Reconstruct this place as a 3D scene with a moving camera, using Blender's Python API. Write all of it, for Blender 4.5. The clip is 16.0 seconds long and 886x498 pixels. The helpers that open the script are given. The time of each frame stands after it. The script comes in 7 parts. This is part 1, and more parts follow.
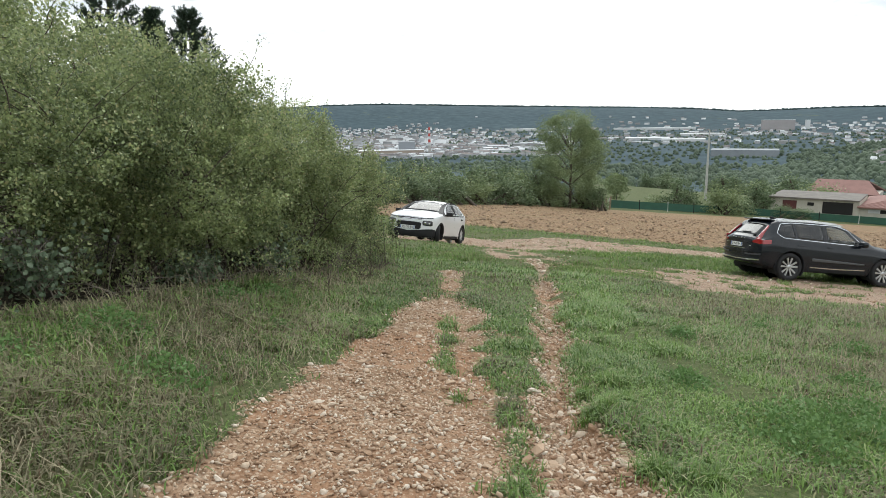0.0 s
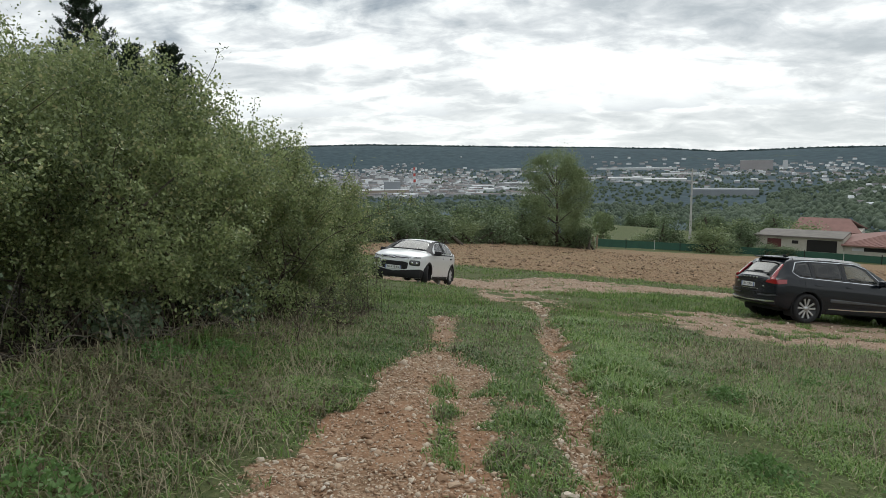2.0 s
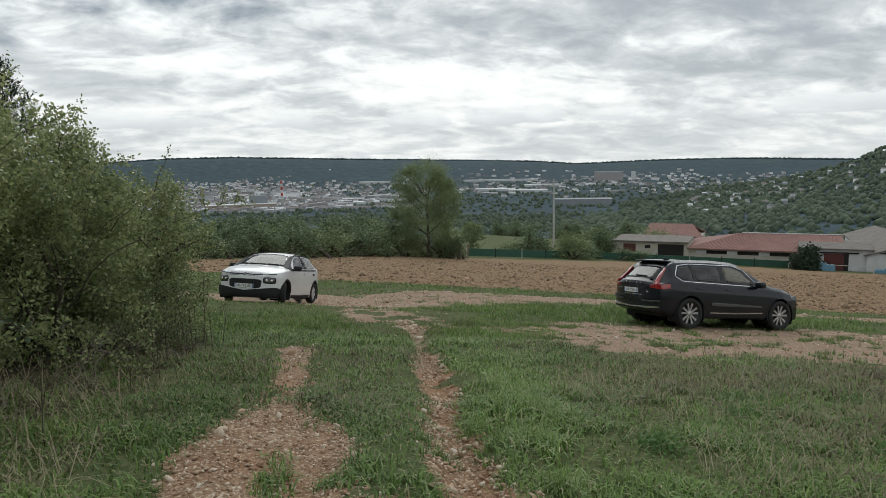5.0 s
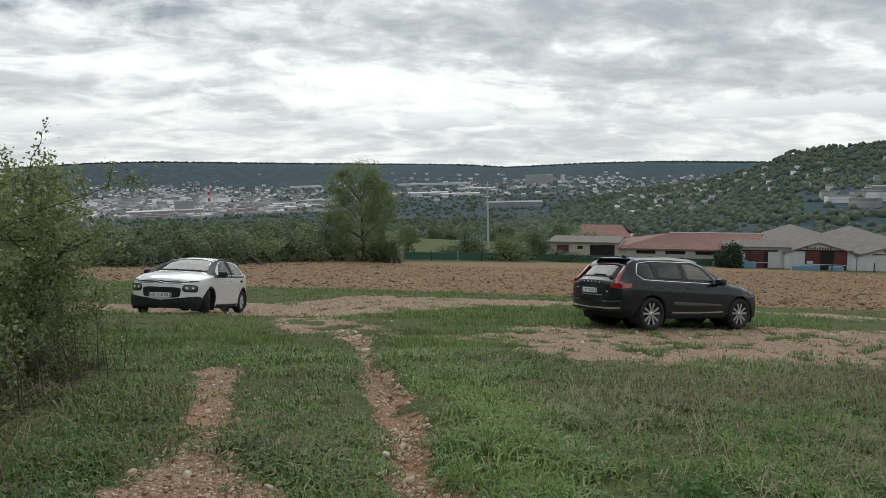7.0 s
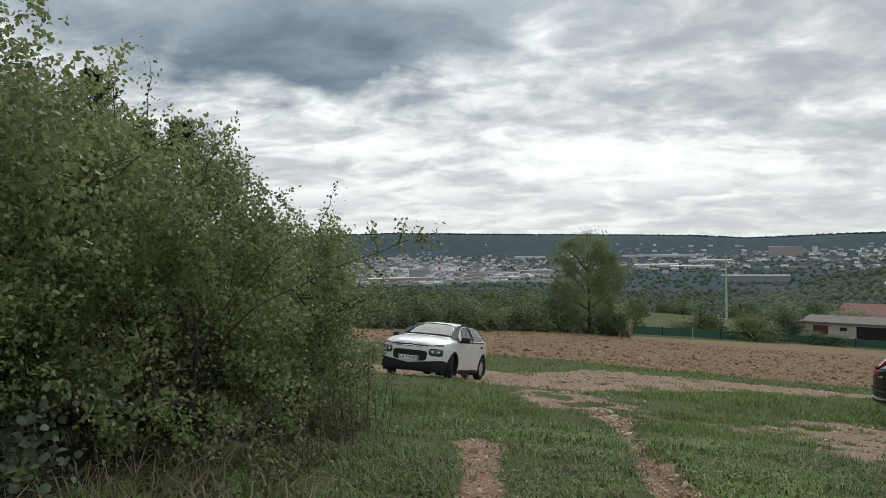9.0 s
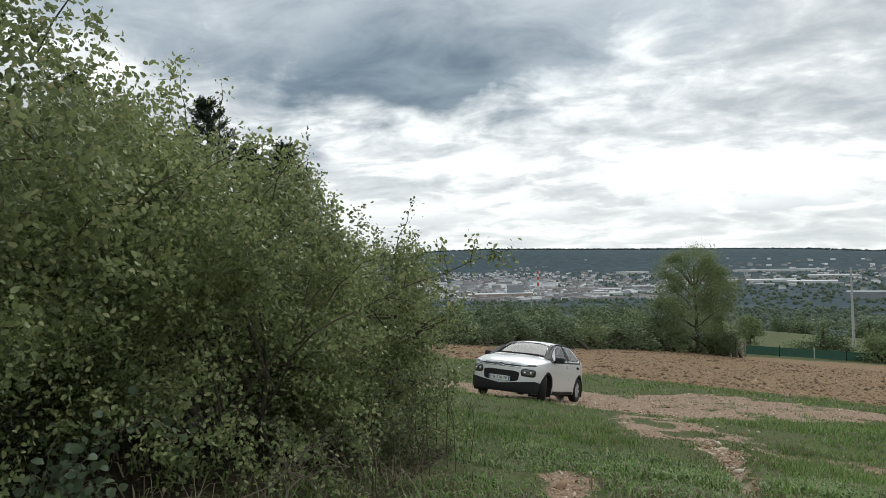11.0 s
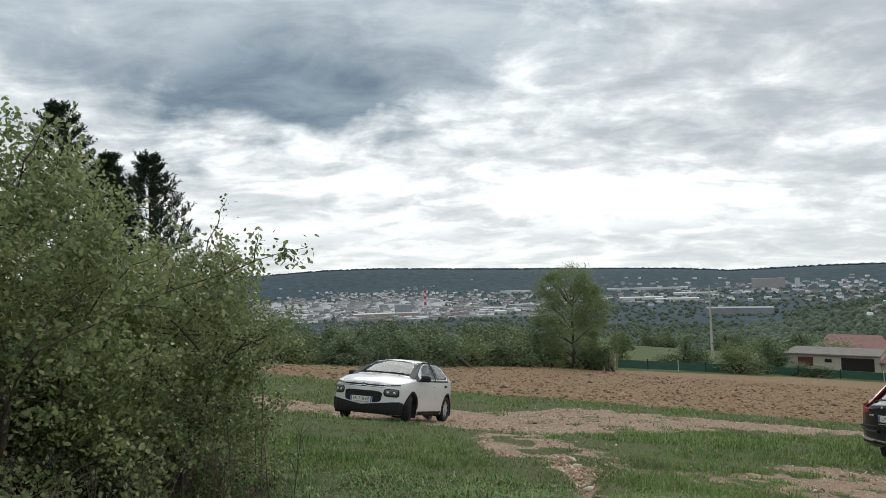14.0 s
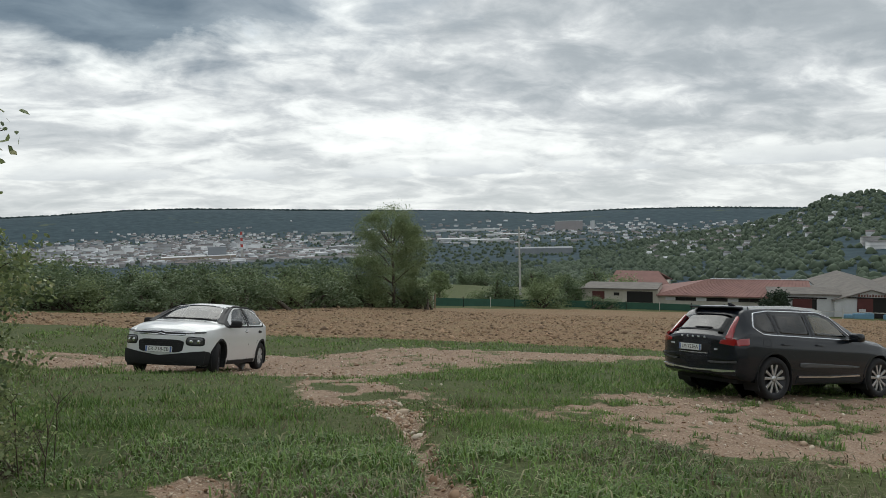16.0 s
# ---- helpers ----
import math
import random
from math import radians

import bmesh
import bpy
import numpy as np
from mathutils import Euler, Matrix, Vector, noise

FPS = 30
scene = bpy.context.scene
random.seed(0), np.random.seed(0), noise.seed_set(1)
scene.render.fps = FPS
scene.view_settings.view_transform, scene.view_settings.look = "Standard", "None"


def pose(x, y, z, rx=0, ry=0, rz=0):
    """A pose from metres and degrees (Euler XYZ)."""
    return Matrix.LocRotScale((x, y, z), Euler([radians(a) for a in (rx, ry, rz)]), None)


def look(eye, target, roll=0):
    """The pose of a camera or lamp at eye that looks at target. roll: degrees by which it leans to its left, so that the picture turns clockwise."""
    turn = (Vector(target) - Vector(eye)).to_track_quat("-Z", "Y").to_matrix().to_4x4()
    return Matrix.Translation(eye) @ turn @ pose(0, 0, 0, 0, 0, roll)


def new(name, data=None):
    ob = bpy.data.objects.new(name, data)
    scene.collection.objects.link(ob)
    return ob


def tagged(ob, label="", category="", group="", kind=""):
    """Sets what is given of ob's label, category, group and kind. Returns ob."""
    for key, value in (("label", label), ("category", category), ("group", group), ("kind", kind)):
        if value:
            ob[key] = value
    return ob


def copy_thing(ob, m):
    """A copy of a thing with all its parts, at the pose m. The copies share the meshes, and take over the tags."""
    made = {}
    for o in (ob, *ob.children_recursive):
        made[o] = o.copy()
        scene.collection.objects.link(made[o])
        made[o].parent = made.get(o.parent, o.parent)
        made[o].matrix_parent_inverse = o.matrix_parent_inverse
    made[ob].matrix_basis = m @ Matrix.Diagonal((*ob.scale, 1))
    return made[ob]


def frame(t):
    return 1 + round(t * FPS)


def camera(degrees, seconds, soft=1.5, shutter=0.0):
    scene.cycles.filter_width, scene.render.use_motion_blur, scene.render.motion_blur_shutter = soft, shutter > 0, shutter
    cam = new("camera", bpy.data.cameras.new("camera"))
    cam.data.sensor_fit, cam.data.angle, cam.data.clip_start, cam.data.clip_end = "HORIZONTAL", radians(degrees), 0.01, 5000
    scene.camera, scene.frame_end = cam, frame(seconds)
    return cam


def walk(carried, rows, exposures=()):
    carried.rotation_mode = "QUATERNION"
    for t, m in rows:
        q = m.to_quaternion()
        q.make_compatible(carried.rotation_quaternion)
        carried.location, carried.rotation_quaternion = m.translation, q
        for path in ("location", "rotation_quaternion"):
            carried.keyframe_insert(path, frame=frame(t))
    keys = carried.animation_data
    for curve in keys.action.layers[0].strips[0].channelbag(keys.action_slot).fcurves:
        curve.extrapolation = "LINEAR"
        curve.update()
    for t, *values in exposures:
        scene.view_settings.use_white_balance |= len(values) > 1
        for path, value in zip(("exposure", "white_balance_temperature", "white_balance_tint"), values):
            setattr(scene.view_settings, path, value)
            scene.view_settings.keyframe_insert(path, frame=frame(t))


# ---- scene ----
cam = camera(68.1, 16.0, soft=0.7)

PATH = [
    (0, (0.198, 0.579, 1.535), (0.189, 2.537, 1.129), -1.1),
    (0.5, (0.06, 1.006, 1.46), (0.093, 2.969, 1.075), -0.9),
    (1, (0.049, 1.373, 1.37), (0.087, 3.346, 1.042), -0.8),
    (1.5, (0.073, 1.684, 1.352), (0.109, 3.659, 1.035), -1.1),
    (2, (0.102, 2.025, 1.307), (0.14, 4.004, 1.018), -1.1),
    (2.5, (0.257, 2.387, 1.281), (0.306, 4.375, 1.066), -1.1),
    (3, (0.282, 2.793, 1.194), (0.461, 4.776, 1.003), -1.0),
    (3.5, (0.342, 3.237, 1.094), (0.707, 5.197, 0.934), -1.4),
    (4, (0.361, 3.477, 1.084), (0.749, 5.426, 0.852), -1.2),
    (6.5, (0.546, 5.222, 0.756), (1.114, 7.121, 0.487), -1.4),
    (7, (0.523, 5.537, 0.718), (1.143, 7.422, 0.466), -1.4),
    (7.5, (0.506, 5.892, 0.681), (1.14, 7.775, 0.453), -1.3),
    (8, (0.315, 6.208, 0.663), (0.954, 8.096, 0.498), -1.2),
    (8.5, (0.128, 6.325, 0.633), (0.568, 8.276, 0.601), -1.2),
    (9, (0.087, 6.235, 0.627), (0.055, 8.234, 0.606), -1.4),
    (11.5, (0.326, 6.731, 0.646), (-0.006, 8.703, 0.688), -1.7),
    (12, (0.428, 6.776, 0.651), (0.097, 8.748, 0.693), -1.5),
    (12.5, (0.498, 6.852, 0.601), (0.17, 8.825, 0.654), -1.7),
    (13, (0.594, 6.976, 0.568), (0.311, 8.952, 0.683), -1.6),
    (13.5, (0.698, 7.189, 0.54), (0.528, 9.174, 0.709), -1.5),
    (14, (0.732, 7.359, 0.505), (0.746, 9.357, 0.589), -1.9),
    (14.5, (0.77, 7.615, 0.466), (0.965, 9.606, 0.466), -1.7),
    (15, (0.803, 7.874, 0.435), (1.149, 9.843, 0.39), -1.7),
    (15.5, (0.783, 8.131, 0.392), (1.21, 10.083, 0.319), -1.5),
    (16, (0.836, 8.416, 0.354), (1.379, 10.338, 0.244), -1.5),
]
walk(cam, [(t, look(eye, target, roll)) for t, eye, target, roll in PATH],
     exposures=[(t, stops, 6300, 6) for t, stops in ((0.0, 1.0), (0.5, 0.85), (1.0, 0.58), (2.0, 0.36), (3.0, 0.30), (4.0, 0.16), (7.0, 0.18), (9.0, 0.13), (12.0, 0.42), (14.0, 0.34), (16.0, 0.12))])


# ---- small node helpers ----
def node_tree(name):
    m = bpy.data.materials.new(name)
    m.use_nodes = True
    nt = m.node_tree
    return m, nt, nt.nodes["Principled BSDF"]


def add(nt, kind, ins=None, **props):
    n = nt.nodes.new(kind)
    for k, v in props.items():
        if k == "operation":
            n.operation = v
        elif k == "blend_type":
            n.blend_type = v
        elif k == "data_type":
            n.data_type = v
        elif k == "attribute_name":
            n.attribute_name = v
    for k, v in (ins or {}).items():
        sock = n.inputs[k]
        if hasattr(v, "is_output"):
            nt.links.new(v, sock)
        else:
            sock.default_value = v
    return n


def math_node(nt, op, a, b=0.0, c=None):
    ins = {0: a, 1: b}
    if c is not None:
        ins[2] = c
    return add(nt, "ShaderNodeMath", ins, operation=op).outputs[0]


def mix_col(nt, fac, a, b, mode="MIX"):
    n = nt.nodes.new("ShaderNodeMix")
    n.data_type = "RGBA"
    n.blend_type = mode
    for i, v in ((0, fac), (6, a), (7, b)):
        if hasattr(v, "is_output"):
            nt.links.new(v, n.inputs[i])
        else:
            n.inputs[i].default_value = v if i == 0 else (*v[:3], 1)
    return n.outputs[2]


def ramp(nt, fac, stops):
    n = nt.nodes.new("ShaderNodeValToRGB")
    nt.links.new(fac, n.inputs[0])
    while len(n.color_ramp.elements) < len(stops):
        n.color_ramp.elements.new(0.5)
    for e, (p, c) in zip(n.color_ramp.elements, stops):
        e.position = p
        e.color = (*c, 1) if len(c) == 3 else c
    return n.outputs[0]


def noise_tex(nt, vec, scale, detail=4.0, rough=0.55, dist=0.0):
    n = add(nt, "ShaderNodeTexNoise", {"Scale": scale, "Detail": detail, "Roughness": rough, "Distortion": dist})
    if vec is not None:
        nt.links.new(vec, n.inputs["Vector"])
    return n.outputs[0]


# ---- sky and sun ----
SUN_BEARING, SUN_HEIGHT = 9.0, 40.0
world = bpy.data.worlds.new("sky")
scene.world = world
world.use_nodes = True
wt = world.node_tree
bg = wt.nodes["Background"]
sky = wt.nodes.new("ShaderNodeTexSky")
sky.sky_type = "NISHITA"
sky.sun_disc = False
sky.sun_elevation = radians(SUN_HEIGHT)
sky.sun_rotation = radians(SUN_BEARING)
co = wt.nodes.new("ShaderNodeTexCoord").outputs["Generated"]
sep = add(wt, "ShaderNodeSeparateXYZ", {0: co})
up = math_node(wt, "MAXIMUM", sep.outputs[2], 0.0)
DEG = 180 / math.pi
bearing = math_node(wt, "MULTIPLY", math_node(wt, "ARCTAN2", sep.outputs[0], sep.outputs[1]), DEG)
elev = math_node(wt, "MULTIPLY", math_node(wt, "ARCSINE", sep.outputs[2]), DEG)


def scaled(vec, sx, sy, turn=0.0):
    m = wt.nodes.new("ShaderNodeMapping")
    m.inputs["Rotation"].default_value = (0, 0, radians(turn))
    m.inputs["Scale"].default_value = (sx, sy, 1)
    wt.links.new(vec, m.inputs["Vector"])
    return m.outputs[0]


def span(v, a, b, c=0.0, d=1.0):
    return add(wt, "ShaderNodeMapRange", {0: v, 1: a, 2: b, 3: c, 4: d}).outputs[0]


def bank_of_cloud(b0, e0, rb, re_):
    """1 in the middle of an oval of the sky, 0 on its rim, less outside."""
    p = math_node(wt, "POWER", math_node(wt, "DIVIDE", math_node(wt, "SUBTRACT", bearing, b0), rb), 2.0)
    q = math_node(wt, "POWER", math_node(wt, "DIVIDE", math_node(wt, "SUBTRACT", elev, e0), re_), 2.0)
    return math_node(wt, "SUBTRACT", 1.0, math_node(wt, "SQRT", math_node(wt, "ADD", p, q)))


# a cloud deck seen in perspective: ever flatter streaks towards the horizon
den = math_node(wt, "ADD", up, 0.25)
flat = add(wt, "ShaderNodeCombineXYZ", {0: math_node(wt, "DIVIDE", sep.outputs[0], den), 1: math_node(wt, "DIVIDE", sep.outputs[1], den), 2: 0.0}).outputs[0]
n_big = noise_tex(wt, scaled(flat, 0.7, 1.0, -20), 1.6, 5.0, 0.5, 0.5)
n_mid = noise_tex(wt, scaled(flat, 0.9, 1.25, -26), 3.9, 12.0, 0.56, 0.45)
n_fine = noise_tex(wt, flat, 12.0, 8.0, 0.6, 0.5)
angles = add(wt, "ShaderNodeCombineXYZ", {0: bearing, 1: elev, 2: 0.0}).outputs[0]
n_edge = noise_tex(wt, scaled(angles, 0.11, 0.17), 1.0, 10.0, 0.58, 0.25)
cov = math_node(wt, "ADD", math_node(wt, "MULTIPLY", n_big, 0.42), math_node(wt, "MULTIPLY", n_mid, 0.46))
cov = math_node(wt, "ADD", cov, math_node(wt, "MULTIPLY", n_fine, 0.12))
# thinner, brighter cloud around the hidden sun
sun_gap = span(bank_of_cloud(6.0, 15.5, 16.0, 17.0), -0.5, 1.0, 0.0, 0.098)
cov = math_node(wt, "SUBTRACT", cov, sun_gap)
# a grey bank over the spur
bank = span(math_node(wt, "ADD", bank_of_cloud(37.0, 15.5, 25.0, 8.0), math_node(wt, "MULTIPLY", math_node(wt, "SUBTRACT", n_edge, 0.5), 1.6)), -0.35, 0.9, 0.0, 0.085)
cov = math_node(wt, "ADD", cov, bank)
cloud = ramp(wt, cov, [(0.36, (1.02, 1.015, 0.99)), (0.43, (0.86, 0.86, 0.85)), (0.495, (0.61, 0.62, 0.635)), (0.58, (0.43, 0.455, 0.48)), (0.72, (0.32, 0.35, 0.38))])
low = span(elev, 0.5, 9.0, 1.0, 0.0)
cloud = mix_col(wt, math_node(wt, "MULTIPLY", low, 0.45), cloud, (0.76, 0.755, 0.725))
# one heavy rain cloud with a ragged lower edge
heavy = math_node(wt, "ADD", bank_of_cloud(-12.0, 25.0, 33.0, 14.5), math_node(wt, "MULTIPLY", math_node(wt, "SUBTRACT", n_edge, 0.5), 0.95))
heavy = math_node(wt, "ADD", heavy, math_node(wt, "MULTIPLY", math_node(wt, "SUBTRACT", n_mid, 0.5), 0.5))
belly = span(math_node(wt, "ADD", bank_of_cloud(-13.5, 15.0, 16.0, 6.5), math_node(wt, "MULTIPLY", math_node(wt, "SUBTRACT", n_edge, 0.5), 0.9)), -0.3, 0.5)
body_ = mix_col(wt, span(n_mid, 0.36, 0.64), (0.52, 0.55, 0.585), (0.32, 0.365, 0.415))
rain = mix_col(wt, belly, body_, mix_col(wt, span(n_mid, 0.36, 0.66), (0.22, 0.275, 0.33), (0.125, 0.17, 0.22)))
cloud = mix_col(wt, math_node(wt, "MULTIPLY", span(heavy, -0.06, 0.26), 0.95), cloud, rain)
# small heaped clouds standing on a line above the horizon
n_heap = noise_tex(wt, scaled(angles, 0.20, 0.42), 1.0, 8.0, 0.55, 0.1)
n_row = noise_tex(wt, scaled(angles, 0.085, 0.0), 1.0, 2.0, 0.5)
stand = math_node(wt, "MULTIPLY", span(elev, 3.0, 3.35), span(elev, 3.4, 6.6, 1.0, 0.0))
heap = math_node(wt, "MULTIPLY", span(math_node(wt, "ADD", n_heap, math_node(wt, "MULTIPLY", math_node(wt, "SUBTRACT", n_row, 0.5), 0.8)), 0.30, 0.75), stand)
heap_in = span(heap, 0.22, 0.40)
heap_col = mix_col(wt, span(math_node(wt, "ADD", elev, math_node(wt, "MULTIPLY", n_heap, 2.0)), 4.2, 6.0), (0.60, 0.615, 0.635), (0.95, 0.945, 0.92))
cloud = mix_col(wt, math_node(wt, "MULTIPLY", heap_in, 0.75), cloud, heap_col)
clear = mix_col(wt, 1.0, sky.outputs[0], (0.12, 0.12, 0.12), "MULTIPLY")
hole = span(cov, 0.28, 0.34, 0.80, 1.0)
wt.links.new(mix_col(wt, hole, clear, cloud), bg.inputs["Color"])
bg.inputs["Strength"].default_value = 1.0
sun = new("sun", bpy.data.lights.new("sun", "SUN"))
sun.data.energy, sun.data.angle, sun.data.color = 0.9, radians(45), (1.0, 0.96, 0.9)
sun.matrix_world = look(Vector((math.sin(radians(SUN_BEARING)), math.cos(radians(SUN_BEARING)), math.tan(radians(SUN_HEIGHT)))) * 100, (0, 0, 0))


# ---- materials ----
def plain(name, col, rough=0.6, metal=0.0, vary=0.15, scale=6.0, bump=0.0, bscale=40.0, coat=0.0, spread=0.0):
    """A surface with its colour varied at two scales, and a fine relief."""
    m, nt, b = node_tree(name)
    pos = nt.nodes.new("ShaderNodeTexCoord").outputs["Object"]
    a = noise_tex(nt, pos, scale, 5.0)
    f = noise_tex(nt, pos, scale * 9, 3.0)
    v = math_node(nt, "ADD", math_node(nt, "MULTIPLY", math_node(nt, "SUBTRACT", a, 0.5), 2 * vary),
                  math_node(nt, "MULTIPLY", math_node(nt, "SUBTRACT", f, 0.5), vary))
    if spread:
        r = nt.nodes.new("ShaderNodeObjectInfo").outputs["Random"]
        g = nt.nodes.new("ShaderNodeNewGeometry").outputs["Random Per Island"]
        rr = math_node(nt, "FRACT", math_node(nt, "ADD", r, g))
        v = math_node(nt, "ADD", v, math_node(nt, "MULTIPLY", math_node(nt, "SUBTRACT", rr, 0.5), 2 * spread))
    hsv = add(nt, "ShaderNodeHueSaturation", {"Color": (*col, 1), "Value": math_node(nt, "ADD", v, 1.0)})
    nt.links.new(hsv.outputs[0], b.inputs["Base Color"])
    b.inputs["Roughness"].default_value = rough
    b.inputs["Metallic"].default_value = metal
    b.inputs["Coat Weight"].default_value = coat
    b.inputs["Coat Roughness"].default_value = 0.05
    if bump:
        bn = add(nt, "ShaderNodeBump", {"Height": noise_tex(nt, pos, bscale, 4.0), "Strength": 0.6, "Distance": bump})
        nt.links.new(bn.outputs[0], b.inputs["Normal"])
    return m


def leafy(name, dark, light, third=None, rough=0.55, through_=0.25, scale=0.8):
    """Leaves or blades: each island its own tone, patches of tone over the whole plant, some light passing through."""
    m, nt, b = node_tree(name)
    g = nt.nodes.new("ShaderNodeNewGeometry")
    pos = g.outputs["Position"]
    patch = noise_tex(nt, pos, scale, 3.0)
    r = g.outputs["Random Per Island"]
    f = math_node(nt, "ADD", math_node(nt, "MULTIPLY", r, 0.62), math_node(nt, "MULTIPLY", math_node(nt, "SUBTRACT", patch, 0.32), 1.15))
    c = mix_col(nt, add(nt, "ShaderNodeClamp", {0: f}).outputs[0], dark, light)
    if third:
        sel = add(nt, "ShaderNodeMapRange", {0: math_node(nt, "FRACT", math_node(nt, "MULTIPLY", r, 17.3)), 1: 0.86, 2: 0.95, 3: 0.0, 4: 0.85}).outputs[0]
        c = mix_col(nt, sel, c, third)
    nt.links.new(c, b.inputs["Base Color"])
    b.inputs["Roughness"].default_value = rough
    b.inputs["Specular IOR Level"].default_value = 0.35
    tr = add(nt, "ShaderNodeBsdfTranslucent", {"Color": c})
    mx = add(nt, "ShaderNodeMixShader", {0: through_, 1: b.outputs[0], 2: tr.outputs[0]})
    nt.links.new(mx.outputs[0], nt.nodes["Material Output"].inputs["Surface"])
    return m


def ground_material():
    m, nt, b = node_tree("ground_surface")
    pos = nt.nodes.new("ShaderNodeNewGeometry").outputs["Position"]
    at = {}
    for k in ("gravel", "plough", "dry", "wood", "red_earth", "litter"):
        at[k] = add(nt, "ShaderNodeAttribute", attribute_name=k).outputs["Fac"]
    n1 = noise_tex(nt, pos, 0.35, 5.0, 0.6)
    n2 = noise_tex(nt, pos, 3.0, 6.0, 0.65)
    n3 = noise_tex(nt, pos, 22.0, 4.0, 0.65)
    n4 = noise_tex(nt, pos, 90.0, 3.0, 0.6)
    # turf between the blades: soil, thatch and moss
    turf = ramp(nt, n3, [(0.3, (0.030, 0.036, 0.018)), (0.5, (0.070, 0.082, 0.034)), (0.7, (0.17, 0.155, 0.085))])
    meadow = ramp(nt, n1, [(0.3, (0.085, 0.130, 0.042)), (0.7, (0.125, 0.155, 0.055))])
    turf = mix_col(nt, 0.3, turf, meadow)
    turf = mix_col(nt, math_node(nt, "MULTIPLY", at["dry"], n2), turf, (0.15, 0.125, 0.065))
    # leaf litter and bare soil under the thicket, darkened further for its shade
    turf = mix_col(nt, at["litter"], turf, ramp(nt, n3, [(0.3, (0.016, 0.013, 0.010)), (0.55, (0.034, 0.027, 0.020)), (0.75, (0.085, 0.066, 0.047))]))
    # limestone gravel in red earth
    vor = nt.nodes.new("ShaderNodeTexVoronoi")
    vor.inputs["Scale"].default_value = 34.0
    nt.links.new(pos, vor.inputs["Vector"])
    stones = ramp(nt, add(nt, "ShaderNodeSeparateColor", {0: vor.outputs["Color"]}).outputs[0],
                  [(0.0, (0.26, 0.180, 0.115)), (0.5, (0.43, 0.325, 0.225)), (1.0, (0.60, 0.52, 0.41))])
    earth = ramp(nt, n2, [(0.3, (0.16, 0.094, 0.057)), (0.55, (0.265, 0.170, 0.108)), (0.75, (0.35, 0.26, 0.18))])
    gravel = mix_col(nt, math_node(nt, "MULTIPLY", math_node(nt, "SUBTRACT", 1.0, add(nt, "ShaderNodeMapRange", {0: vor.outputs["Distance"], 1: 0.25, 2: 0.6, 3: 0.0, 4: 1.0}).outputs[0]), 0.75), earth, stones)
    red = noise_tex(nt, pos, 0.55, 3.0, 0.5)
    gravel = mix_col(nt, add(nt, "ShaderNodeMapRange", {0: math_node(nt, "MULTIPLY", red, at["red_earth"]), 1: 0.38, 2: 0.60, 3: 0.0, 4: 0.6}).outputs[0], gravel, (0.31, 0.160, 0.085))
    gravel = mix_col(nt, math_node(nt, "MULTIPLY", math_node(nt, "SUBTRACT", 1.0, at["red_earth"]), 0.45), gravel, (0.33, 0.255, 0.205))
    n5 = noise_tex(nt, pos, 7.0, 5.0, 0.7)
    gravel = mix_col(nt, add(nt, "ShaderNodeMapRange", {0: n5, 1: 0.52, 2: 0.70, 3: 0.0, 4: 0.35}).outputs[0], gravel, (0.150, 0.105, 0.075))
    gm = math_node(nt, "ADD", at["gravel"], math_node(nt, "MULTIPLY", math_node(nt, "SUBTRACT", n2, 0.5), 0.9))
    gm = math_node(nt, "ADD", gm, math_node(nt, "MULTIPLY", math_node(nt, "SUBTRACT", n3, 0.5), 0.5))
    gm = add(nt, "ShaderNodeMapRange", {0: gm, 1: 0.42, 2: 0.58, 3: 0.0, 4: 1.0}).outputs[0]
    col = mix_col(nt, gm, turf, gravel)
    # turned clay
    clay = ramp(nt, n5, [(0.30, (0.085, 0.050, 0.030)), (0.50, (0.225, 0.145, 0.085)), (0.70, (0.37, 0.27, 0.17))])
    clay = mix_col(nt, add(nt, "ShaderNodeMapRange", {0: n1, 1: 0.45, 2: 0.7, 3: 0.0, 4: 0.5}).outputs[0], clay, (0.235, 0.20, 0.105))
    pm = math_node(nt, "ADD", at["plough"], math_node(nt, "MULTIPLY", math_node(nt, "SUBTRACT", n2, 0.5), 0.5))
    col = mix_col(nt, add(nt, "ShaderNodeMapRange", {0: pm, 1: 0.4, 2: 0.6, 3: 0.0, 4: 1.0}).outputs[0], col, clay)
    # far woods and meadows; haze is put into the woods' bluish colour
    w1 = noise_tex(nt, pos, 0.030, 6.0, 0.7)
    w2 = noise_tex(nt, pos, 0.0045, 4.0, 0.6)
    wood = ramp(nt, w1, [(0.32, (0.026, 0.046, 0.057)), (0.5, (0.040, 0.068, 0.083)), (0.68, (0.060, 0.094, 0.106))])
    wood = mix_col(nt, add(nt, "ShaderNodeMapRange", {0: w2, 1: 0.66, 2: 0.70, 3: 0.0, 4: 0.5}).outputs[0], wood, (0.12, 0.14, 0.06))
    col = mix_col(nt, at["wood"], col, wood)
    nt.links.new(col, b.inputs["Base Color"])
    b.inputs["Roughness"].default_value = 0.95
    b.inputs["Specular IOR Level"].default_value = 0.15
    h = math_node(nt, "ADD", math_node(nt, "MULTIPLY", n3, 0.7), math_node(nt, "MULTIPLY", n4, 0.3))
    bn = add(nt, "ShaderNodeBump", {"Height": h, "Strength": 0.9, "Distance": 0.03})
    nt.links.new(bn.outputs[0], b.inputs["Normal"])
    return m


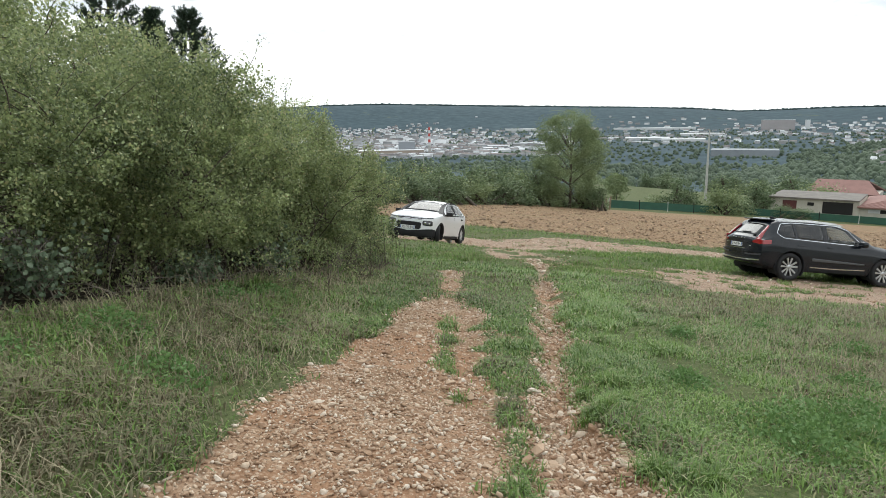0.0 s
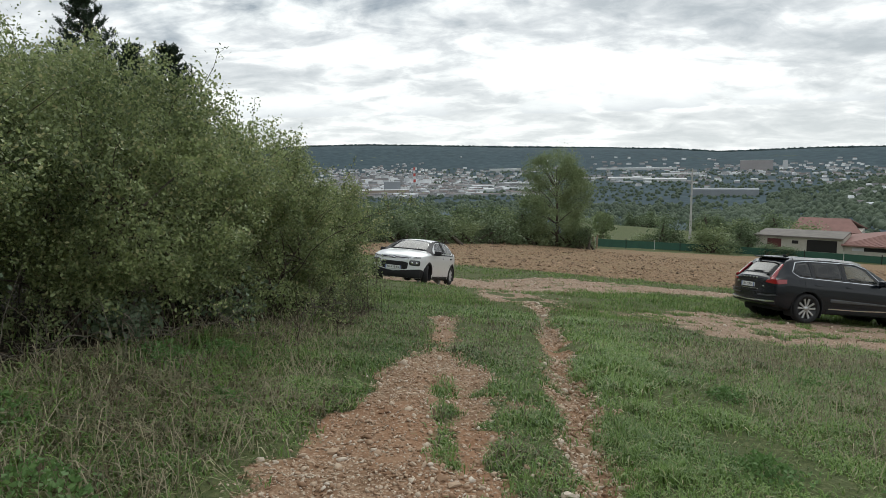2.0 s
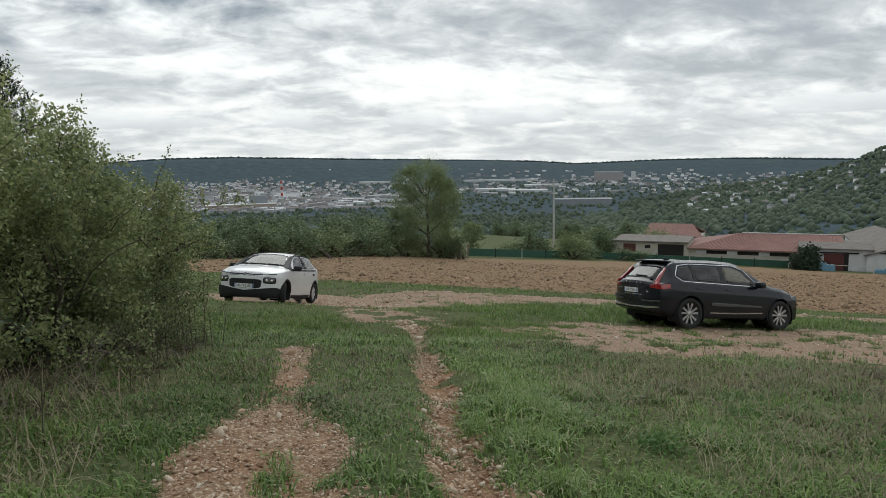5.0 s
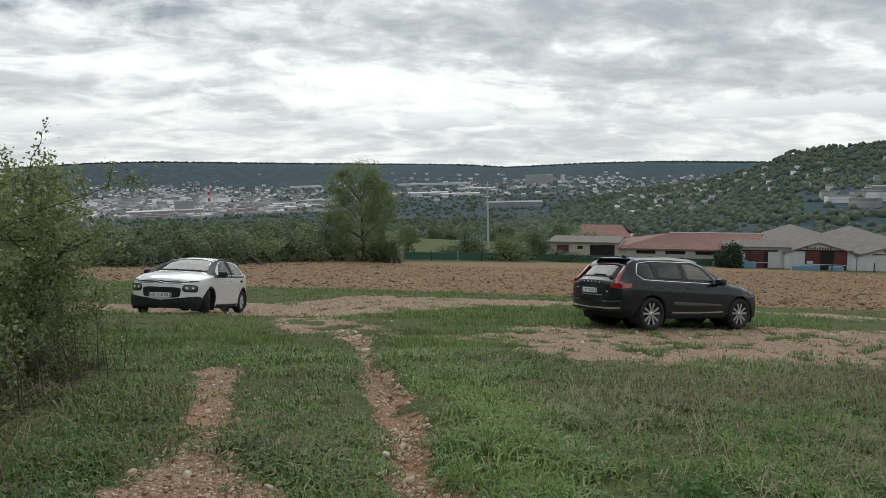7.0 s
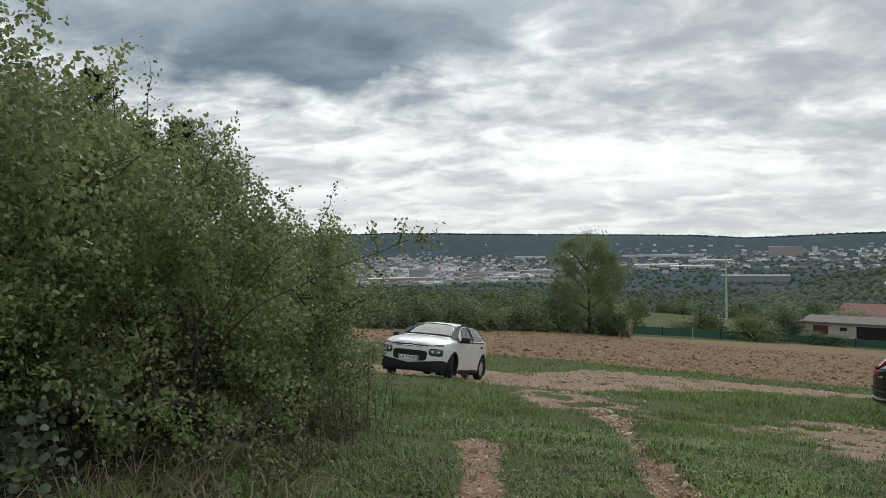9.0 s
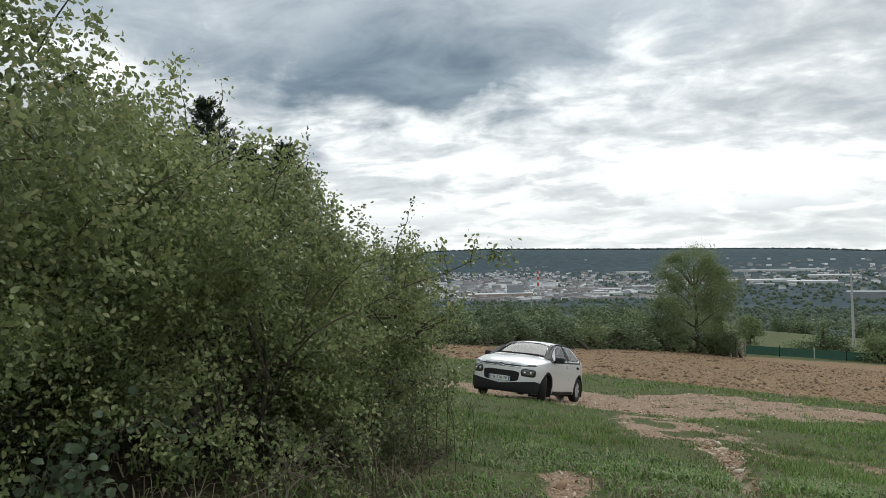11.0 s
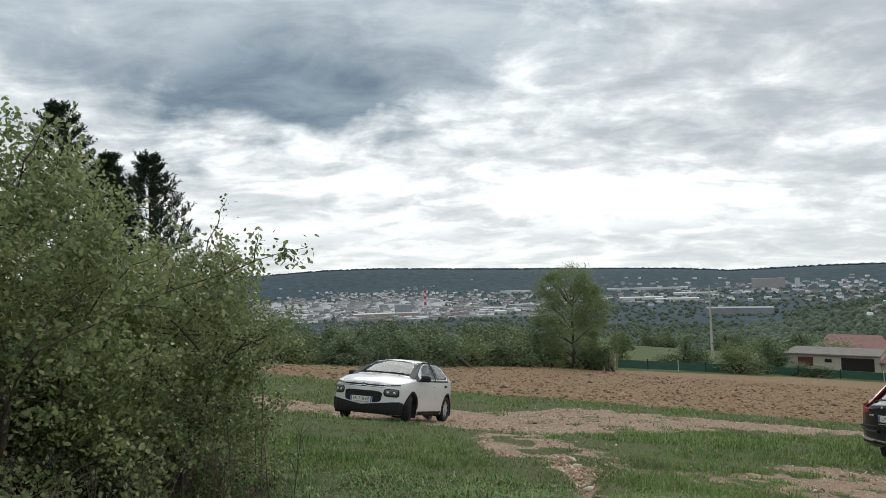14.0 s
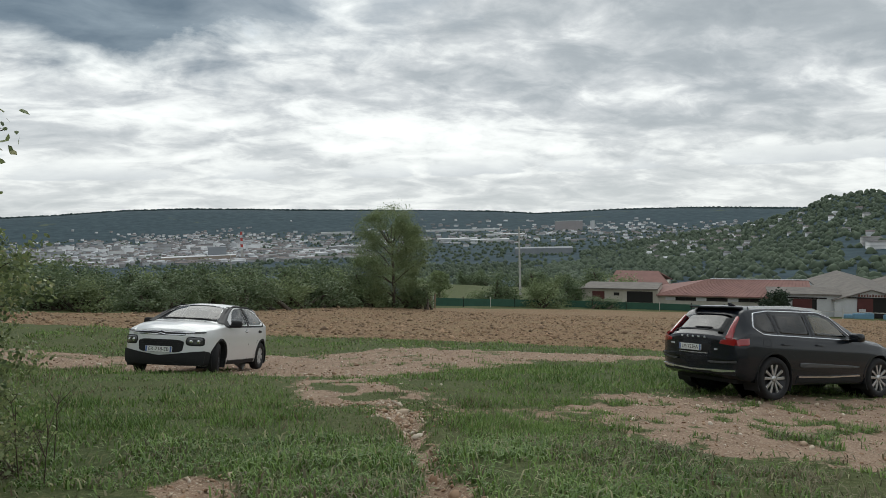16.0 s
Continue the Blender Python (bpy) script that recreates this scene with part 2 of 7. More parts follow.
# ---- the lie of the land ----
def hash2(ix, iy, seed):
    h = (ix.astype(np.int64) * 374761393 + iy.astype(np.int64) * 668265263 + seed * 1442695041) & 0x7FFFFFFF
    h = ((h ^ (h >> 13)) * 1274126177) & 0x7FFFFFFF
    return ((h ^ (h >> 16)) & 0xFFFF) / 65535.0


def vnoise(x, y, size, seed=0):
    """Smooth noise of 0 to 1 with bumps about size metres wide."""
    x, y = np.asarray(x, float) / size, np.asarray(y, float) / size
    ix, iy = np.floor(x), np.floor(y)
    u, v = x - ix, y - iy
    u, v = u * u * (3 - 2 * u), v * v * (3 - 2 * v)
    a, b = hash2(ix, iy, seed), hash2(ix + 1, iy, seed)
    c, d = hash2(ix, iy + 1, seed), hash2(ix + 1, iy + 1, seed)
    return (a * (1 - u) + b * u) * (1 - v) + (c * (1 - u) + d * u) * v


def step(a, b, x):
    t = np.clip((x - a) / (b - a), 0, 1)
    return t * t * (3 - 2 * t)


def line(pairs):
    a = np.array(pairs, float)
    return lambda s: np.interp(s, a[:, 0], a[:, 1])


# edges of the track and its ruts: x at each y
PATH_L = line([(-20, -1.5), (3.5, -1.2), (4.5, -1.11), (5.7, -0.89), (7.2, -0.72), (9.2, -0.35), (10.5, 0.0), (11.7, 0.1), (13.7, 0.12)])
PATH_R = line([(-20, 0.5), (3.8, 0.51), (5.4, 0.54), (7.5, 0.62), (9.4, 0.72), (10.3, 0.62), (11.1, 0.46), (13.5, 0.5)])
RUT_L = line([(-20, 0.6), (3.8, 0.7), (5.2, 0.8), (7.7, 1.18), (9.1, 1.36), (10.9, 1.57), (12.7, 1.9), (13.5, 2.0), (15.8, 2.25), (17.5, 2.2)])
RUT_R = line([(-20, 1.4), (3.9, 1.38), (5.1, 1.31), (6.5, 1.44), (9.1, 1.82), (10.8, 2.12), (12.8, 2.27), (15.7, 2.6), (17.5, 3.0)])
# the foot of the thicket
UNDER = line([(2, -5.2), (4, -4.0), (6, -2.9), (8, -2.2), (10, -1.6), (12, -1.3), (14.3, -1.2), (15.5, -1.5), (16.5, -3)])
# the lay-by, the lane and the field: y at each x
LAY_FAR = line([(1.2, 17.4), (3.5, 17.55), (4.7, 17.2), (6.8, 18.3), (9, 18.6), (12.5, 18.15), (16.5, 17.6), (40, 14)])
LAY_NEAR = line([(1.4, 16.7), (2.3, 15.7), (3.3, 15.8), (4.5, 15.6), (4.95, 14.4), (6, 13.3), (7.4, 13.0), (9.5, 12.4), (40, 5)])
LANE_FAR = line([(-60, 28), (-4, 27), (1.2, 28.3), (6.8, 29.3), (12.5, 27.8), (17.7, 23.7), (22.6, 22.3), (70, 12)])
LANE_NEAR = line([(-60, 25), (-3, 24), (0.9, 21), (2.8, 20.3), (4.8, 21.5), (8.5, 24.6), (12.5, 26), (16.5, 22.5), (20.3, 20.9), (70, 10)])
FIELD_NEAR = line([(-70, 41), (-9, 37.8), (-4, 36.5), (1.4, 34.5), (8, 33.8), (15, 31.8), (20, 26.4), (27, 25.6), (90, 16)])
FIELD_FAR = line([(-70, 30), (-30, 44), (-13, 51), (-8, 55), (0, 74), (12, 99), (20, 105), (60, 122), (85, 118), (110, 88), (150, 40)])


def land(x, y):
    """Height of the ground before ruts and clods."""
    x, y = np.asarray(x, float), np.asarray(y, float)
    r = np.hypot(x, y)
    near = 0.036 - 0.106 * x - 0.1187 * y + 0.00021 * np.maximum(0, np.minimum(r, 260) - 40) ** 2
    near = near + 0.22 * step(-1.2, -2.6, x) * step(16, 11, y)
    near = np.where(y < -5, near + 0.05 * (-5 - y), near)
    near = near - 0.33 * step(19.5, 25.0, y) * step(36, 29, y) * step(5.0, 1.5, x) * step(-7, -3, x)
    brg = np.degrees(np.arctan2(x, np.maximum(y, 1e-3)))
    brg = np.where(y <= 0, np.sign(x) * 90, brg)
    crest = line([(-90, 60), (-30, 20), (-18, 26), (-14, 35), (-10, 46), (-5, 49), (1, 37), (10, 22), (15, 10), (20, -4), (24, -22), (29, -14), (36, -8), (44, -24), (90, 0)])(brg)
    floor_ = -86 + 4 * vnoise(x, y, 500, 3)
    far = floor_ + step(2350, 3500, r) * (crest + 85 + 6 * (vnoise(x, y, 300, 5) - 0.5)) - step(3600, 4800, r) * 60
    # the wooded spur, which falls towards the valley
    low = line([(-90, -9), (18, -5.2), (28, -3.7), (34, -2.6), (40, -1.7), (44, -0.7), (46, 0.35), (50, 0.75), (56, 1.2), (90, 1.5)])(brg)
    u = np.clip((r - 250) / 1050, 0, 1)
    spur = 0.7 + np.minimum(r, 1300) * np.tan(np.radians(-7.0 + (low + 7.0) * u ** 0.8)) + 7 * (vnoise(x, y, 160, 8) - 0.5) * u
    spur = spur - np.maximum(0, r - 1300) * 0.12
    far = np.where(y > 0, np.maximum(far, spur), far)
    k = step(230, 520, r) * (1 - step(0, -300, y))
    return near * (1 - k) * (1 - 0.6 * step(0, -300, y)) + far * k


def gravel_mask(x, y):
    e = 0.20 * (vnoise(x, y, 0.32, 11) - 0.5) + 0.22 * (vnoise(x, y, 1.1, 12) - 0.5) + 0.12 * (vnoise(x, y, 0.12, 10) - 0.5)
    w = 0.26
    p = step(-w, w, x - PATH_L(y) + e) * step(-w, w, PATH_R(y) - x + e) * step(14.0, 13.6, y)
    mid = np.exp(-((x - 0.05 - 0.02 * y) / 0.14) ** 2) * step(5.6, 6.6, y) * step(9.2, 8.2, y)
    p = p * (1 - 0.6 * mid) * (1 - 0.42 * step(8.6, 10.2, y) * step(12.0, 10.8, y) * step(0.1, 0.5, vnoise(x, y, 0.7, 4)))
    q = step(-w, w, x - RUT_L(y) + e) * step(-w, w, RUT_R(y) - x + e) * step(17.4, 16.4, y)
    worn = 0.62 * step(0.35, 0.7, vnoise(x, y, 0.5, 20)) * step(-0.1, 0.15, x - PATH_R(y) + 0.5) * step(-0.1, 0.15, RUT_L(y) - x) * step(4.8, 6.0, y) * step(10.0, 8.6, y)
    e2 = 0.8 * (vnoise(x, y, 1.6, 13) - 0.5) + 0.9 * (vnoise(x, y, 0.6, 14) - 0.5) + 0.5 * (vnoise(x, y, 0.22, 19) - 0.5)
    lay = step(-0.8, 0.8, y - LAY_NEAR(x) + e2) * step(-0.8, 0.8, LAY_FAR(x) - y + e2) * step(1.0, 1.8, x)
    lay = lay * (0.45 + 0.55 * step(3.8, 6.0, x)) * (1 - 0.3 * step(0.55, 0.75, vnoise(x, y, 0.9, 15))) * (1 - 0.55 * step(0.58, 0.8, vnoise(x, y, 0.3, 16)))
    lane = step(-0.7, 0.7, y - LANE_NEAR(x) + 1.1 * e2) * step(-0.7, 0.7, LANE_FAR(x) - y + 1.1 * e2) * (1 - 0.5 * step(0.6, 0.8, vnoise(x, y, 0.8, 18)))
    smear = np.exp(-((x - 2.3) / 1.3) ** 2) * step(16.5, 17.5, y) * step(21.5, 19.5, y) * step(0.25, 0.6, vnoise(x, y, 0.35, 17)) * 0.85
    return np.clip(np.maximum.reduce([p, q, lay, lane, smear, worn]), 0, 1)


def field_mask(x, y):
    e = 0.8 * (vnoise(x, y, 1.5, 21) - 0.5)
    return step(-0.4, 0.4, y - FIELD_NEAR(x) + e) * step(-1.0, 1.0, FIELD_FAR(x) - y + 2 * e)


def clods(x, y):
    u = x * 0.93 + y * 0.37
    return 0.05 * vnoise(u, y - 0.4 * x, 0.5, 31) + 0.055 * vnoise(x, y, 0.26, 32) + 0.045 * np.sin(u * 2 * np.pi / 0.9)


def height(x, y):
    """Height of the ground with ruts, ridges and clods."""
    g = gravel_mask(x, y)
    z = land(x, y)
    c, h = (RUT_L(y) + RUT_R(y)) / 2, (RUT_R(y) - RUT_L(y)) / 2
    z = z - (0.17 + 0.09 * (vnoise(x, y, 0.4, 44) - 0.5)) * np.exp(-((x - c) / (0.8 * h)) ** 2) * step(17.5, 14.5, y) * step(2, 5, y)
    c2 = np.where(y < 10, 0.36, 0.31)
    z = z - 0.05 * np.exp(-((x - c2) / 0.3) ** 2) * step(14.5, 12.5, y) - 0.04 * np.exp(-((x + 0.62) / 0.4) ** 2) * step(9.5, 7.5, y)
    near = step(60, 30, np.hypot(x, y))
    z = z + near * (0.05 * (vnoise(x, y, 1.1, 41) - 0.5) + 0.035 * (vnoise(x, y, 0.35, 42) - 0.5) * (1 + g) + 0.02 * (vnoise(x, y, 0.13, 43) - 0.5) * (0.4 + g))
    z = z + field_mask(x, y) * (clods(x, y) - 0.1) * step(160, 60, np.hypot(x, y))
    return z


def height_at(x, y):
    return float(height(np.array([x]), np.array([y]))[0])


def axis(parts, ratio, end):
    """Grid lines: even stretches (start, stop, step), then ever wider ones out to both ends."""
    vals = []
    for a, b, s in parts:
        vals += list(np.arange(a, b - 1e-6, s))
    vals.append(parts[-1][1])
    s, lo = parts[0][2], parts[0][0]
    out = []
    while lo > -end:
        s *= ratio
        lo -= s
        out.append(lo)
    s, hi = parts[-1][2], parts[-1][1]
    top = []
    while hi < end:
        s *= ratio
        hi += s
        top.append(hi)
    return np.array(out[::-1] + vals + top)


def grid_mesh(name, xs, ys, z, attributes):
    nx, ny = len(xs), len(ys)
    X, Y = np.meshgrid(xs, ys)
    co_ = np.stack([X.ravel(), Y.ravel(), z.ravel()], 1)
    i = (np.arange(ny - 1)[:, None] * nx + np.arange(nx - 1)[None]).ravel()
    quads = np.stack([i, i + 1, i + nx + 1, i + nx], 1)
    me = bpy.data.meshes.new(name)
    me.vertices.add(len(co_))
    me.vertices.foreach_set("co", co_.astype(np.float32).ravel())
    me.loops.add(quads.size)
    me.loops.foreach_set("vertex_index", quads.astype(np.int32).ravel())
    me.polygons.add(len(quads))
    me.polygons.foreach_set("loop_start", np.arange(0, quads.size, 4, dtype=np.int32))
    me.update(calc_edges=True)
    me.polygons.foreach_set("use_smooth", np.ones(len(quads), dtype=bool))
    for k, v in attributes.items():
        me.attributes.new(k, "FLOAT", "POINT").data.foreach_set("value", v.astype(np.float32).ravel())
    return me


def build_ground():
    xs = axis([(-4.5, 6.5, 0.08), (6.5, 22.0, 0.2)], 1.055, 4850)
    ys = axis([(1.8, 18.0, 0.095), (18.0, 36.0, 0.22), (36.0, 75.0, 0.38)], 1.055, 4850)
    X, Y = np.meshgrid(xs, ys)
    R = np.hypot(X, Y)
    dry = np.clip(step(-0.6, -2.4, X) * step(14, 9, Y) * 0.8 + step(4.5, 7.5, X) * step(14.5, 9.5, Y) * 0.9
                  + 0.6 * (vnoise(X, Y, 2.2, 51) - 0.55), 0, 1)
    B = np.degrees(np.arctan2(X, np.maximum(Y, 0.001)))
    meadow = step(12, 13, B) * step(29, 26, B) * step(330, 300, R) + 0.8 * step(50.5, 53, B) * step(840, 880, R) * step(985, 945, R)
    # far wooded ground, which takes the haze-tinted colour
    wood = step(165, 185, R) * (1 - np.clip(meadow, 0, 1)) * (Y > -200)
    # litter: soil at the thicket's foot, with shade put into its colour
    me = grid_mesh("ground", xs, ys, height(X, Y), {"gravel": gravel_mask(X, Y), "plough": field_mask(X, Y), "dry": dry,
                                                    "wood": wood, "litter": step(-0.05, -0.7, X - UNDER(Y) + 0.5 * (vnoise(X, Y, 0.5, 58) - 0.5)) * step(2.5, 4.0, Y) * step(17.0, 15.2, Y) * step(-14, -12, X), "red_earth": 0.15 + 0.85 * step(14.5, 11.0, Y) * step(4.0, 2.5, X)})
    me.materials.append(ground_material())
    return tagged(new("ground", me), "sloping meadow with a rutted gravel track, lay-by and ploughed field", "ground", kind="structure")


build_ground()


# ---- mesh helpers ----
def mesh_of(name, verts, faces, material=None, smooth=False):
    """A mesh from arrays; all faces have the same number of corners."""
    verts, faces = np.asarray(verts, np.float32), np.asarray(faces, np.int32)
    n = faces.shape[1]
    me = bpy.data.meshes.new(name)
    me.vertices.add(len(verts))
    me.vertices.foreach_set("co", verts.ravel())
    me.loops.add(faces.size)
    me.loops.foreach_set("vertex_index", faces.ravel())
    me.polygons.add(len(faces))
    me.polygons.foreach_set("loop_start", np.arange(0, faces.size, n, dtype=np.int32))
    me.update(calc_edges=True)
    if smooth:
        me.polygons.foreach_set("use_smooth", np.ones(len(faces), dtype=bool))
    if material:
        me.materials.append(material)
    return me


def part_mesh(name, me, parent, label=""):
    ob = new(name, me)
    ob.parent = parent
    return tagged(ob, label)


def part(name, bm, material, parent, label="", smooth=False):
    """Links a bmesh as one mesh object under a thing or under a part."""
    bmesh.ops.recalc_face_normals(bm, faces=bm.faces)
    me = bpy.data.meshes.new(name)
    bm.to_mesh(me)
    bm.free()
    if smooth:
        for p in me.polygons:
            p.use_smooth = True
    me.materials.append(material)
    return part_mesh(name, me, parent, label)


def thing(name, m, label, category, group="", kind=""):
    ob = new(name)
    ob.empty_display_size = 0.2
    ob.matrix_world = m
    return tagged(ob, label, category, group, kind)


def unit(v):
    return v / np.maximum(np.linalg.norm(v, axis=1, keepdims=True), 1e-9)


def leaf_arrays(rng, pos, size, droop=0.3, slim=0.5, facing=None, oval=False):
    """Leaves at the given places: folded lozenges of four corners, or ovals of six."""
    n = len(pos)
    d = unit(rng.normal(size=(n, 3)) + (0 if facing is None else facing))
    d[:, 2] -= droop
    d = unit(d)
    s = unit(np.cross(d, rng.normal(size=(n, 3))))
    up_ = np.cross(s, d)
    ln = (size * rng.uniform(0.6, 1.3, n))[:, None]
    w = ln * slim * 0.5
    a = pos
    b = pos + d * ln * 0.45 + s * w + up_ * w * 0.25
    c = pos + d * ln - up_ * ln * 0.12
    e = pos + d * ln * 0.45 - s * w + up_ * w * 0.25
    if oval:
        b, b2 = pos + d * ln * 0.28 + s * w * 0.9 + up_ * w * 0.22, pos + d * ln * 0.72 + s * w * 0.82 + up_ * w * 0.12
        e, e2 = pos + d * ln * 0.28 - s * w * 0.9 + up_ * w * 0.22, pos + d * ln * 0.72 - s * w * 0.82 + up_ * w * 0.12
        verts = np.stack([a, b, b2, c, e2, e], 1).reshape(-1, 3)
        i = np.arange(n)[:, None] * 6
        return verts, np.concatenate([i + [0, 1, 5], i + [1, 2, 5], i + [2, 4, 5], i + [2, 3, 4]], 1).reshape(-1, 3)
    verts = np.stack([a, b, c, e], 1).reshape(-1, 3)
    i = np.arange(n)[:, None] * 4
    faces = np.concatenate([i + [0, 1, 2], i + [0, 2, 3]], 1).reshape(-1, 3)
    return verts, faces


def tube_arrays(paths, sides=5):
    """Tapered tubes along paths of (points, radius at the start, radius at the end)."""
    vs, fs, base = [], [], 0
    for pts, r0, r1 in paths:
        pts = np.asarray(pts, float)
        n = len(pts)
        t = unit(np.gradient(pts, axis=0))
        ref = np.array([0.31, 0.22, 0.93]) if abs(t[0, 2]) < 0.9 else np.array([1.0, 0.1, 0])
        s = unit(np.cross(t, ref))
        u = np.cross(s, t)
        r = np.linspace(r0, r1, n)[:, None, None]
        a = np.linspace(0, 2 * np.pi, sides, endpoint=False)
        ring = pts[:, None] + r * (np.cos(a)[None, :, None] * s[:, None] + np.sin(a)[None, :, None] * u[:, None])
        vs.append(ring.reshape(-1, 3))
        k = np.arange(sides)
        for j in range(n - 1):
            o = base + j * sides
            fs.append(np.stack([o + k, o + (k + 1) % sides, o + sides + (k + 1) % sides, o + sides + k], 1))
        base += n * sides
    return np.concatenate(vs), np.concatenate(fs)


def bent(rng, a, b, n=6, sag=0.1):
    a, b = np.asarray(a, float), np.asarray(b, float)
    t = np.linspace(0, 1, n)[:, None]
    p = a + (b - a) * t
    wob = rng.normal(size=(n, 3)) * sag * np.linalg.norm(b - a) * 0.25
    wob[0] = wob[-1] = 0
    p = p + wob
    p[:, 2] += np.sin(t[:, 0] * np.pi) * sag * np.linalg.norm(b - a)
    return p


M_HAW = leafy("shrub_leaves", (0.052, 0.082, 0.040), (0.40, 0.465, 0.205), (0.46, 0.44, 0.23), through_=0.36, rough=0.36)
M_BRAMBLE = leafy("bramble_leaves", (0.045, 0.078, 0.040), (0.185, 0.235, 0.145), through_=0.15, rough=0.4)
M_TREE = leafy("tree_leaves", (0.125, 0.175, 0.078), (0.29, 0.345, 0.170), scale=0.3, through_=0.35)
M_HEDGE = leafy("copse_leaves", (0.075, 0.115, 0.055), (0.20, 0.255, 0.130), scale=0.12)
M_PINE = leafy("pine_needles", (0.016, 0.032, 0.020), (0.045, 0.075, 0.040), through_=0.08)
M_BARK = plain("bark", (0.075, 0.060, 0.045), 0.95, vary=0.4, scale=9, bump=0.01, bscale=60)
M_TWIG = plain("dry_twigs", (0.17, 0.145, 0.115), 0.9, vary=0.3, scale=12)


def shrub(x, y, rx, ry, h, leaves, seed, label, leaf=0.045, sprays=46, mat=None, low=0.16, oval=True, skirt=0.0):
    """A wild shrub: stems from the ground, and a crown of sprays with ragged edges and gaps."""
    rng = np.random.default_rng(seed)
    z0 = float(land(x, y))
    ob = thing("shrub", pose(x, y, z0), label, "shrub", "thicket beside the track")
    # sprays: short leafy shoots spread over an uneven dome
    m = leaves // 75
    lumps = unit(rng.normal(size=(max(12, m // 10), 3)))
    d = unit(lumps[rng.integers(0, len(lumps), m)] + rng.normal(size=(m, 3)) * 0.10)
    d[:, 2] = np.abs(d[:, 2]) * 1.5 - 0.72
    d = unit(d)
    lump = 0.76 + 0.38 * vnoise(np.arctan2(d[:, 1], d[:, 0]) * 2.2 + 50, d[:, 2] * 3 + 9, 0.8, seed)
    rad = lump * rng.uniform(0.55, 1.0, m) ** 0.35
    c = d * rad[:, None] * [rx, ry, h * 0.56] + [0, 0, h * 0.46]
    c[:, 2] = np.maximum(c[:, 2], low + rng.uniform(0, 0.35, m))
    c[:, :2] *= (0.66 + 0.34 * step(0.06, 0.40, c[:, 2:3] / h))
    # low sprays that hang to the ground round the foot
    ms = int(m * skirt)
    a, rad = rng.uniform(0, 2 * np.pi, ms), rng.uniform(0.60, 0.95, ms)
    low_c = np.stack([np.cos(a) * rx * rad, np.sin(a) * ry * rad, rng.uniform(0.12, 0.9, ms)], 1)
    low_c[:, 2] += land(x + low_c[:, 0], y + low_c[:, 1]) - z0
    c = np.concatenate([c, low_c])
    m = len(c)
    out = unit(c - [0, 0, h * 0.35])
    k = 75
    t = rng.uniform(0, 1, (m, k, 1))
    sl = rng.uniform(0.26, 0.6, (m, 1, 1))
    lean = unit(out + rng.normal(size=(m, 3)) * 0.5 + [0, 0, 0.15])[:, None]
    p = c[:, None] + lean * (t - 0.5) * sl + rng.normal(size=(m, k, 3)) * (0.072 - 0.045 * t)
    p = p.reshape(-1, 3)
    # close growth inside and down to the ground
    q = leaves // 6
    a = rng.uniform(0, 2 * np.pi, q)
    rr = np.sqrt(rng.uniform(0.04, 0.45, q))
    zz = h * 0.8 * rng.uniform(0.03, 1, q) ** 0.8
    full = 0.88 - 0.35 * (zz / h) ** 2 - 0.22 * step(0.35, 0.05, zz / h)
    fill = np.stack([np.cos(a) * rr * rx * full, np.sin(a) * rr * ry * full, zz], 1)
    fill[:, 2] += land(x + fill[:, 0], y + fill[:, 1]) - z0 + 0.04
    p = np.concatenate([p, fill])
    p = p[p[:, 2] + z0 > land(x + p[:, 0], y + p[:, 1]) + 0.03]
    # long shoots that stick out of the outline
    paths = []
    shoots = []
    for i in range(sprays):
        q = rng.integers(m)
        a = c[q] * [0.9, 0.9, 0.95]
        b = c[q] + (out[q] + [0, 0, 0.5]) * rng.uniform(0.2, 0.45)
        pts = bent(rng, a, b, 6, 0.08)
        paths.append((pts, 0.006, 0.002))
        s = np.repeat(pts, 9, 0) + rng.normal(size=(54, 3)) * 0.045
        shoots.append(s)
    p = np.concatenate([p] + shoots)
    v, f = leaf_arrays(rng, p, leaf, 0.25, 0.58, None, oval)
    part_mesh("crown", mesh_of("crown", v, f, mat or M_HAW), ob)
    for i in range(16):
        q = rng.integers(m)
        root = np.array([rng.normal() * rx * 0.2, rng.normal() * ry * 0.2, 0])
        root[2] = float(land(x + root[0], y + root[1])) - z0 - 0.06
        pts = bent(rng, root, c[q] * 0.9, 7, 0.12)
        paths.append((pts, rng.uniform(0.018, 0.04), 0.006))
        for _ in range(4):
            w = pts[rng.integers(2, 7)]
            paths.append((bent(rng, w, c[rng.integers(m)] * rng.uniform(0.8, 1), 6, 0.08), 0.011, 0.003))
    v, f = tube_arrays(paths, 5)
    part_mesh("branchwork", mesh_of("branchwork", v, f, M_BARK, True), ob, "grey-brown tangled branches")
    return ob


HAW = "dense green hawthorn shrub with grey-green leaves at the track's edge"
SHRUBS = [(-3.50, 9.4, 1.85, 2.0, 2.95, 96000), (-2.70, 11.8, 1.60, 1.75, 2.5, 74000), (-2.15, 13.7, 1.32, 1.5, 2.25, 52000),
          (-5.0, 7.2, 1.9, 2.0, 3.1, 60000), (-6.3, 4.5, 1.9, 2.1, 3.4, 34000), (-4.7, 12.6, 1.9, 2.1, 3.1, 24000),
          (-7.2, 9.0, 2.4, 2.5, 3.5, 22000), (-8.6, 2.0, 2.2, 2.4, 3.6, 12000)]
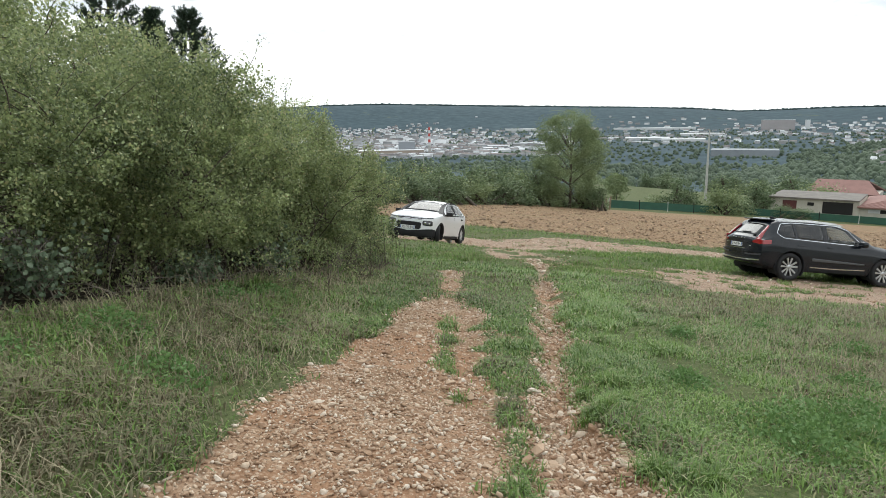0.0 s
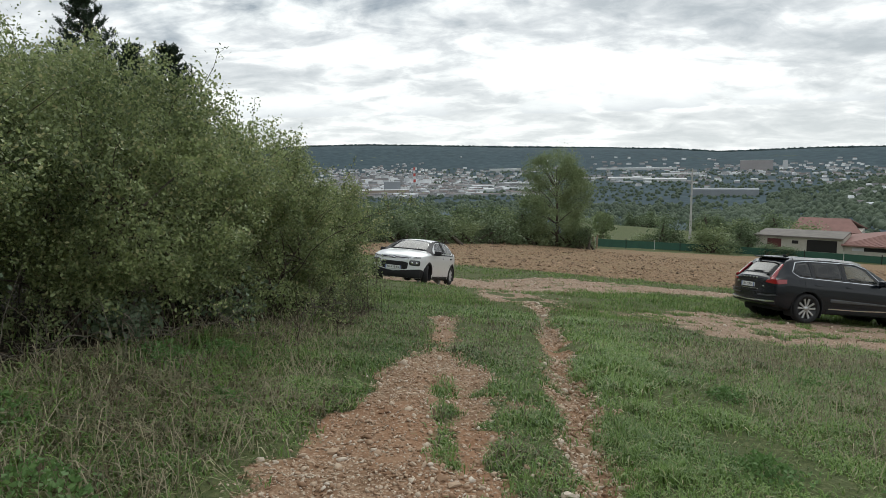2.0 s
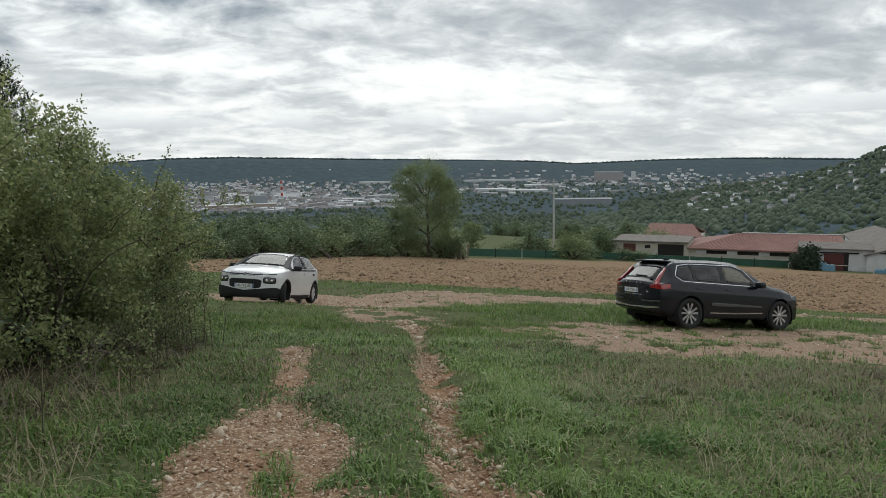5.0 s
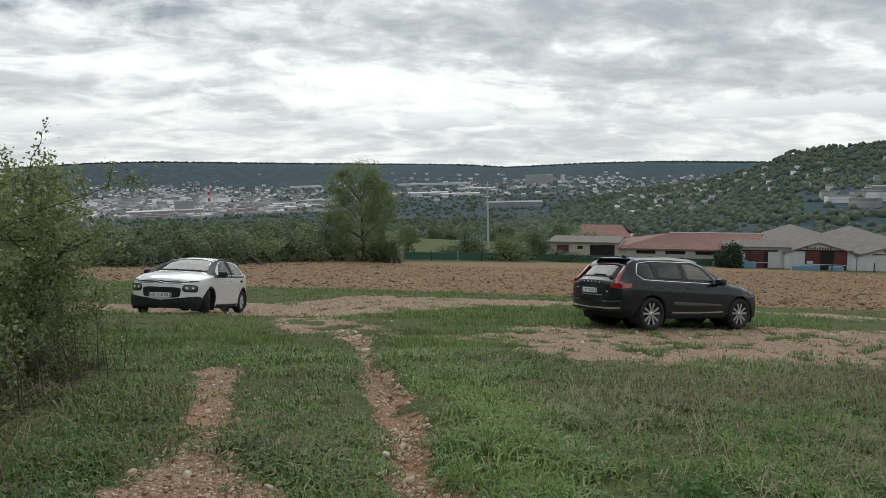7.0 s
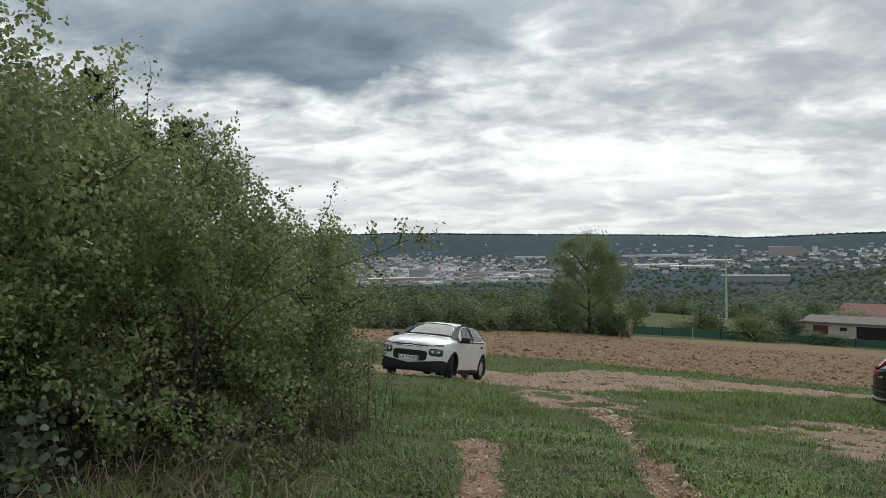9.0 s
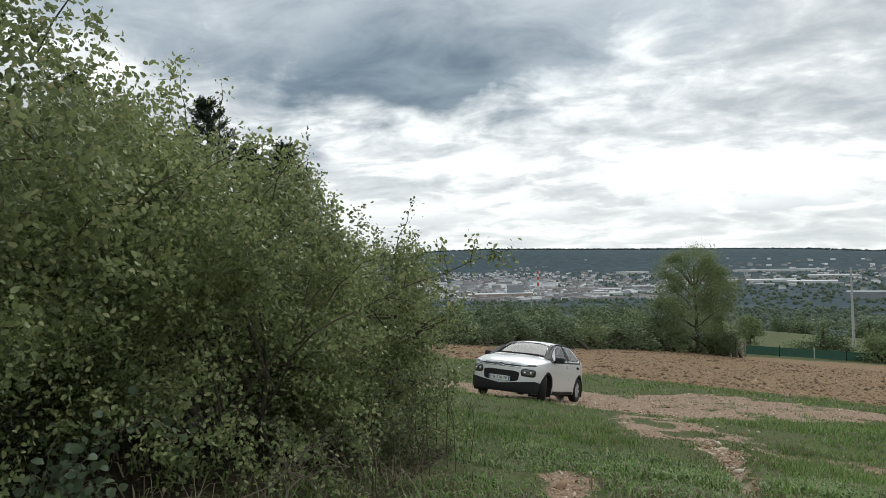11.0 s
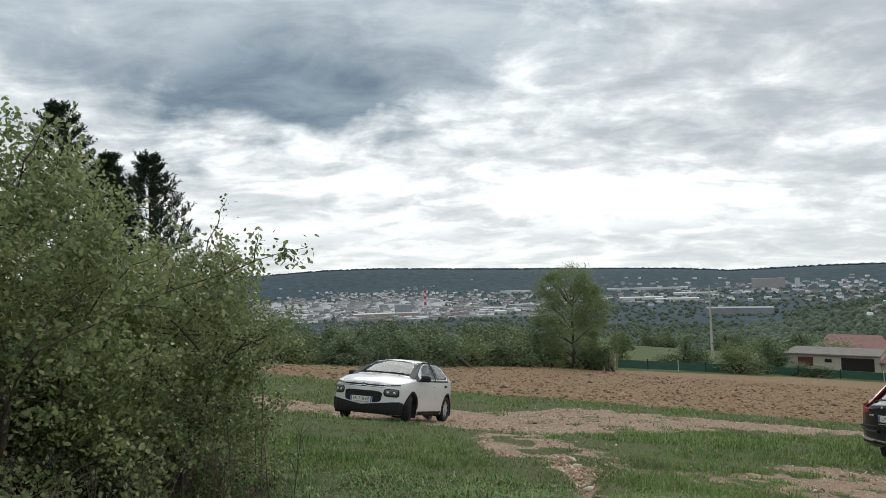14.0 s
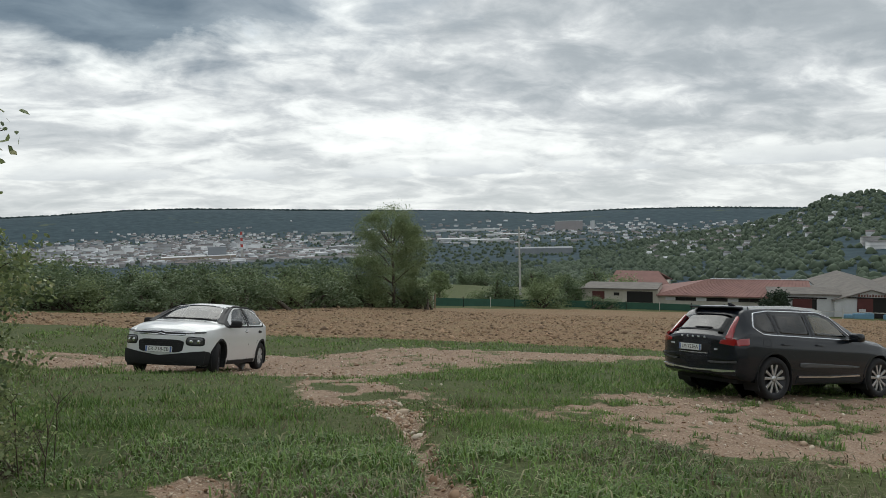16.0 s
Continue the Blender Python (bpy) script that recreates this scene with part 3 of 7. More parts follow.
for i, (x, y, rx, ry, h, n) in enumerate(SHRUBS):
    near = i < 4
    shrub(x, y, rx, ry, h, n, 100 + i, HAW, 0.039 if near else 0.06, oval=near, skirt=(0.06, 0.14, 0.26, 0.08, 0, 0, 0, 0)[i])


# ---- parked cars ----
def glass(name, tint, gloss=0.75, rough=0.02):
    m, nt, b = node_tree(name)
    tr = add(nt, "ShaderNodeBsdfTransparent", {"Color": (*tint, 1)})
    gl = add(nt, "ShaderNodeBsdfGlossy", {"Color": (1, 1, 1, 1), "Roughness": rough})
    fr = math_node(nt, "POWER", nt.nodes.new("ShaderNodeLayerWeight").outputs["Facing"], 2.2)
    mx = add(nt, "ShaderNodeMixShader", {0: math_node(nt, "ADD", math_node(nt, "MULTIPLY", fr, gloss), 0.05), 1: tr.outputs[0], 2: gl.outputs[0]})
    nt.links.new(mx.outputs[0], nt.nodes["Material Output"].inputs["Surface"])
    return m


M_WHITE = plain("white_car_paint", (0.66, 0.67, 0.675), 0.35, vary=0.03, scale=3, coat=0.8)
M_BLACK = plain("black_car_paint", (0.006, 0.0085, 0.0135), 0.25, vary=0.12, scale=3, coat=0.28)
M_BLACK.node_tree.nodes["Principled BSDF"].inputs["Specular IOR Level"].default_value = 0.35
M_TRIM = plain("black_plastic", (0.009, 0.009, 0.010), 0.8, vary=0.2, scale=8, bump=0.001, bscale=300)
M_GLASS = glass("clear_car_glass", (0.55, 0.60, 0.58), 0.35)
M_SCREEN = glass("windscreen_glass", (0.14, 0.155, 0.155), 0.27)
M_TINT = glass("tinted_car_glass", (0.06, 0.065, 0.065), 0.22)
M_REARSCREEN = glass("rear_screen_glass", (0.06, 0.065, 0.065), 0.28)
M_RUBBER = plain("tyre_rubber", (0.014, 0.014, 0.015), 0.85, vary=0.25, scale=14)
M_ALLOY = plain("alloy", (0.52, 0.53, 0.54), 0.3, metal=0.9, vary=0.1, scale=9)
M_HUBCAP = plain("wheel_cover", (0.45, 0.46, 0.47), 0.4, metal=0.3, vary=0.1, scale=9)
M_DARKRIM = plain("dark_rim", (0.03, 0.03, 0.032), 0.4, metal=0.5, vary=0.1, scale=9)
M_CHROME = plain("chrome", (0.72, 0.73, 0.75), 0.2, metal=1.0, vary=0.04, scale=9)
M_DARKLAMP = plain("smoked_lamp_glass", (0.045, 0.047, 0.05), 0.08, vary=0.3, scale=22, coat=1.0)
M_LAMP = plain("lamp_glass", (0.17, 0.18, 0.19), 0.08, vary=0.3, scale=22, coat=1.0)
M_REDLAMP = plain("red_lamp", (0.27, 0.010, 0.014), 0.12, vary=0.25, scale=20, coat=1.0)
M_PLATE = plain("plate_white", (0.70, 0.71, 0.70), 0.45, vary=0.05, scale=10)
M_BLUE = plain("plate_blue", (0.10, 0.16, 0.36), 0.45, vary=0.05, scale=10)
M_INK = plain("black_ink", (0.02, 0.02, 0.022), 0.6, vary=0.05, scale=10)
M_SATIN = plain("satin_grey_trim", (0.10, 0.105, 0.11), 0.35, metal=0.4, vary=0.1, scale=9)
M_SEAT = plain("seat_cloth", (0.04, 0.04, 0.045), 0.9, vary=0.2, scale=20)
M_SHUT = plain("shut_line", (0.012, 0.012, 0.013), 0.8, vary=0.1, scale=20)


class Shell:
    """A car's outer skin: x forward from the tail, y to its left, z up."""

    def __init__(self, length, top, belt, bottom, wide, roof, nose, tail):
        self.L = length
        self.top, self.belt0, self.bottom, self.wide, self.roof = map(line, (top, belt, bottom, wide, roof))
        self.nose, self.tail = nose, tail

    def belt(self, x):
        return min(float(self.belt0(x)), float(self.top(x)) - 0.05)

    def section(self, x):
        """Half the outline at x: from the middle of the floor round to the middle of the roof."""
        w, zt, zb, zl, wr = float(self.wide(x)), float(self.top(x)), float(self.bottom(x)), self.belt(x), float(self.roof(x))
        wr = min(wr, w - 0.02)
        side = [(w * 0.93, zb), (w * 0.965, zb + 0.10 * (zl - zb)), (w * 0.985, zb + 0.28 * (zl - zb)), (w, zb + 0.52 * (zl - zb)), (w * 0.995, zb + 0.78 * (zl - zb)), (w * 0.965, zl)]
        ze = max(zl + 0.01, zt - 0.055)
        side += [(w * 0.965 + (wr - w * 0.965) * 0.5 + 0.012, zl + (ze - zl) * 0.5), (wr, ze)]
        return np.array(side)

    def y_at(self, x, z):
        s = self.section(x)
        return float(np.interp(z, s[:, 1], s[:, 0]))

    def z_over(self, x, y):
        zt, s = float(self.top(x)), self.section(x)
        wr = s[-1, 0]
        k = min(abs(y) / wr, 1.0)
        return zt - 0.055 * k ** 3

    def warp(self, x, y, z):
        """Rounds the nose and the tail in plan and in side view."""
        w, L = 0.9, self.L
        k = np.clip((x - (L - 0.8)) / 0.8, 0, 1)
        x = x - k * self.nose(y / w, z)
        k = np.clip((0.6 - x) / 0.6, 0, 1)
        return x + k * self.tail(y / w, z)

    def side(self, x, z, off=0.0, sign=1):
        y = sign * (self.y_at(x, z) + off)
        return (float(self.warp(x, y, z)), y, z)

    def over(self, x, y, off=0.0):
        z = self.z_over(x, y)
        sl = (float(self.top(x + 0.02)) - float(self.top(x - 0.02))) / 0.04
        n = math.hypot(sl, 1)
        return (float(self.warp(x, y, z)) - sl / n * off, y, z + off / n)

    def front(self, y, z, off=0.0):
        return (float(self.warp(self.L, y, z)) + off, y, z)

    def rear(self, y, z, off=0.0):
        """On the tail: below the hatch's edge the end face, above it the sloping glass."""
        xs = np.linspace(0, 1.2, 61)
        tops = self.top(xs)
        if z <= tops[0]:
            return (float(self.warp(0, y, z)) - off, y, z)
        x = float(np.interp(z + 0.03 * (abs(y) / 0.7) ** 3, tops, xs))
        return (float(self.warp(x, y, z)) - off * 0.8, y, z + off * 0.6)

    def body(self, wheels, radius, holes):
        """The skin as a fine mesh, with wheel arches and window openings left out."""
        L = self.L
        xs = np.linspace(0, L, int(L / 0.04) + 1)
        rings = []
        for x in xs:
            s = self.section(x)
            t = np.concatenate([[0], np.cumsum(np.hypot(*np.diff(s, axis=0).T))])
            low = np.linspace(0, t[5], 22)
            hi = np.linspace(t[5], t[7], 13)[1:]
            tt = np.concatenate([low, hi])
            yy, zz = np.interp(tt, t, s[:, 0]), np.interp(tt, t, s[:, 1])
            half = [(0.0, s[0, 1]), (s[0, 0] * 0.5, s[0, 1])] + list(zip(yy, zz))
            wr = s[-1, 0]
            half += [(wr * k, self.z_over(x, wr * k)) for k in (0.985, 0.94, 0.85, 0.7, 0.5, 0.25, 0.0)]
            rings.append(half)
        bm = bmesh.new()
        n = len(rings[0])
        full = []
        for x, half in zip(xs, rings):
            row = [bm.verts.new((float(self.warp(x, y, z)), y, z)) for y, z in half]
            row += [bm.verts.new((float(self.warp(x, y, z)), -y, z)) for y, z in half[-2:0:-1]]
            full.append(row)
        m = len(full[0])
        for i in range(len(xs) - 1):
            for j in range(m):
                bm.faces.new((full[i][j], full[i + 1][j], full[i + 1][(j + 1) % m], full[i][(j + 1) % m]))
        for i, x in ((0, 0.0), (-1, L)):
            half = rings[i]
            ys, zs = [p[0] for p in half] + [-p[0] for p in half[-2:0:-1]], [p[1] for p in half] + [p[1] for p in half[-2:0:-1]]
            cz = (min(zs) + max(zs)) / 2
            last = full[i]
            for k in (0.85, 0.65, 0.4, 0.15):
                row = [bm.verts.new((float(self.warp(x, y * k, cz + (z - cz) * k)), y * k, cz + (z - cz) * k)) for y, z in zip(ys, zs)]
                for j in range(m):
                    bm.faces.new((last[j], last[(j + 1) % m], row[(j + 1) % m], row[j]))
                last = row
            bm.faces.new(last)
        gone = []
        for f in bm.faces:
            c = f.calc_center_median()
            for wx in wheels:
                if abs(c.y) > 0.45 and math.hypot(c.x - wx, c.z - radius) < radius * 1.17 and c.z < radius * 2.3:
                    gone.append(f)
                    break
            else:
                for test in holes:
                    if test(c):
                        gone.append(f)
                        break
        bmesh.ops.delete(bm, geom=gone, context="FACES")
        for v in bm.verts:
            if v.is_boundary and abs(v.co.y) > 0.4:
                for wx in wheels:
                    d = math.hypot(v.co.x - wx, v.co.z - radius)
                    if d < radius * 1.32 and v.co.z > 0.22:
                        v.co.x = wx + (v.co.x - wx) / d * radius * 1.17
                        v.co.z = radius + (v.co.z - radius) / d * radius * 1.17
        return bm


def inside(poly, a, b):
    hit = False
    for (x0, y0), (x1, y1) in zip(poly, poly[1:] + poly[:1]):
        if (y0 > b) != (y1 > b) and a < (x1 - x0) * (b - y0) / (y1 - y0) + x0:
            hit = not hit
    return hit


def rounded(poly, k=0.22, n=4, seg=5):
    """A polygon with rounded corners and divided edges."""
    out = []
    for i, p in enumerate(poly):
        p = Vector(p)
        a, b = Vector(poly[i - 1]), Vector(poly[(i + 1) % len(poly)])
        p0, p1 = p + (a - p) * k, p + (b - p) * k
        for j in range(n + 1):
            t = j / n
            out.append((p0 * (1 - t) + p * t) * (1 - t) + (p * (1 - t) + p1 * t) * t)
        q = b + (p - b) * k
        for j in range(1, seg):
            out.append(p1 + (q - p1) * j / seg)
    return [(v.x, v.y) for v in out]


def patch(place, poly, off=0.006, depth=0.02, rings=4):
    """A panel of the given outline lying on a surface, with an edge that goes back into it."""
    bm = bmesh.new()
    ca, cb = sum(p[0] for p in poly) / len(poly), sum(p[1] for p in poly) / len(poly)
    n = len(poly)
    last = [bm.verts.new(place(a, b, off - depth)) for a, b in poly]
    for k in range(rings):
        s = 1 - k / rings
        row = [bm.verts.new(place(ca + (a - ca) * s, cb + (b - cb) * s, off - (0.004 if k == 0 else 0))) for a, b in poly]
        for j in range(n):
            bm.faces.new((last[j], last[(j + 1) % n], row[(j + 1) % n], row[j]))
        last = row
    mid = bm.verts.new(place(ca, cb, off))
    for j in range(n):
        bm.faces.new((last[j], last[(j + 1) % n], mid))
    return bm


def strip(place, pts, width, off=0.006, closed=False):
    """A narrow raised band along a line on a surface."""
    bm = bmesh.new()
    n = len(pts)
    rows = []
    for i, (a, b) in enumerate(pts):
        p, q = (pts[i - 1], pts[(i + 1) % n]) if closed else (pts[max(i - 1, 0)], pts[min(i + 1, n - 1)])
        d = Vector((q[0] - p[0], q[1] - p[1]))
        d.normalize()
        nx, ny = -d.y * width / 2, d.x * width / 2
        rows.append([bm.verts.new(place(a + nx, b + ny, -0.01)), bm.verts.new(place(a + nx * 0.8, b + ny * 0.8, off)),
                     bm.verts.new(place(a - nx * 0.8, b - ny * 0.8, off)), bm.verts.new(place(a - nx, b - ny, -0.01))])
    for i in range(n if closed else n - 1):
        r, s = rows[i], rows[(i + 1) % n]
        for j in range(3):
            bm.faces.new((r[j], r[j + 1], s[j + 1], s[j]))
    return bm


def box_bm(size, at=(0, 0, 0), bevel=0.0, taper=1.0):
    bm = bmesh.new()
    bmesh.ops.create_cube(bm, size=1)
    for v in bm.verts:
        k = taper if v.co.z > 0 else 1.0
        v.co = Vector((v.co.x * size[0] * k, v.co.y * size[1] * k, v.co.z * size[2])) + Vector(at)
    if bevel:
        bmesh.ops.bevel(bm, geom=bm.edges[:], offset=bevel, segments=2, affect="EDGES", profile=0.6)
    return bm


def lathe(profile, n=40):
    """Turns (radius, y) pairs round the y axis."""
    bm = bmesh.new()
    rows = [[bm.verts.new((r * math.cos(a), y, r * math.sin(a))) for r, y in profile] for a in np.linspace(0, 2 * math.pi, n, endpoint=False)]
    for i in range(n):
        a, b = rows[i], rows[(i + 1) % n]
        for j in range(len(profile) - 1):
            bm.faces.new((a[j], a[j + 1], b[j + 1], b[j]))
    return bm


def text_bm(body, size, depth=0.001):
    cu = bpy.data.curves.new("letters", "FONT")
    cu.body, cu.size, cu.extrude, cu.align_x, cu.align_y = body, size, depth, "CENTER", "CENTER"
    ob = bpy.data.objects.new("letters", cu)
    me = ob.to_mesh()
    bm = bmesh.new()
    bm.from_mesh(me)
    ob.to_mesh_clear()
    bpy.data.objects.remove(ob)
    bpy.data.curves.remove(cu)
    return bm


def moved(bm, m):
    bm.transform(m)
    return bm


def wheel(car, x, y, radius, width, rim_r, spokes, twin, mat, dish_mat, steer=0.0):
    """One wheel under a car; its outer face looks to the side on which it sits."""
    s = 1 if y > 0 else -1
    h = width / 2
    tyre = part("wheel", lathe([(rim_r, -h * 0.8), (rim_r + 0.02, -h * 0.95), (radius - 0.05, -h), (radius - 0.015, -h * 0.86), (radius, -h * 0.5), (radius, h * 0.5),
                                (radius - 0.015, h * 0.86), (radius - 0.05, h), (rim_r + 0.02, h * 0.95), (rim_r, h * 0.8), (rim_r, -h * 0.8)]), M_RUBBER, car, smooth=True)
    tyre.matrix_local = pose(x, y, radius, 0, 0, steer + (0 if s > 0 else 180))
    part("rim", lathe([(rim_r + 0.004, h * 0.82), (rim_r - 0.012, h * 0.80), (rim_r - 0.02, h * 0.35), (0.07, h * 0.2), (0.0, h * 0.2)]), dish_mat, tyre, smooth=True)
    for i in range(spokes):
        a = 2 * math.pi * i / spokes
        for t in ((-0.27, 0.27) if twin else (0,)):
            bm = box_bm((0.034 if twin else 0.075, 0.022, rim_r - 0.045), (0, h * 0.58, (rim_r - 0.045) / 2 + 0.04), 0.005, 1.6 if twin else 1.35)
            part("spoke", moved(bm, Matrix.Rotation(a + t, 4, "Y")), mat, tyre)
    part("hub", moved(lathe([(0.062, 0.0), (0.06, 0.016), (0.03, 0.024), (0.0, 0.024)], 20), Matrix.Translation((0, h * 0.58, 0))), mat, tyre, smooth=True)
    return tyre


def seats(car, xf, xr, w, z):
    for x in (xf, xr):
        for sy in (-1, 1):
            bm = box_bm((0.5, 0.5, 0.16), (x + 0.05, sy * w, z), 0.04)
            o = part("seat", bm, M_SEAT, car)
            part("backrest", moved(box_bm((0.14, 0.48, 0.6), (0, 0, 0.3), 0.05, 0.85), pose(x - 0.2, sy * w, z + 0.03, 0, -14, 0)), M_SEAT, o)
            part("headrest", moved(box_bm((0.1, 0.26, 0.18), (0, 0, 0.72), 0.04), pose(x - 0.2, sy * w, z + 0.03, 0, -14, 0)), M_SEAT, o)


def plate(car, m, words, size, width=0.52, height=0.11):
    """A number plate: a board with a blue end and raised characters. m: its middle, x to the reader's right, y up, z out."""
    o = part("number_plate", moved(box_bm((width, height, 0.012), (0, 0, 0), 0.002), m), M_PLATE, car, "white number plate with black characters")
    for sx in (-1, 1):
        part("plate_band", moved(box_bm((0.032, height * 0.96, 0.003), (sx * (width / 2 - 0.023), 0, 0.0075)), m), M_BLUE, o)
    part("characters", moved(text_bm(words, size), m @ pose(0, 0, 0.0085)), M_INK, o)
    return o


def set_on_slope(x, y, heading, lift=0.0, nose_up=0.0):
    """Pose of a car whose tail middle is at x, y: on the ground's slope, nose towards heading (degrees from +x)."""
    n = Vector((0.106, 0.1187, 1)).normalized()
    f = Vector((math.cos(radians(heading)), math.sin(radians(heading)), 0))
    f = (f - n * f.dot(n)).normalized()
    l = n.cross(f)
    m = Matrix((f, l, n)).transposed().to_4x4()
    return Matrix.Translation((x, y, float(land(x, y)) + lift)) @ m @ pose(0, 0, 0, 0, -nose_up, 0)


def door_lines(car, sh, lines, mat=M_SHUT):
    for sy in (1, -1):
        for pts in lines:
            part("panel_gap", strip(lambda a, b, o: sh.side(a, b, o, sy), pts, 0.009, 0.0015), mat, car)


def liners(car, axles, radius, w):
    for x in axles:
        for sy in (1, -1):
            bm = lathe([(radius * 1.16, -0.16), (radius * 1.16, 0.155), (radius * 1.12, 0.155), (radius * 1.12, -0.14), (0.0, -0.14)], 36)
            bm2 = [v for v in bm.verts if v.co.z < -radius * 0.62]
            bmesh.ops.delete(bm, geom=bm2, context="VERTS")
            part("wheel_arch", moved(bm, Matrix.Translation((x, sy * (w - 0.17), radius)) @ pose(0, 0, 0, 0, 0, 0 if sy > 0 else 180)), M_TRIM, car)


def interior(car, sh, x0, x1, z, w):
    part("cabin_floor", box_bm((x1 - x0, w * 2, 0.05), ((x0 + x1) / 2, 0, z - 0.12), 0.01), M_SEAT, car)
    part("dashboard", box_bm((0.42, w * 2, 0.3), (x1 - 0.1, 0, z + 0.42), 0.06), M_SEAT, car)
    part("steering_wheel", moved(lathe([(0.17, 0.0), (0.185, 0.016), (0.2, 0.0), (0.185, -0.016), (0.17, 0.0)], 28), pose(x1 - 0.42, 0.36, z + 0.55, 0, 0, 90)), M_TRIM, car)


def window_holes(sh, sides, tops):
    """Tests for the faces that lie behind the glass."""
    tests = []
    for poly in sides:
        cx, cz = sum(p[0] for p in poly) / len(poly), sum(p[1] for p in poly) / len(poly)
        sm = [(cx + (a - cx) * 0.93, cz + (b - cz) * 0.9) for a, b in poly]
        tests.append(lambda c, q=sm: abs(c.y) > 0.5 and inside(q, c.x, c.z))
    for poly, lo in tops:
        cx = sum(p[0] for p in poly) / len(poly)
        sm = [(cx + (a - cx) * 0.94, b * 0.94) for a, b in poly]
        tests.append(lambda c, q=sm, z=lo: c.z > z and inside(q, c.x, c.y))
    return tests


def white_hatchback():
    car = thing("car", set_on_slope(0.16, 25.40, 250.6, 0.0, 2.7), "white compact hatchback parked on the grass beside the gravel lane", "car", "parked cars")
    sh = Shell(4.0,
               [(0, 0.98), (0.10, 1.10), (0.35, 1.33), (0.55, 1.425), (0.8, 1.455), (1.3, 1.475), (1.8, 1.462), (2.2, 1.41), (2.5, 1.30), (2.75, 1.175), (2.98, 1.06), (3.3, 1.035), (3.6, 1.0), (3.85, 0.945), (4.0, 0.87)],
               [(0, 0.95), (0.3, 1.03), (0.8, 0.985), (2.0, 0.955), (3.0, 0.95), (4.0, 0.86)],
               [(0, 0.36), (0.3, 0.25), (1.0, 0.19), (3.0, 0.19), (3.8, 0.18), (4.0, 0.2)],
               [(0, 0.76), (0.25, 0.845), (0.66, 0.87), (2.0, 0.868), (3.2, 0.872), (3.6, 0.85), (3.85, 0.80), (4.0, 0.75)],
               [(0, 0.60), (0.35, 0.565), (0.8, 0.575), (1.6, 0.59), (2.2, 0.585), (2.6, 0.64), (3.0, 0.745), (3.5, 0.73), (4.0, 0.62)],
               lambda u, z: 0.34 * np.abs(u) ** 2.5 + 0.10 * np.clip((z - 0.72) / 0.2, 0, 1) ** 2 + 0.06 * np.clip((0.35 - z) / 0.2, 0, 1) ** 2,
               lambda u, z: 0.20 * np.abs(u) ** 3)
    axles, R = (0.66, 3.2), 0.315
    side_f = [(2.60, 0.985), (1.62, 1.0), (1.62, 1.385), (1.95, 1.375), (2.20, 1.30)]
    side_r = [(1.54, 1.005), (0.72, 1.04), (0.56, 1.10), (0.72, 1.30), (1.0, 1.385), (1.54, 1.392)]
    quarter = [(2.90, 0.985), (2.66, 0.985), (2.62, 1.10)]
    screen = [(2.93, -0.68), (2.95, 0.0), (2.93, 0.68), (2.22, 0.54), (2.16, 0.0), (2.22, -0.54)]
    hatch = [(0.14, -0.50), (0.14, 0.50), (0.50, 0.47), (0.50, -0.47)]
    part("body", sh.body(axles, R, window_holes(sh, [side_f, side_r], [(screen, 0.95), (hatch, 1.0)])), M_WHITE, car, smooth=True)
    part("windscreen", patch(sh.over, rounded(screen, 0.12), 0.004, 0.012), M_SCREEN, car, "sky-reflecting windscreen", True)
    part("rear_window", patch(sh.over, rounded(hatch, 0.12), 0.004, 0.012), M_TINT, car, smooth=True)
    for pts in ([(2.97, -0.735), (2.6, -0.645), (2.3, -0.575), (2.1, -0.55)], [(2.97, 0.735), (2.6, 0.645), (2.3, 0.575), (2.1, 0.55)]):
        part("pillar", strip(sh.over, pts, 0.16, 0.008), M_INK, car)
    for sy in (1, -1):
        f = lambda a, b, o, s=sy: sh.side(a, b, o, s)
        part("pillar", strip(f, [(2.93, 0.985), (2.76, 1.08), (2.55, 1.19), (2.38, 1.275), (2.2, 1.35)], 0.105, 0.007), M_INK, car)
        part("window_surround", strip(f, rounded([(2.96, 0.955), (0.62, 1.01), (0.46, 1.10), (0.66, 1.345), (1.0, 1.415), (1.95, 1.405), (2.26, 1.33)], 0.1), 0.045, 0.005, True), M_TRIM, car)
        part("door_pillar", strip(f, [(1.58, 0.98), (1.58, 1.2), (1.58, 1.41)], 0.10, 0.007), M_TRIM, car)
        part("side_window", patch(f, rounded(side_f, 0.14), 0.003, 0.01), M_GLASS, car, smooth=True)
        part("side_window", patch(f, rounded(side_r, 0.14), 0.003, 0.01), M_GLASS, car, smooth=True)
        part("quarter_window", patch(f, rounded(quarter, 0.14), 0.006, 0.01), M_INK, car)
        for x in (1.72, 0.85):
            part("door_handle", patch(f, rounded([(x + 0.10, 0.86), (x + 0.10, 0.90), (x - 0.08, 0.905), (x - 0.08, 0.865)], 0.3), 0.026, 0.03), M_TRIM if x < 1 else M_WHITE, car)
            part("handle_recess", patch(f, rounded([(x + 0.05, 0.84), (x + 0.05, 0.92), (x - 0.06, 0.925), (x - 0.06, 0.845)], 0.3), 0.002, 0.004), M_SHUT, car)
        for x in axles:
            arc = [(x + (R * 1.22) * math.cos(a), R + R * 1.22 * math.sin(a)) for a in np.linspace(radians(2), radians(178), 22)]
            part("arch_trim", strip(f, arc, 0.05, 0.008), M_TRIM, car)
        part("sill", strip(f, [(2.75, 0.23), (2.0, 0.22), (1.12, 0.23)], 0.09, 0.012), M_TRIM, car)
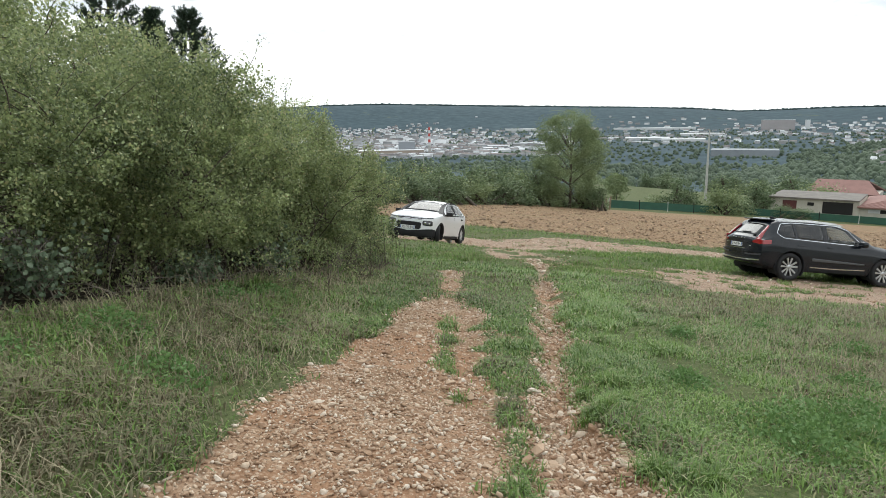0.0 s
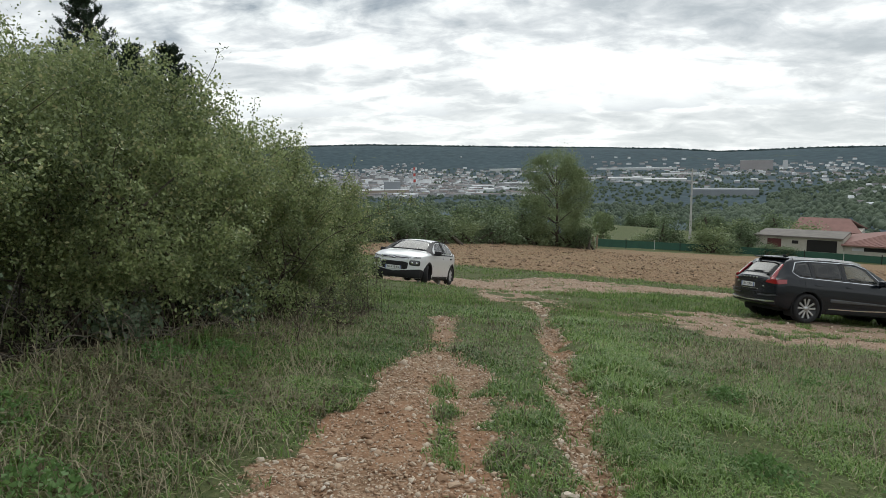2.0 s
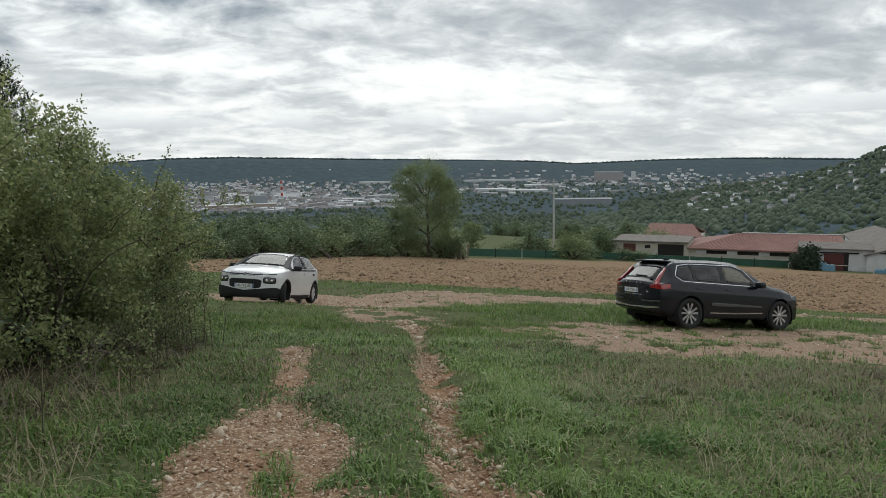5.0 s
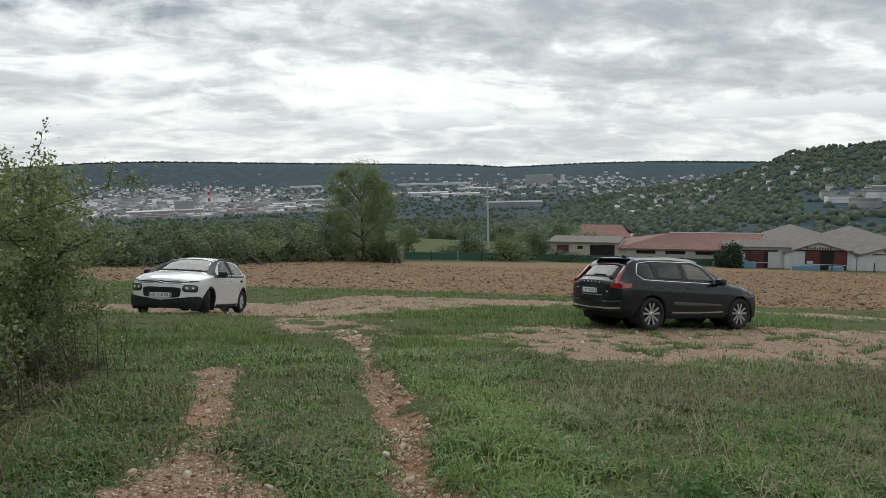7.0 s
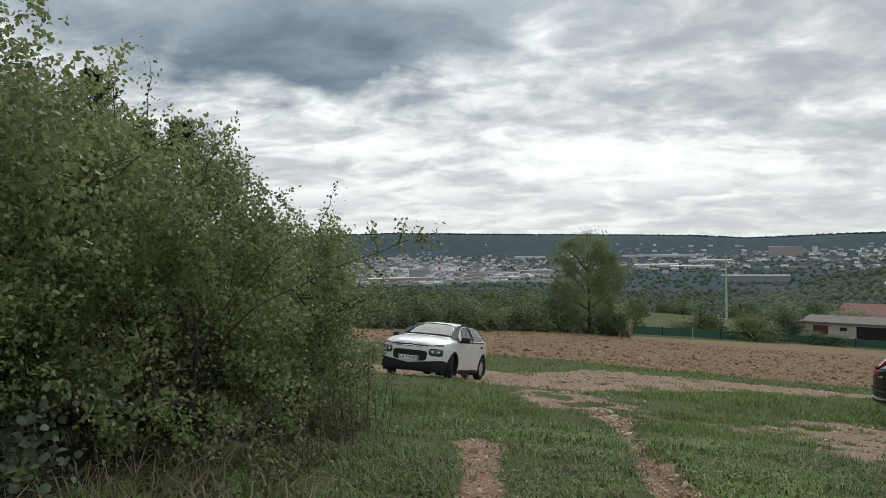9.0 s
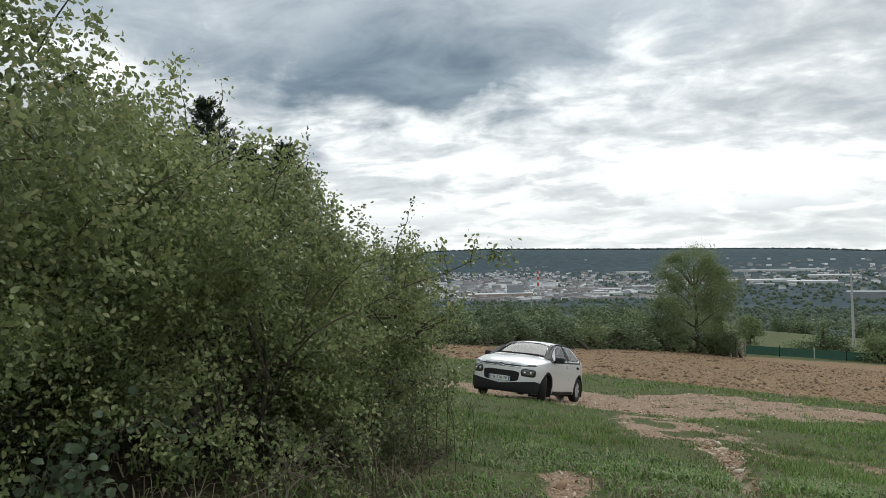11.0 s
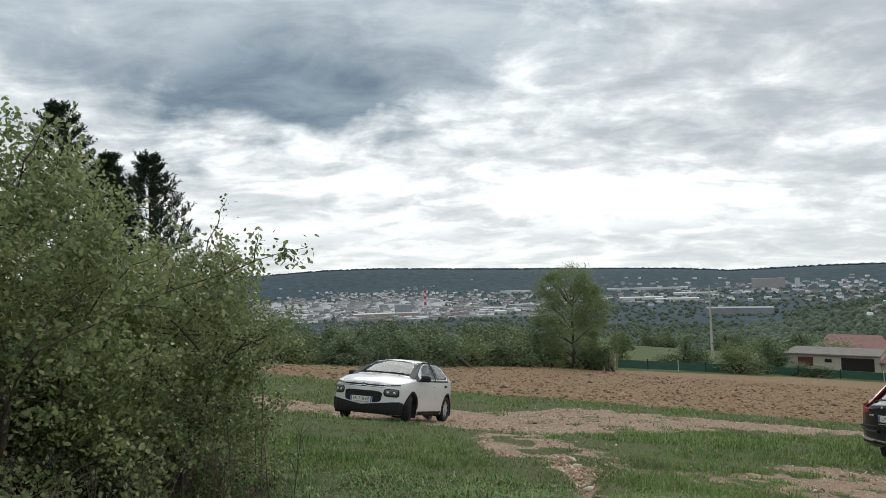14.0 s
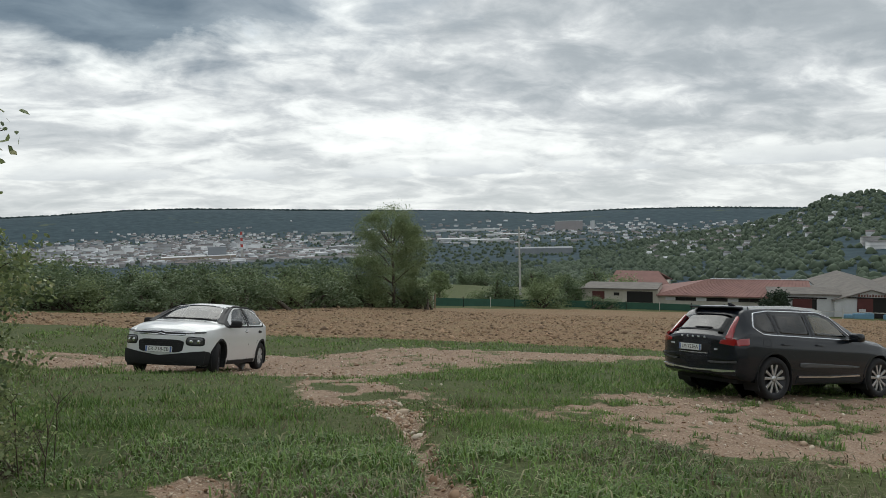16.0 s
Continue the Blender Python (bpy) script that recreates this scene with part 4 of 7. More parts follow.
        m = box_bm((0.13, 0.22, 0.14), (2.62, sy * 0.945, 1.02), 0.045)
        o = part("wing_mirror", m, M_TRIM, car, "black wing mirror", True)
        part("mirror_arm", box_bm((0.07, 0.14, 0.045), (2.66, sy * 0.865, 0.985), 0.015), M_TRIM, o)
        lamp = rounded([(sy * 0.75, 0.58), (sy * 0.75, 0.72), (sy * 0.51, 0.72), (sy * 0.485, 0.65), (sy * 0.51, 0.585)], 0.28)
        part("headlight_surround", patch(sh.front, [(a + (a - sy * 0.62) * 0.16, b + (b - 0.65) * 0.24) for a, b in lamp], 0.006, 0.02), M_TRIM, car)
        o = part("headlight", patch(sh.front, lamp, 0.016, 0.02), M_DARKLAMP, car, "smoked oval headlight", True)
        for k in (0.56, 0.68):
            part("reflector", moved(lathe([(0.036, 0), (0.032, 0.010), (0.0, 0.016)], 18), Matrix.Translation(sh.front(sy * k, 0.65, 0.014)) @ pose(0, 0, 0, 0, 0, -90)), M_CHROME, o)
        part("running_light", patch(sh.front, rounded([(sy * 0.78, 0.815), (sy * 0.77, 0.85), (sy * 0.46, 0.825), (sy * 0.46, 0.785)], 0.2), 0.012, 0.02), M_DARKLAMP, car)
    part("upper_grille", patch(sh.front, rounded([(-0.46, 0.755), (-0.46, 0.835), (0.46, 0.835), (0.46, 0.755)], 0.15), 0.004, 0.02), M_TRIM, car)
    for z in (0.772, 0.82):
        part("chrome_bar", strip(sh.front, [(y, z + 0.022 * max(0, 1 - abs(y) / 0.09)) for y in np.linspace(-0.6, 0.6, 33)], 0.016, 0.014), M_CHROME, car)
    part("air_intake", patch(sh.front, rounded([(-0.42, 0.43), (-0.45, 0.675), (0.45, 0.675), (0.42, 0.43)], 0.24), 0.006, 0.02), M_TRIM, car)
    for z in (0.57, 0.605, 0.64):
        part("intake_slat", strip(sh.front, [(y, z) for y in np.linspace(-0.42, 0.42, 9)], 0.012, 0.012), M_SHUT, car)
    part("lower_bumper", patch(sh.front, rounded([(-0.77, 0.19), (-0.80, 0.475), (-0.64, 0.46), (-0.50, 0.375), (0.50, 0.375), (0.64, 0.46), (0.80, 0.475), (0.77, 0.19)], 0.12), 0.014, 0.03, 6), M_TRIM, car, "black plastic lower bumper")
    for sy in (1, -1):
        f = lambda a, b, o, s=sy: sh.side(a, b, o, s)
        part("bumper_corner", patch(f, rounded([(3.99, 0.19), (3.99, 0.475), (3.78, 0.45), (3.60, 0.33), (3.62, 0.19)], 0.15), 0.012, 0.02), M_TRIM, car)
    plate(car, Matrix.Translation(sh.front(0, 0.49, 0.03)) @ pose(0, 0, 0, 90, 0, 90), "ER-718-EB", 0.092)
    for sy in (1, -1):
        part("tail_light", patch(lambda a, b, o: sh.rear(a, b, o), rounded([(sy * 0.48, 0.80), (sy * 0.48, 0.92), (sy * 0.74, 0.93), (sy * 0.74, 0.80)], 0.2), 0.01, 0.02), M_REDLAMP, car)
    door_lines(car, sh, [[(2.74, 0.94), (2.76, 0.6), (2.70, 0.27)], [(1.58, 0.97), (1.60, 0.6), (1.58, 0.27)], [(0.70, 1.02), (0.86, 0.85), (1.06, 0.62), (1.10, 0.30)], [(2.70, 0.27), (1.10, 0.27)]])
    part("bonnet_gap", strip(sh.over, [(2.96, -0.72), (2.99, -0.4), (3.0, 0), (2.99, 0.4), (2.96, 0.72)], 0.03, 0.003), M_TRIM, car)
    for y in (-0.3, 0.25):
        part("wiper", moved(box_bm((0.02, 0.5, 0.02), (0, 0, 0), 0.006), Matrix.Translation(sh.over(2.92, y, 0.02)) @ pose(0, 0, 0, 0, 0, 6)), M_TRIM, car)
    liners(car, axles, R, 0.87)
    interior(car, sh, 0.5, 2.85, 0.45, 0.66)
    seats(car, 1.75, 0.95, 0.36, 0.5)
    for x, st in ((0.66, 0), (3.2, 18)):
        for y in (0.755, -0.755):
            wheel(car, x, y, R, 0.195, 0.2, 7, False, M_HUBCAP, M_DARKRIM, st)
    part("underbody", box_bm((3.3, 1.2, 0.1), (2.0, 0, 0.25), 0.02), M_TRIM, car)
    return car


def black_suv():
    car = thing("car", set_on_slope(8.26, 18.41, 9, 0.0, 0.0), "black estate-bodied utility car parked on the gravel lay-by", "car", "parked cars")
    sh = Shell(4.7,
               [(0, 1.08), (0.06, 1.12), (0.34, 1.38), (0.50, 1.555), (0.62, 1.60), (1.0, 1.63), (1.7, 1.655), (2.4, 1.63), (2.75, 1.565), (3.1, 1.38), (3.5, 1.16), (3.6, 1.13), (4.0, 1.09), (4.4, 1.01), (4.6, 0.93), (4.7, 0.82)],
               [(0, 1.03), (0.35, 1.13), (1.0, 1.10), (2.4, 1.05), (3.4, 1.02), (4.7, 0.86)],
               [(0, 0.42), (0.3, 0.33), (0.9, 0.26), (3.8, 0.26), (4.5, 0.25), (4.7, 0.28)],
               [(0, 0.86), (0.2, 0.92), (0.9, 0.945), (2.0, 0.93), (3.0, 0.935), (3.9, 0.945), (4.4, 0.91), (4.7, 0.82)],
               [(0, 0.66), (0.34, 0.64), (0.6, 0.61), (1.2, 0.63), (2.0, 0.65), (2.75, 0.635), (3.1, 0.69), (3.5, 0.79), (4.2, 0.78), (4.7, 0.66)],
               lambda u, z: 0.26 * np.abs(u) ** 3 + 0.08 * np.clip((z - 0.7) / 0.3, 0, 1) ** 2,
               lambda u, z: 0.17 * np.abs(u) ** 3.2 + 0.0 * z)
    axles, R = (0.965, 3.83), 0.375
    w_front = [(3.02, 1.10), (2.05, 1.125), (2.05, 1.535), (2.42, 1.525), (2.68, 1.44)]
    w_rear = [(1.97, 1.127), (1.12, 1.15), (1.12, 1.515), (1.97, 1.537)]
    w_quart = [(1.08, 1.150), (0.74, 1.165), (0.60, 1.28), (0.76, 1.47), (1.08, 1.512)]
    screen = [(3.48, -0.72), (3.52, 0), (3.48, 0.72), (2.78, 0.59), (2.72, 0), (2.78, -0.59)]
    hatch = [(0.11, -0.58), (0.11, 0.58), (0.42, 0.53), (0.42, -0.53)]
    part("body", sh.body(axles, R, window_holes(sh, [w_front, w_rear, w_quart], [(screen, 1.05), (hatch, 1.1)])), M_BLACK, car, smooth=True)
    part("windscreen", patch(sh.over, rounded(screen, 0.12), 0.004, 0.012), M_GLASS, car, smooth=True)
    part("rear_window", patch(sh.over, rounded(hatch, 0.15), 0.006, 0.012), M_REARSCREEN, car, "dark rear window reflecting clouds", True)
    bm = box_bm((0.24, 1.04, 0.035), (0.47, 0, 1.60), 0.014)
    for v in bm.verts:
        v.co.x += 0.10 * (abs(v.co.y) / 0.6) ** 2
        v.co.z -= 0.02 * (abs(v.co.y) / 0.6) ** 2
    part("spoiler", bm, M_BLACK, car, "glossy black roof spoiler")
    part("rear_wiper", moved(box_bm((0.02, 0.40, 0.025), (0, 0, 0), 0.008), Matrix.Translation(sh.over(0.15, -0.12, 0.02))), M_TRIM, car)
    for sy in (1, -1):
        f = lambda a, b, o, s=sy: sh.side(a, b, o, s)
        part("chrome_surround", strip(f, rounded([(3.16, 1.075), (0.72, 1.135), (0.54, 1.25), (0.72, 1.50), (1.06, 1.55), (2.40, 1.565), (2.76, 1.475)], 0.1), 0.018, 0.010, True), M_CHROME, car, "chrome window surround")
        for x, w_ in ((2.01, 0.08), (1.10, 0.045)):
            part("door_pillar", strip(f, [(x, 1.12), (x, 1.32), (x, 1.535)], w_, 0.004), M_INK, car)
        part("side_window", patch(f, rounded(w_front, 0.12), 0.003, 0.01), M_GLASS, car, smooth=True)
        part("side_window", patch(f, rounded(w_rear, 0.12), 0.003, 0.01), M_TINT, car, smooth=True)
        part("quarter_window", patch(f, rounded(w_quart, 0.16), 0.003, 0.01), M_TINT, car, smooth=True)
        for x in (2.15, 1.25):
            part("door_handle", patch(f, rounded([(x + 0.11, 0.955), (x + 0.11, 0.985), (x - 0.11, 0.99), (x - 0.11, 0.96)], 0.3), 0.032, 0.03), M_BLACK, car)
        part("roof_rail", strip(lambda a, b, o, s=sy: sh.over(a, s * b, o * 6), [(0.72, 0.56), (1.0, 0.585), (1.7, 0.60), (2.4, 0.595), (2.66, 0.58)], 0.03, 0.008), M_CHROME, car, "satin metal roof rail")
        o = part("wing_mirror", box_bm((0.15, 0.24, 0.16), (3.02, sy * 1.02, 1.13), 0.05), M_BLACK, car, smooth=True)
        part("mirror_arm", box_bm((0.08, 0.16, 0.045), (3.05, sy * 0.93, 1.075), 0.015), M_TRIM, o)
        for x in axles:
            arc = [(x + (R * 1.21) * math.cos(a), R + R * 1.21 * math.sin(a)) for a in np.linspace(radians(0), radians(180), 24)]
            part("arch_trim", strip(f, arc, 0.05, 0.007), M_BLACK, car)
        part("sill_panel", patch(f, rounded([(3.28, 0.29), (3.28, 0.40), (1.52, 0.40), (1.52, 0.29)], 0.1), 0.010, 0.02), M_TRIM, car)
        part("sill_strip", strip(f, [(3.22, 0.425), (2.4, 0.40), (1.56, 0.405)], 0.032, 0.024), M_CHROME, car, "bright metal sill strip")
        part("door_crease", patch(f, rounded([(3.2, 0.56), (3.2, 0.60), (1.6, 0.66), (1.6, 0.57)], 0.15), 0.016, 0.020), M_SATIN, car, "satin grey lower door moulding", True)
        low = lambda a, b, o: sh.rear(a, b, o)
        # tall lamp beside the glass, with a wide foot
        up_lamp = [(sy * 0.70, 1.00), (sy * 0.645, 1.10), (sy * 0.61, 1.25), (sy * 0.585, 1.42), (sy * 0.63, 1.43), (sy * 0.665, 1.27), (sy * 0.72, 1.14), (sy * 0.80, 1.00)]
        o = part("tail_light", patch(low, rounded(up_lamp, 0.12), 0.012, 0.04), M_REDLAMP, car, "tall red tail light")
        part("lamp_foot", patch(low, rounded([(sy * 0.56, 0.95), (sy * 0.58, 1.01), (sy * 0.82, 1.05), (sy * 0.82, 0.92)], 0.12), 0.012, 0.04), M_REDLAMP, o)
        part("lamp_flank", patch(f, rounded([(0.0, 0.92), (0.0, 1.04), (0.27, 1.06), (0.25, 0.95)], 0.1), 0.010, 0.03), M_REDLAMP, o)
        part("bumper_fin", strip(low, [(sy * 0.86, 0.655), (sy * 0.6, 0.63), (sy * 0.36, 0.625)], 0.035, 0.035), M_SATIN, car)
        part("exhaust_trim", strip(low, [(sy * 0.82, 0.50), (sy * 0.62, 0.475), (sy * 0.44, 0.47)], 0.036, 0.04), M_CHROME, car)
        part("headlight", patch(sh.front, rounded([(sy * 0.78, 0.74), (sy * 0.78, 0.88), (sy * 0.42, 0.86), (sy * 0.44, 0.76)], 0.2), 0.01, 0.02), M_LAMP, car)
        part("headlight_flank", patch(f, rounded([(4.66, 0.74), (4.62, 0.86), (4.30, 0.91), (4.40, 0.80)], 0.2), 0.01, 0.02), M_LAMP, car)
    low = lambda a, b, o: sh.rear(a, b, o)
    part("chrome_bumper_bar", strip(low, [(y, 0.50 - 0.035 * (1 - abs(y) / 0.84)) for y in np.linspace(-0.84, 0.84, 15)], 0.035, 0.034), M_CHROME, car, "bright metal bumper bar")
    part("bumper_ledge", strip(low, [(y, 0.70) for y in np.linspace(-0.85, 0.85, 15)], 0.05, 0.05), M_BLACK, car)
    part("lower_bumper", patch(low, rounded([(-0.82, 0.42), (-0.82, 0.485), (0.82, 0.485), (0.82, 0.42)], 0.1), 0.012, 0.03), M_TRIM, car)
    part("plate_recess", patch(low, rounded([(-0.36, 0.76), (-0.40, 0.93), (0.40, 0.93), (0.36, 0.76)], 0.12), 0.003, 0.006), M_TRIM, car)
    part("tailgate_strip", strip(low, [(-0.34, 0.765), (0, 0.76), (0.34, 0.765)], 0.018, 0.014), M_CHROME, car)
    plate(car, Matrix.Translation(sh.rear(0.06, 0.855, 0.016)) @ pose(0, 0, 0, 90, 0, -90), "LM 723EA", 0.092)
    for i, y in enumerate((0.26, 0.13, 0.0, -0.13, -0.26)):
        part("badge", moved(box_bm((0.008, 0.05, 0.032), (0, 0, 0), 0.003), Matrix.Translation(sh.rear(y, 1.045, 0.006))), M_CHROME, car)
    for y, w in ((0.52, 0.10), (-0.50, 0.07)):
        part("badge", moved(box_bm((0.008, w, 0.028), (0, 0, 0), 0.003), Matrix.Translation(sh.rear(y, 0.90 if y > 0 else 0.845, 0.006))), M_CHROME, car)
    for pts in ([(-0.82, 0.735), (0, 0.735), (0.82, 0.735)],):
        part("tailgate_gap", strip(low, pts, 0.01, 0.002), M_SHUT, car)
    door_lines(car, sh, [[(3.22, 1.06), (3.26, 0.7), (3.2, 0.42)], [(2.03, 1.10), (2.05, 0.7), (2.03, 0.42)], [(0.98, 1.14), (1.22, 0.98), (1.45, 0.75), (1.5, 0.42)]])
    part("fuel_flap", strip(lambda a, b, o: sh.side(a, b, o, -1), rounded([(0.86, 0.93), (0.86, 1.06), (0.68, 1.06), (0.68, 0.93)], 0.25), 0.006, 0.002, True), M_SHUT, car)
    bm = box_bm((0.16, 0.05, 0.06), (0.95, 0, 1.655), 0.018)
    for v in bm.verts:
        if v.co.z > 1.66:
            v.co.x = 0.90 + (v.co.x - 0.95) * 0.4
    part("aerial_fin", bm, M_BLACK, car)
    liners(car, axles, R, 0.94)
    interior(car, sh, 0.6, 3.35, 0.55, 0.72)
    seats(car, 2.15, 1.3, 0.38, 0.62)
    for x in axles:
        for y in (0.825, -0.825):
            wheel(car, x, y, R, 0.235, 0.265, 5, True, M_ALLOY, M_DARKRIM)
    part("underbody", box_bm((3.9, 1.3, 0.12), (2.3, 0, 0.32), 0.02), M_TRIM, car)
    return car


white_hatchback()
black_suv()


# ---- trees ----
def tree(x, y, z, h, w, seed, label, leaves=16000, leaf=0.22, mat=None, lean=0.0, trunk=0.03, base=0.22, clumps=46):
    """A broadleaf tree: tapered trunk, limbs, and a crown of leafy clumps with gaps."""
    rng = np.random.default_rng(seed)
    ob = thing("tree", pose(x, y, z), label, "tree")
    top = np.array([lean, 0, h * 0.8])
    spine = bent(rng, (0, 0, -0.2), top, 8, 0.02)
    v, f = tube_arrays([(spine, h * trunk * 0.55, h * 0.006)], 8)
    part_mesh("trunk", mesh_of("trunk", v, f, M_BARK, True), ob)
    m = clumps
    hz = rng.uniform(base, 1.0, m) ** 0.9
    wide = np.sin(np.clip((hz - base * 0.6) / (1 - base * 0.6), 0, 1) * np.pi * 0.76 + 0.35) ** 0.7
    a = rng.uniform(0, 2 * np.pi, m)
    rr = w * 0.5 * wide * rng.uniform(0.35, 1.0, m) ** 0.6
    c = np.stack([np.cos(a) * rr + lean * hz, np.sin(a) * rr, hz * h * 0.94], 1)
    for i in range(0, m, 3):
        s = spine[np.clip(int(hz[i] * 6.2), 1, 6)]
        v, f = tube_arrays([(bent(rng, s, c[i], 5, 0.06), h * 0.007, h * 0.0018)], 5)
        part_mesh("limb", mesh_of("limb", v, f, M_BARK, True), ob)
    k = leaves // m
    p = c[:, None] + rng.normal(size=(m, k, 3)) * (w * 0.075 * (46 / m) ** 0.4) * rng.uniform(0.6, 1.35, (m, 1, 1)) * [1, 1, 0.8]
    p = p.reshape(-1, 3)
    p = p[p[:, 2] > 0.15]
    v, f = leaf_arrays(rng, p, leaf, 0.3, 0.6)
    part_mesh("crown", mesh_of("crown", v, f, mat or M_TREE), ob)
    return ob


def pine(x, y, h, w, seed):
    """A pine: straight trunk, whorls of upswept branches tipped with needle tufts."""
    rng = np.random.default_rng(seed)
    z = float(land(x, y))
    ob = thing("pine_tree", pose(x, y, z), "dark green pine with upswept shoots above the thicket", "tree", "pines behind the thicket")
    v, f = tube_arrays([(bent(rng, (0, 0, -0.2), (0, 0, h), 8, 0.004), h * 0.016, 0.02)], 7)
    part_mesh("trunk", mesh_of("trunk", v, f, M_BARK, True), ob)
    paths, tips = [], []
    for lv in np.linspace(0.3, 0.97, 13):
        n = 7
        for i in range(n):
            a = 2 * math.pi * (i + rng.uniform(-0.3, 0.3)) / n
            ln = w * 0.62 * (1.0 - lv) ** 0.72 * rng.uniform(0.75, 1.15) + 0.12
            s = np.array([0, 0, lv * h])
            e = s + np.array([math.cos(a) * ln, math.sin(a) * ln, ln * rng.uniform(0.25, 0.6)])
            pts = bent(rng, s, e, 6, -0.10)
            paths.append((pts, 0.035, 0.012))
            for q in range(2, 6):
                for _ in range(3):
                    b = pts[q] + rng.normal(size=3) * 0.08
                    up_ = np.array([math.cos(a) * 0.4, math.sin(a) * 0.4, 1.0]) + rng.normal(size=3) * 0.35
                    tips.append((b, up_ / np.linalg.norm(up_), rng.uniform(0.35, 0.75)))
    v, f = tube_arrays(paths, 4)
    part_mesh("branchwork", mesh_of("branchwork", v, f, M_BARK, True), ob)
    b = np.array([t[0] for t in tips])
    d = np.array([t[1] for t in tips])
    ln = np.array([t[2] for t in tips])
    k = 40
    t = rng.uniform(0, 1, (len(b), k, 1))
    p = (b[:, None] + d[:, None] * t * ln[:, None, None]).reshape(-1, 3)
    face = np.repeat(d, k, 0) * 1.2
    v, f = leaf_arrays(rng, p, 0.2, -0.1, 0.2, face)
    part_mesh("needle_mass", mesh_of("needle_mass", v, f, M_PINE), ob)
    return ob


pine(-18.4, 51.0, 13.0, 7.4, 201)
pine(-23.2, 49.0, 15.4, 7.6, 202)
pine(-20.6, 50.0, 12.6, 4.4, 203)
pine(-29.5, 44.0, 15.0, 5.6, 204)
tree(-9.6, 18.6, float(land(-9.6, 18.6)), 5.3, 5.2, 211, "round-headed green tree behind the thicket", 22000, 0.10, M_HAW)
tree(-14.0, 24.5, float(land(-14.0, 24.5)), 7.4, 5.6, 212, "leafy green tree behind the thicket", 18000, 0.12, M_HAW)
tree(-12.5, 14.0, float(land(-12.5, 14.0)), 5.6, 5.0, 213, "leafy green tree behind the thicket", 14000, 0.10, M_HAW)
tree(-16.5, 34.0, float(land(-16.5, 34)), 6.5, 6.0, 214, "leafy green tree behind the thicket", 12000, 0.14, M_HEDGE)
tree(19.9, 103.5, float(land(19.9, 103.5)), 15.2, 11.0, 215, "tall solitary ash tree at the far edge of the ploughed field", 34000, 0.22, M_TREE, base=0.16, clumps=90)


def bush(x, y, h, w, seed, label, mat, leaves=3000, leaf=0.16, group=""):
    """A rounded field bush seen from afar: lumps of leaves down to the ground."""
    rng = np.random.default_rng(seed)
    ob = thing("bush", pose(x, y, float(land(x, y))), label, "bush", group)
    m = 26
    d = unit(rng.normal(size=(m, 3)))
    d[:, 2] = np.abs(d[:, 2])
    c = d * rng.uniform(0.45, 0.92, (m, 1)) * [w / 2, w / 2, h * 0.86] + [0, 0, 0.1]
    p = (c[:, None] + rng.normal(size=(m, leaves // m, 3)) * [w * 0.10, w * 0.10, h * 0.10]).reshape(-1, 3)
    p[:, 2] = np.abs(p[:, 2])
    v, f = leaf_arrays(rng, p, leaf, 0.3, 0.65)
    part_mesh("crown", mesh_of("crown", v, f, mat), ob)
    v, f = tube_arrays([(bent(rng, (rng.normal() * 0.2, rng.normal() * 0.2, -0.1), c[i], 5, 0.08), 0.06, 0.015) for i in range(8)], 5)
    part_mesh("rootstock", mesh_of("rootstock", v, f, M_BARK, True), ob)
    return ob


COPSE = "bushy dark green copse shrub along the field's far edge"
kinds = [bush(0, 0, 1.0, 1.0, 300 + i, COPSE, m, 3000, 0.052, "copse along the field") for i, m in enumerate((M_HEDGE, M_TREE, M_HEDGE, M_HEDGE))]
rng = np.random.default_rng(77)


def put_bush(k, x, y, h, w):
    ob = kinds[k]
    o = copy_thing(ob, pose(x, y, float(land(x, y)) - 0.05, 0, 0, rng.uniform(0, 360)))
    o.scale = (w, w, h)
    return o


def on_bearing(b, r):
    return 0.5 + r * math.sin(radians(b)), 5.5 + r * math.cos(radians(b))


def far_edge(b):
    """Distance along a bearing at which the field ends."""
    for r in np.arange(30, 200, 0.5):
        x, y = on_bearing(b, r)
        if y > FIELD_FAR(x) + 0.8:
            return r
    return 110.0


for row, back in ((0, 0.5), (1, 6.0), (2, 13.0)):
    for b in np.arange(-26, 7.4, 1.9):
        bb = b + rng.uniform(-0.6, 0.6)
        r = far_edge(bb) + back + rng.uniform(0, 2.0)
        want = float(np.interp(bb, [-26, -18, -14, -11, -6, 2, 6.5], [4.0, 3.3, 3.4, 2.9, 2.9, 3.2, 3.4])) * r / 62
        x, y = on_bearing(bb, r)
        put_bush(int(rng.integers(4)), x, y, want * rng.uniform(0.82, 1.05) + 0.5 * row, want * rng.uniform(1.3, 1.8))
# under and beside the solitary tree, and along the fence
for b, r, h, w in ((7.6, 100, 5.4, 7), (8.8, 98, 4.6, 6), (12.6, 101, 5.0, 6), (13.5, 99, 4.2, 4), (10.2, 103, 4, 6), (20.4, 132, 7.2, 8.5), (18.6, 134, 3.2, 6), (23.8, 131, 6.2, 8),
                   (25.2, 136, 4.0, 6), (26.6, 150, 6.5, 9), (28.0, 139, 3.0, 5), (29.2, 140, 2.6, 7), (30.4, 168, 8, 12), (27.9, 185, 9, 13), (33, 190, 6, 10)):
    x, y = on_bearing(b, r)
    put_bush(int(rng.integers(4)), x, y, h, w)
for i in range(26):
    b = rng.uniform(9, 31)
    x, y = on_bearing(b, rng.uniform(300, 345))
    put_bush(int(rng.integers(4)), x, y, rng.uniform(6, 10), rng.uniform(8, 16))
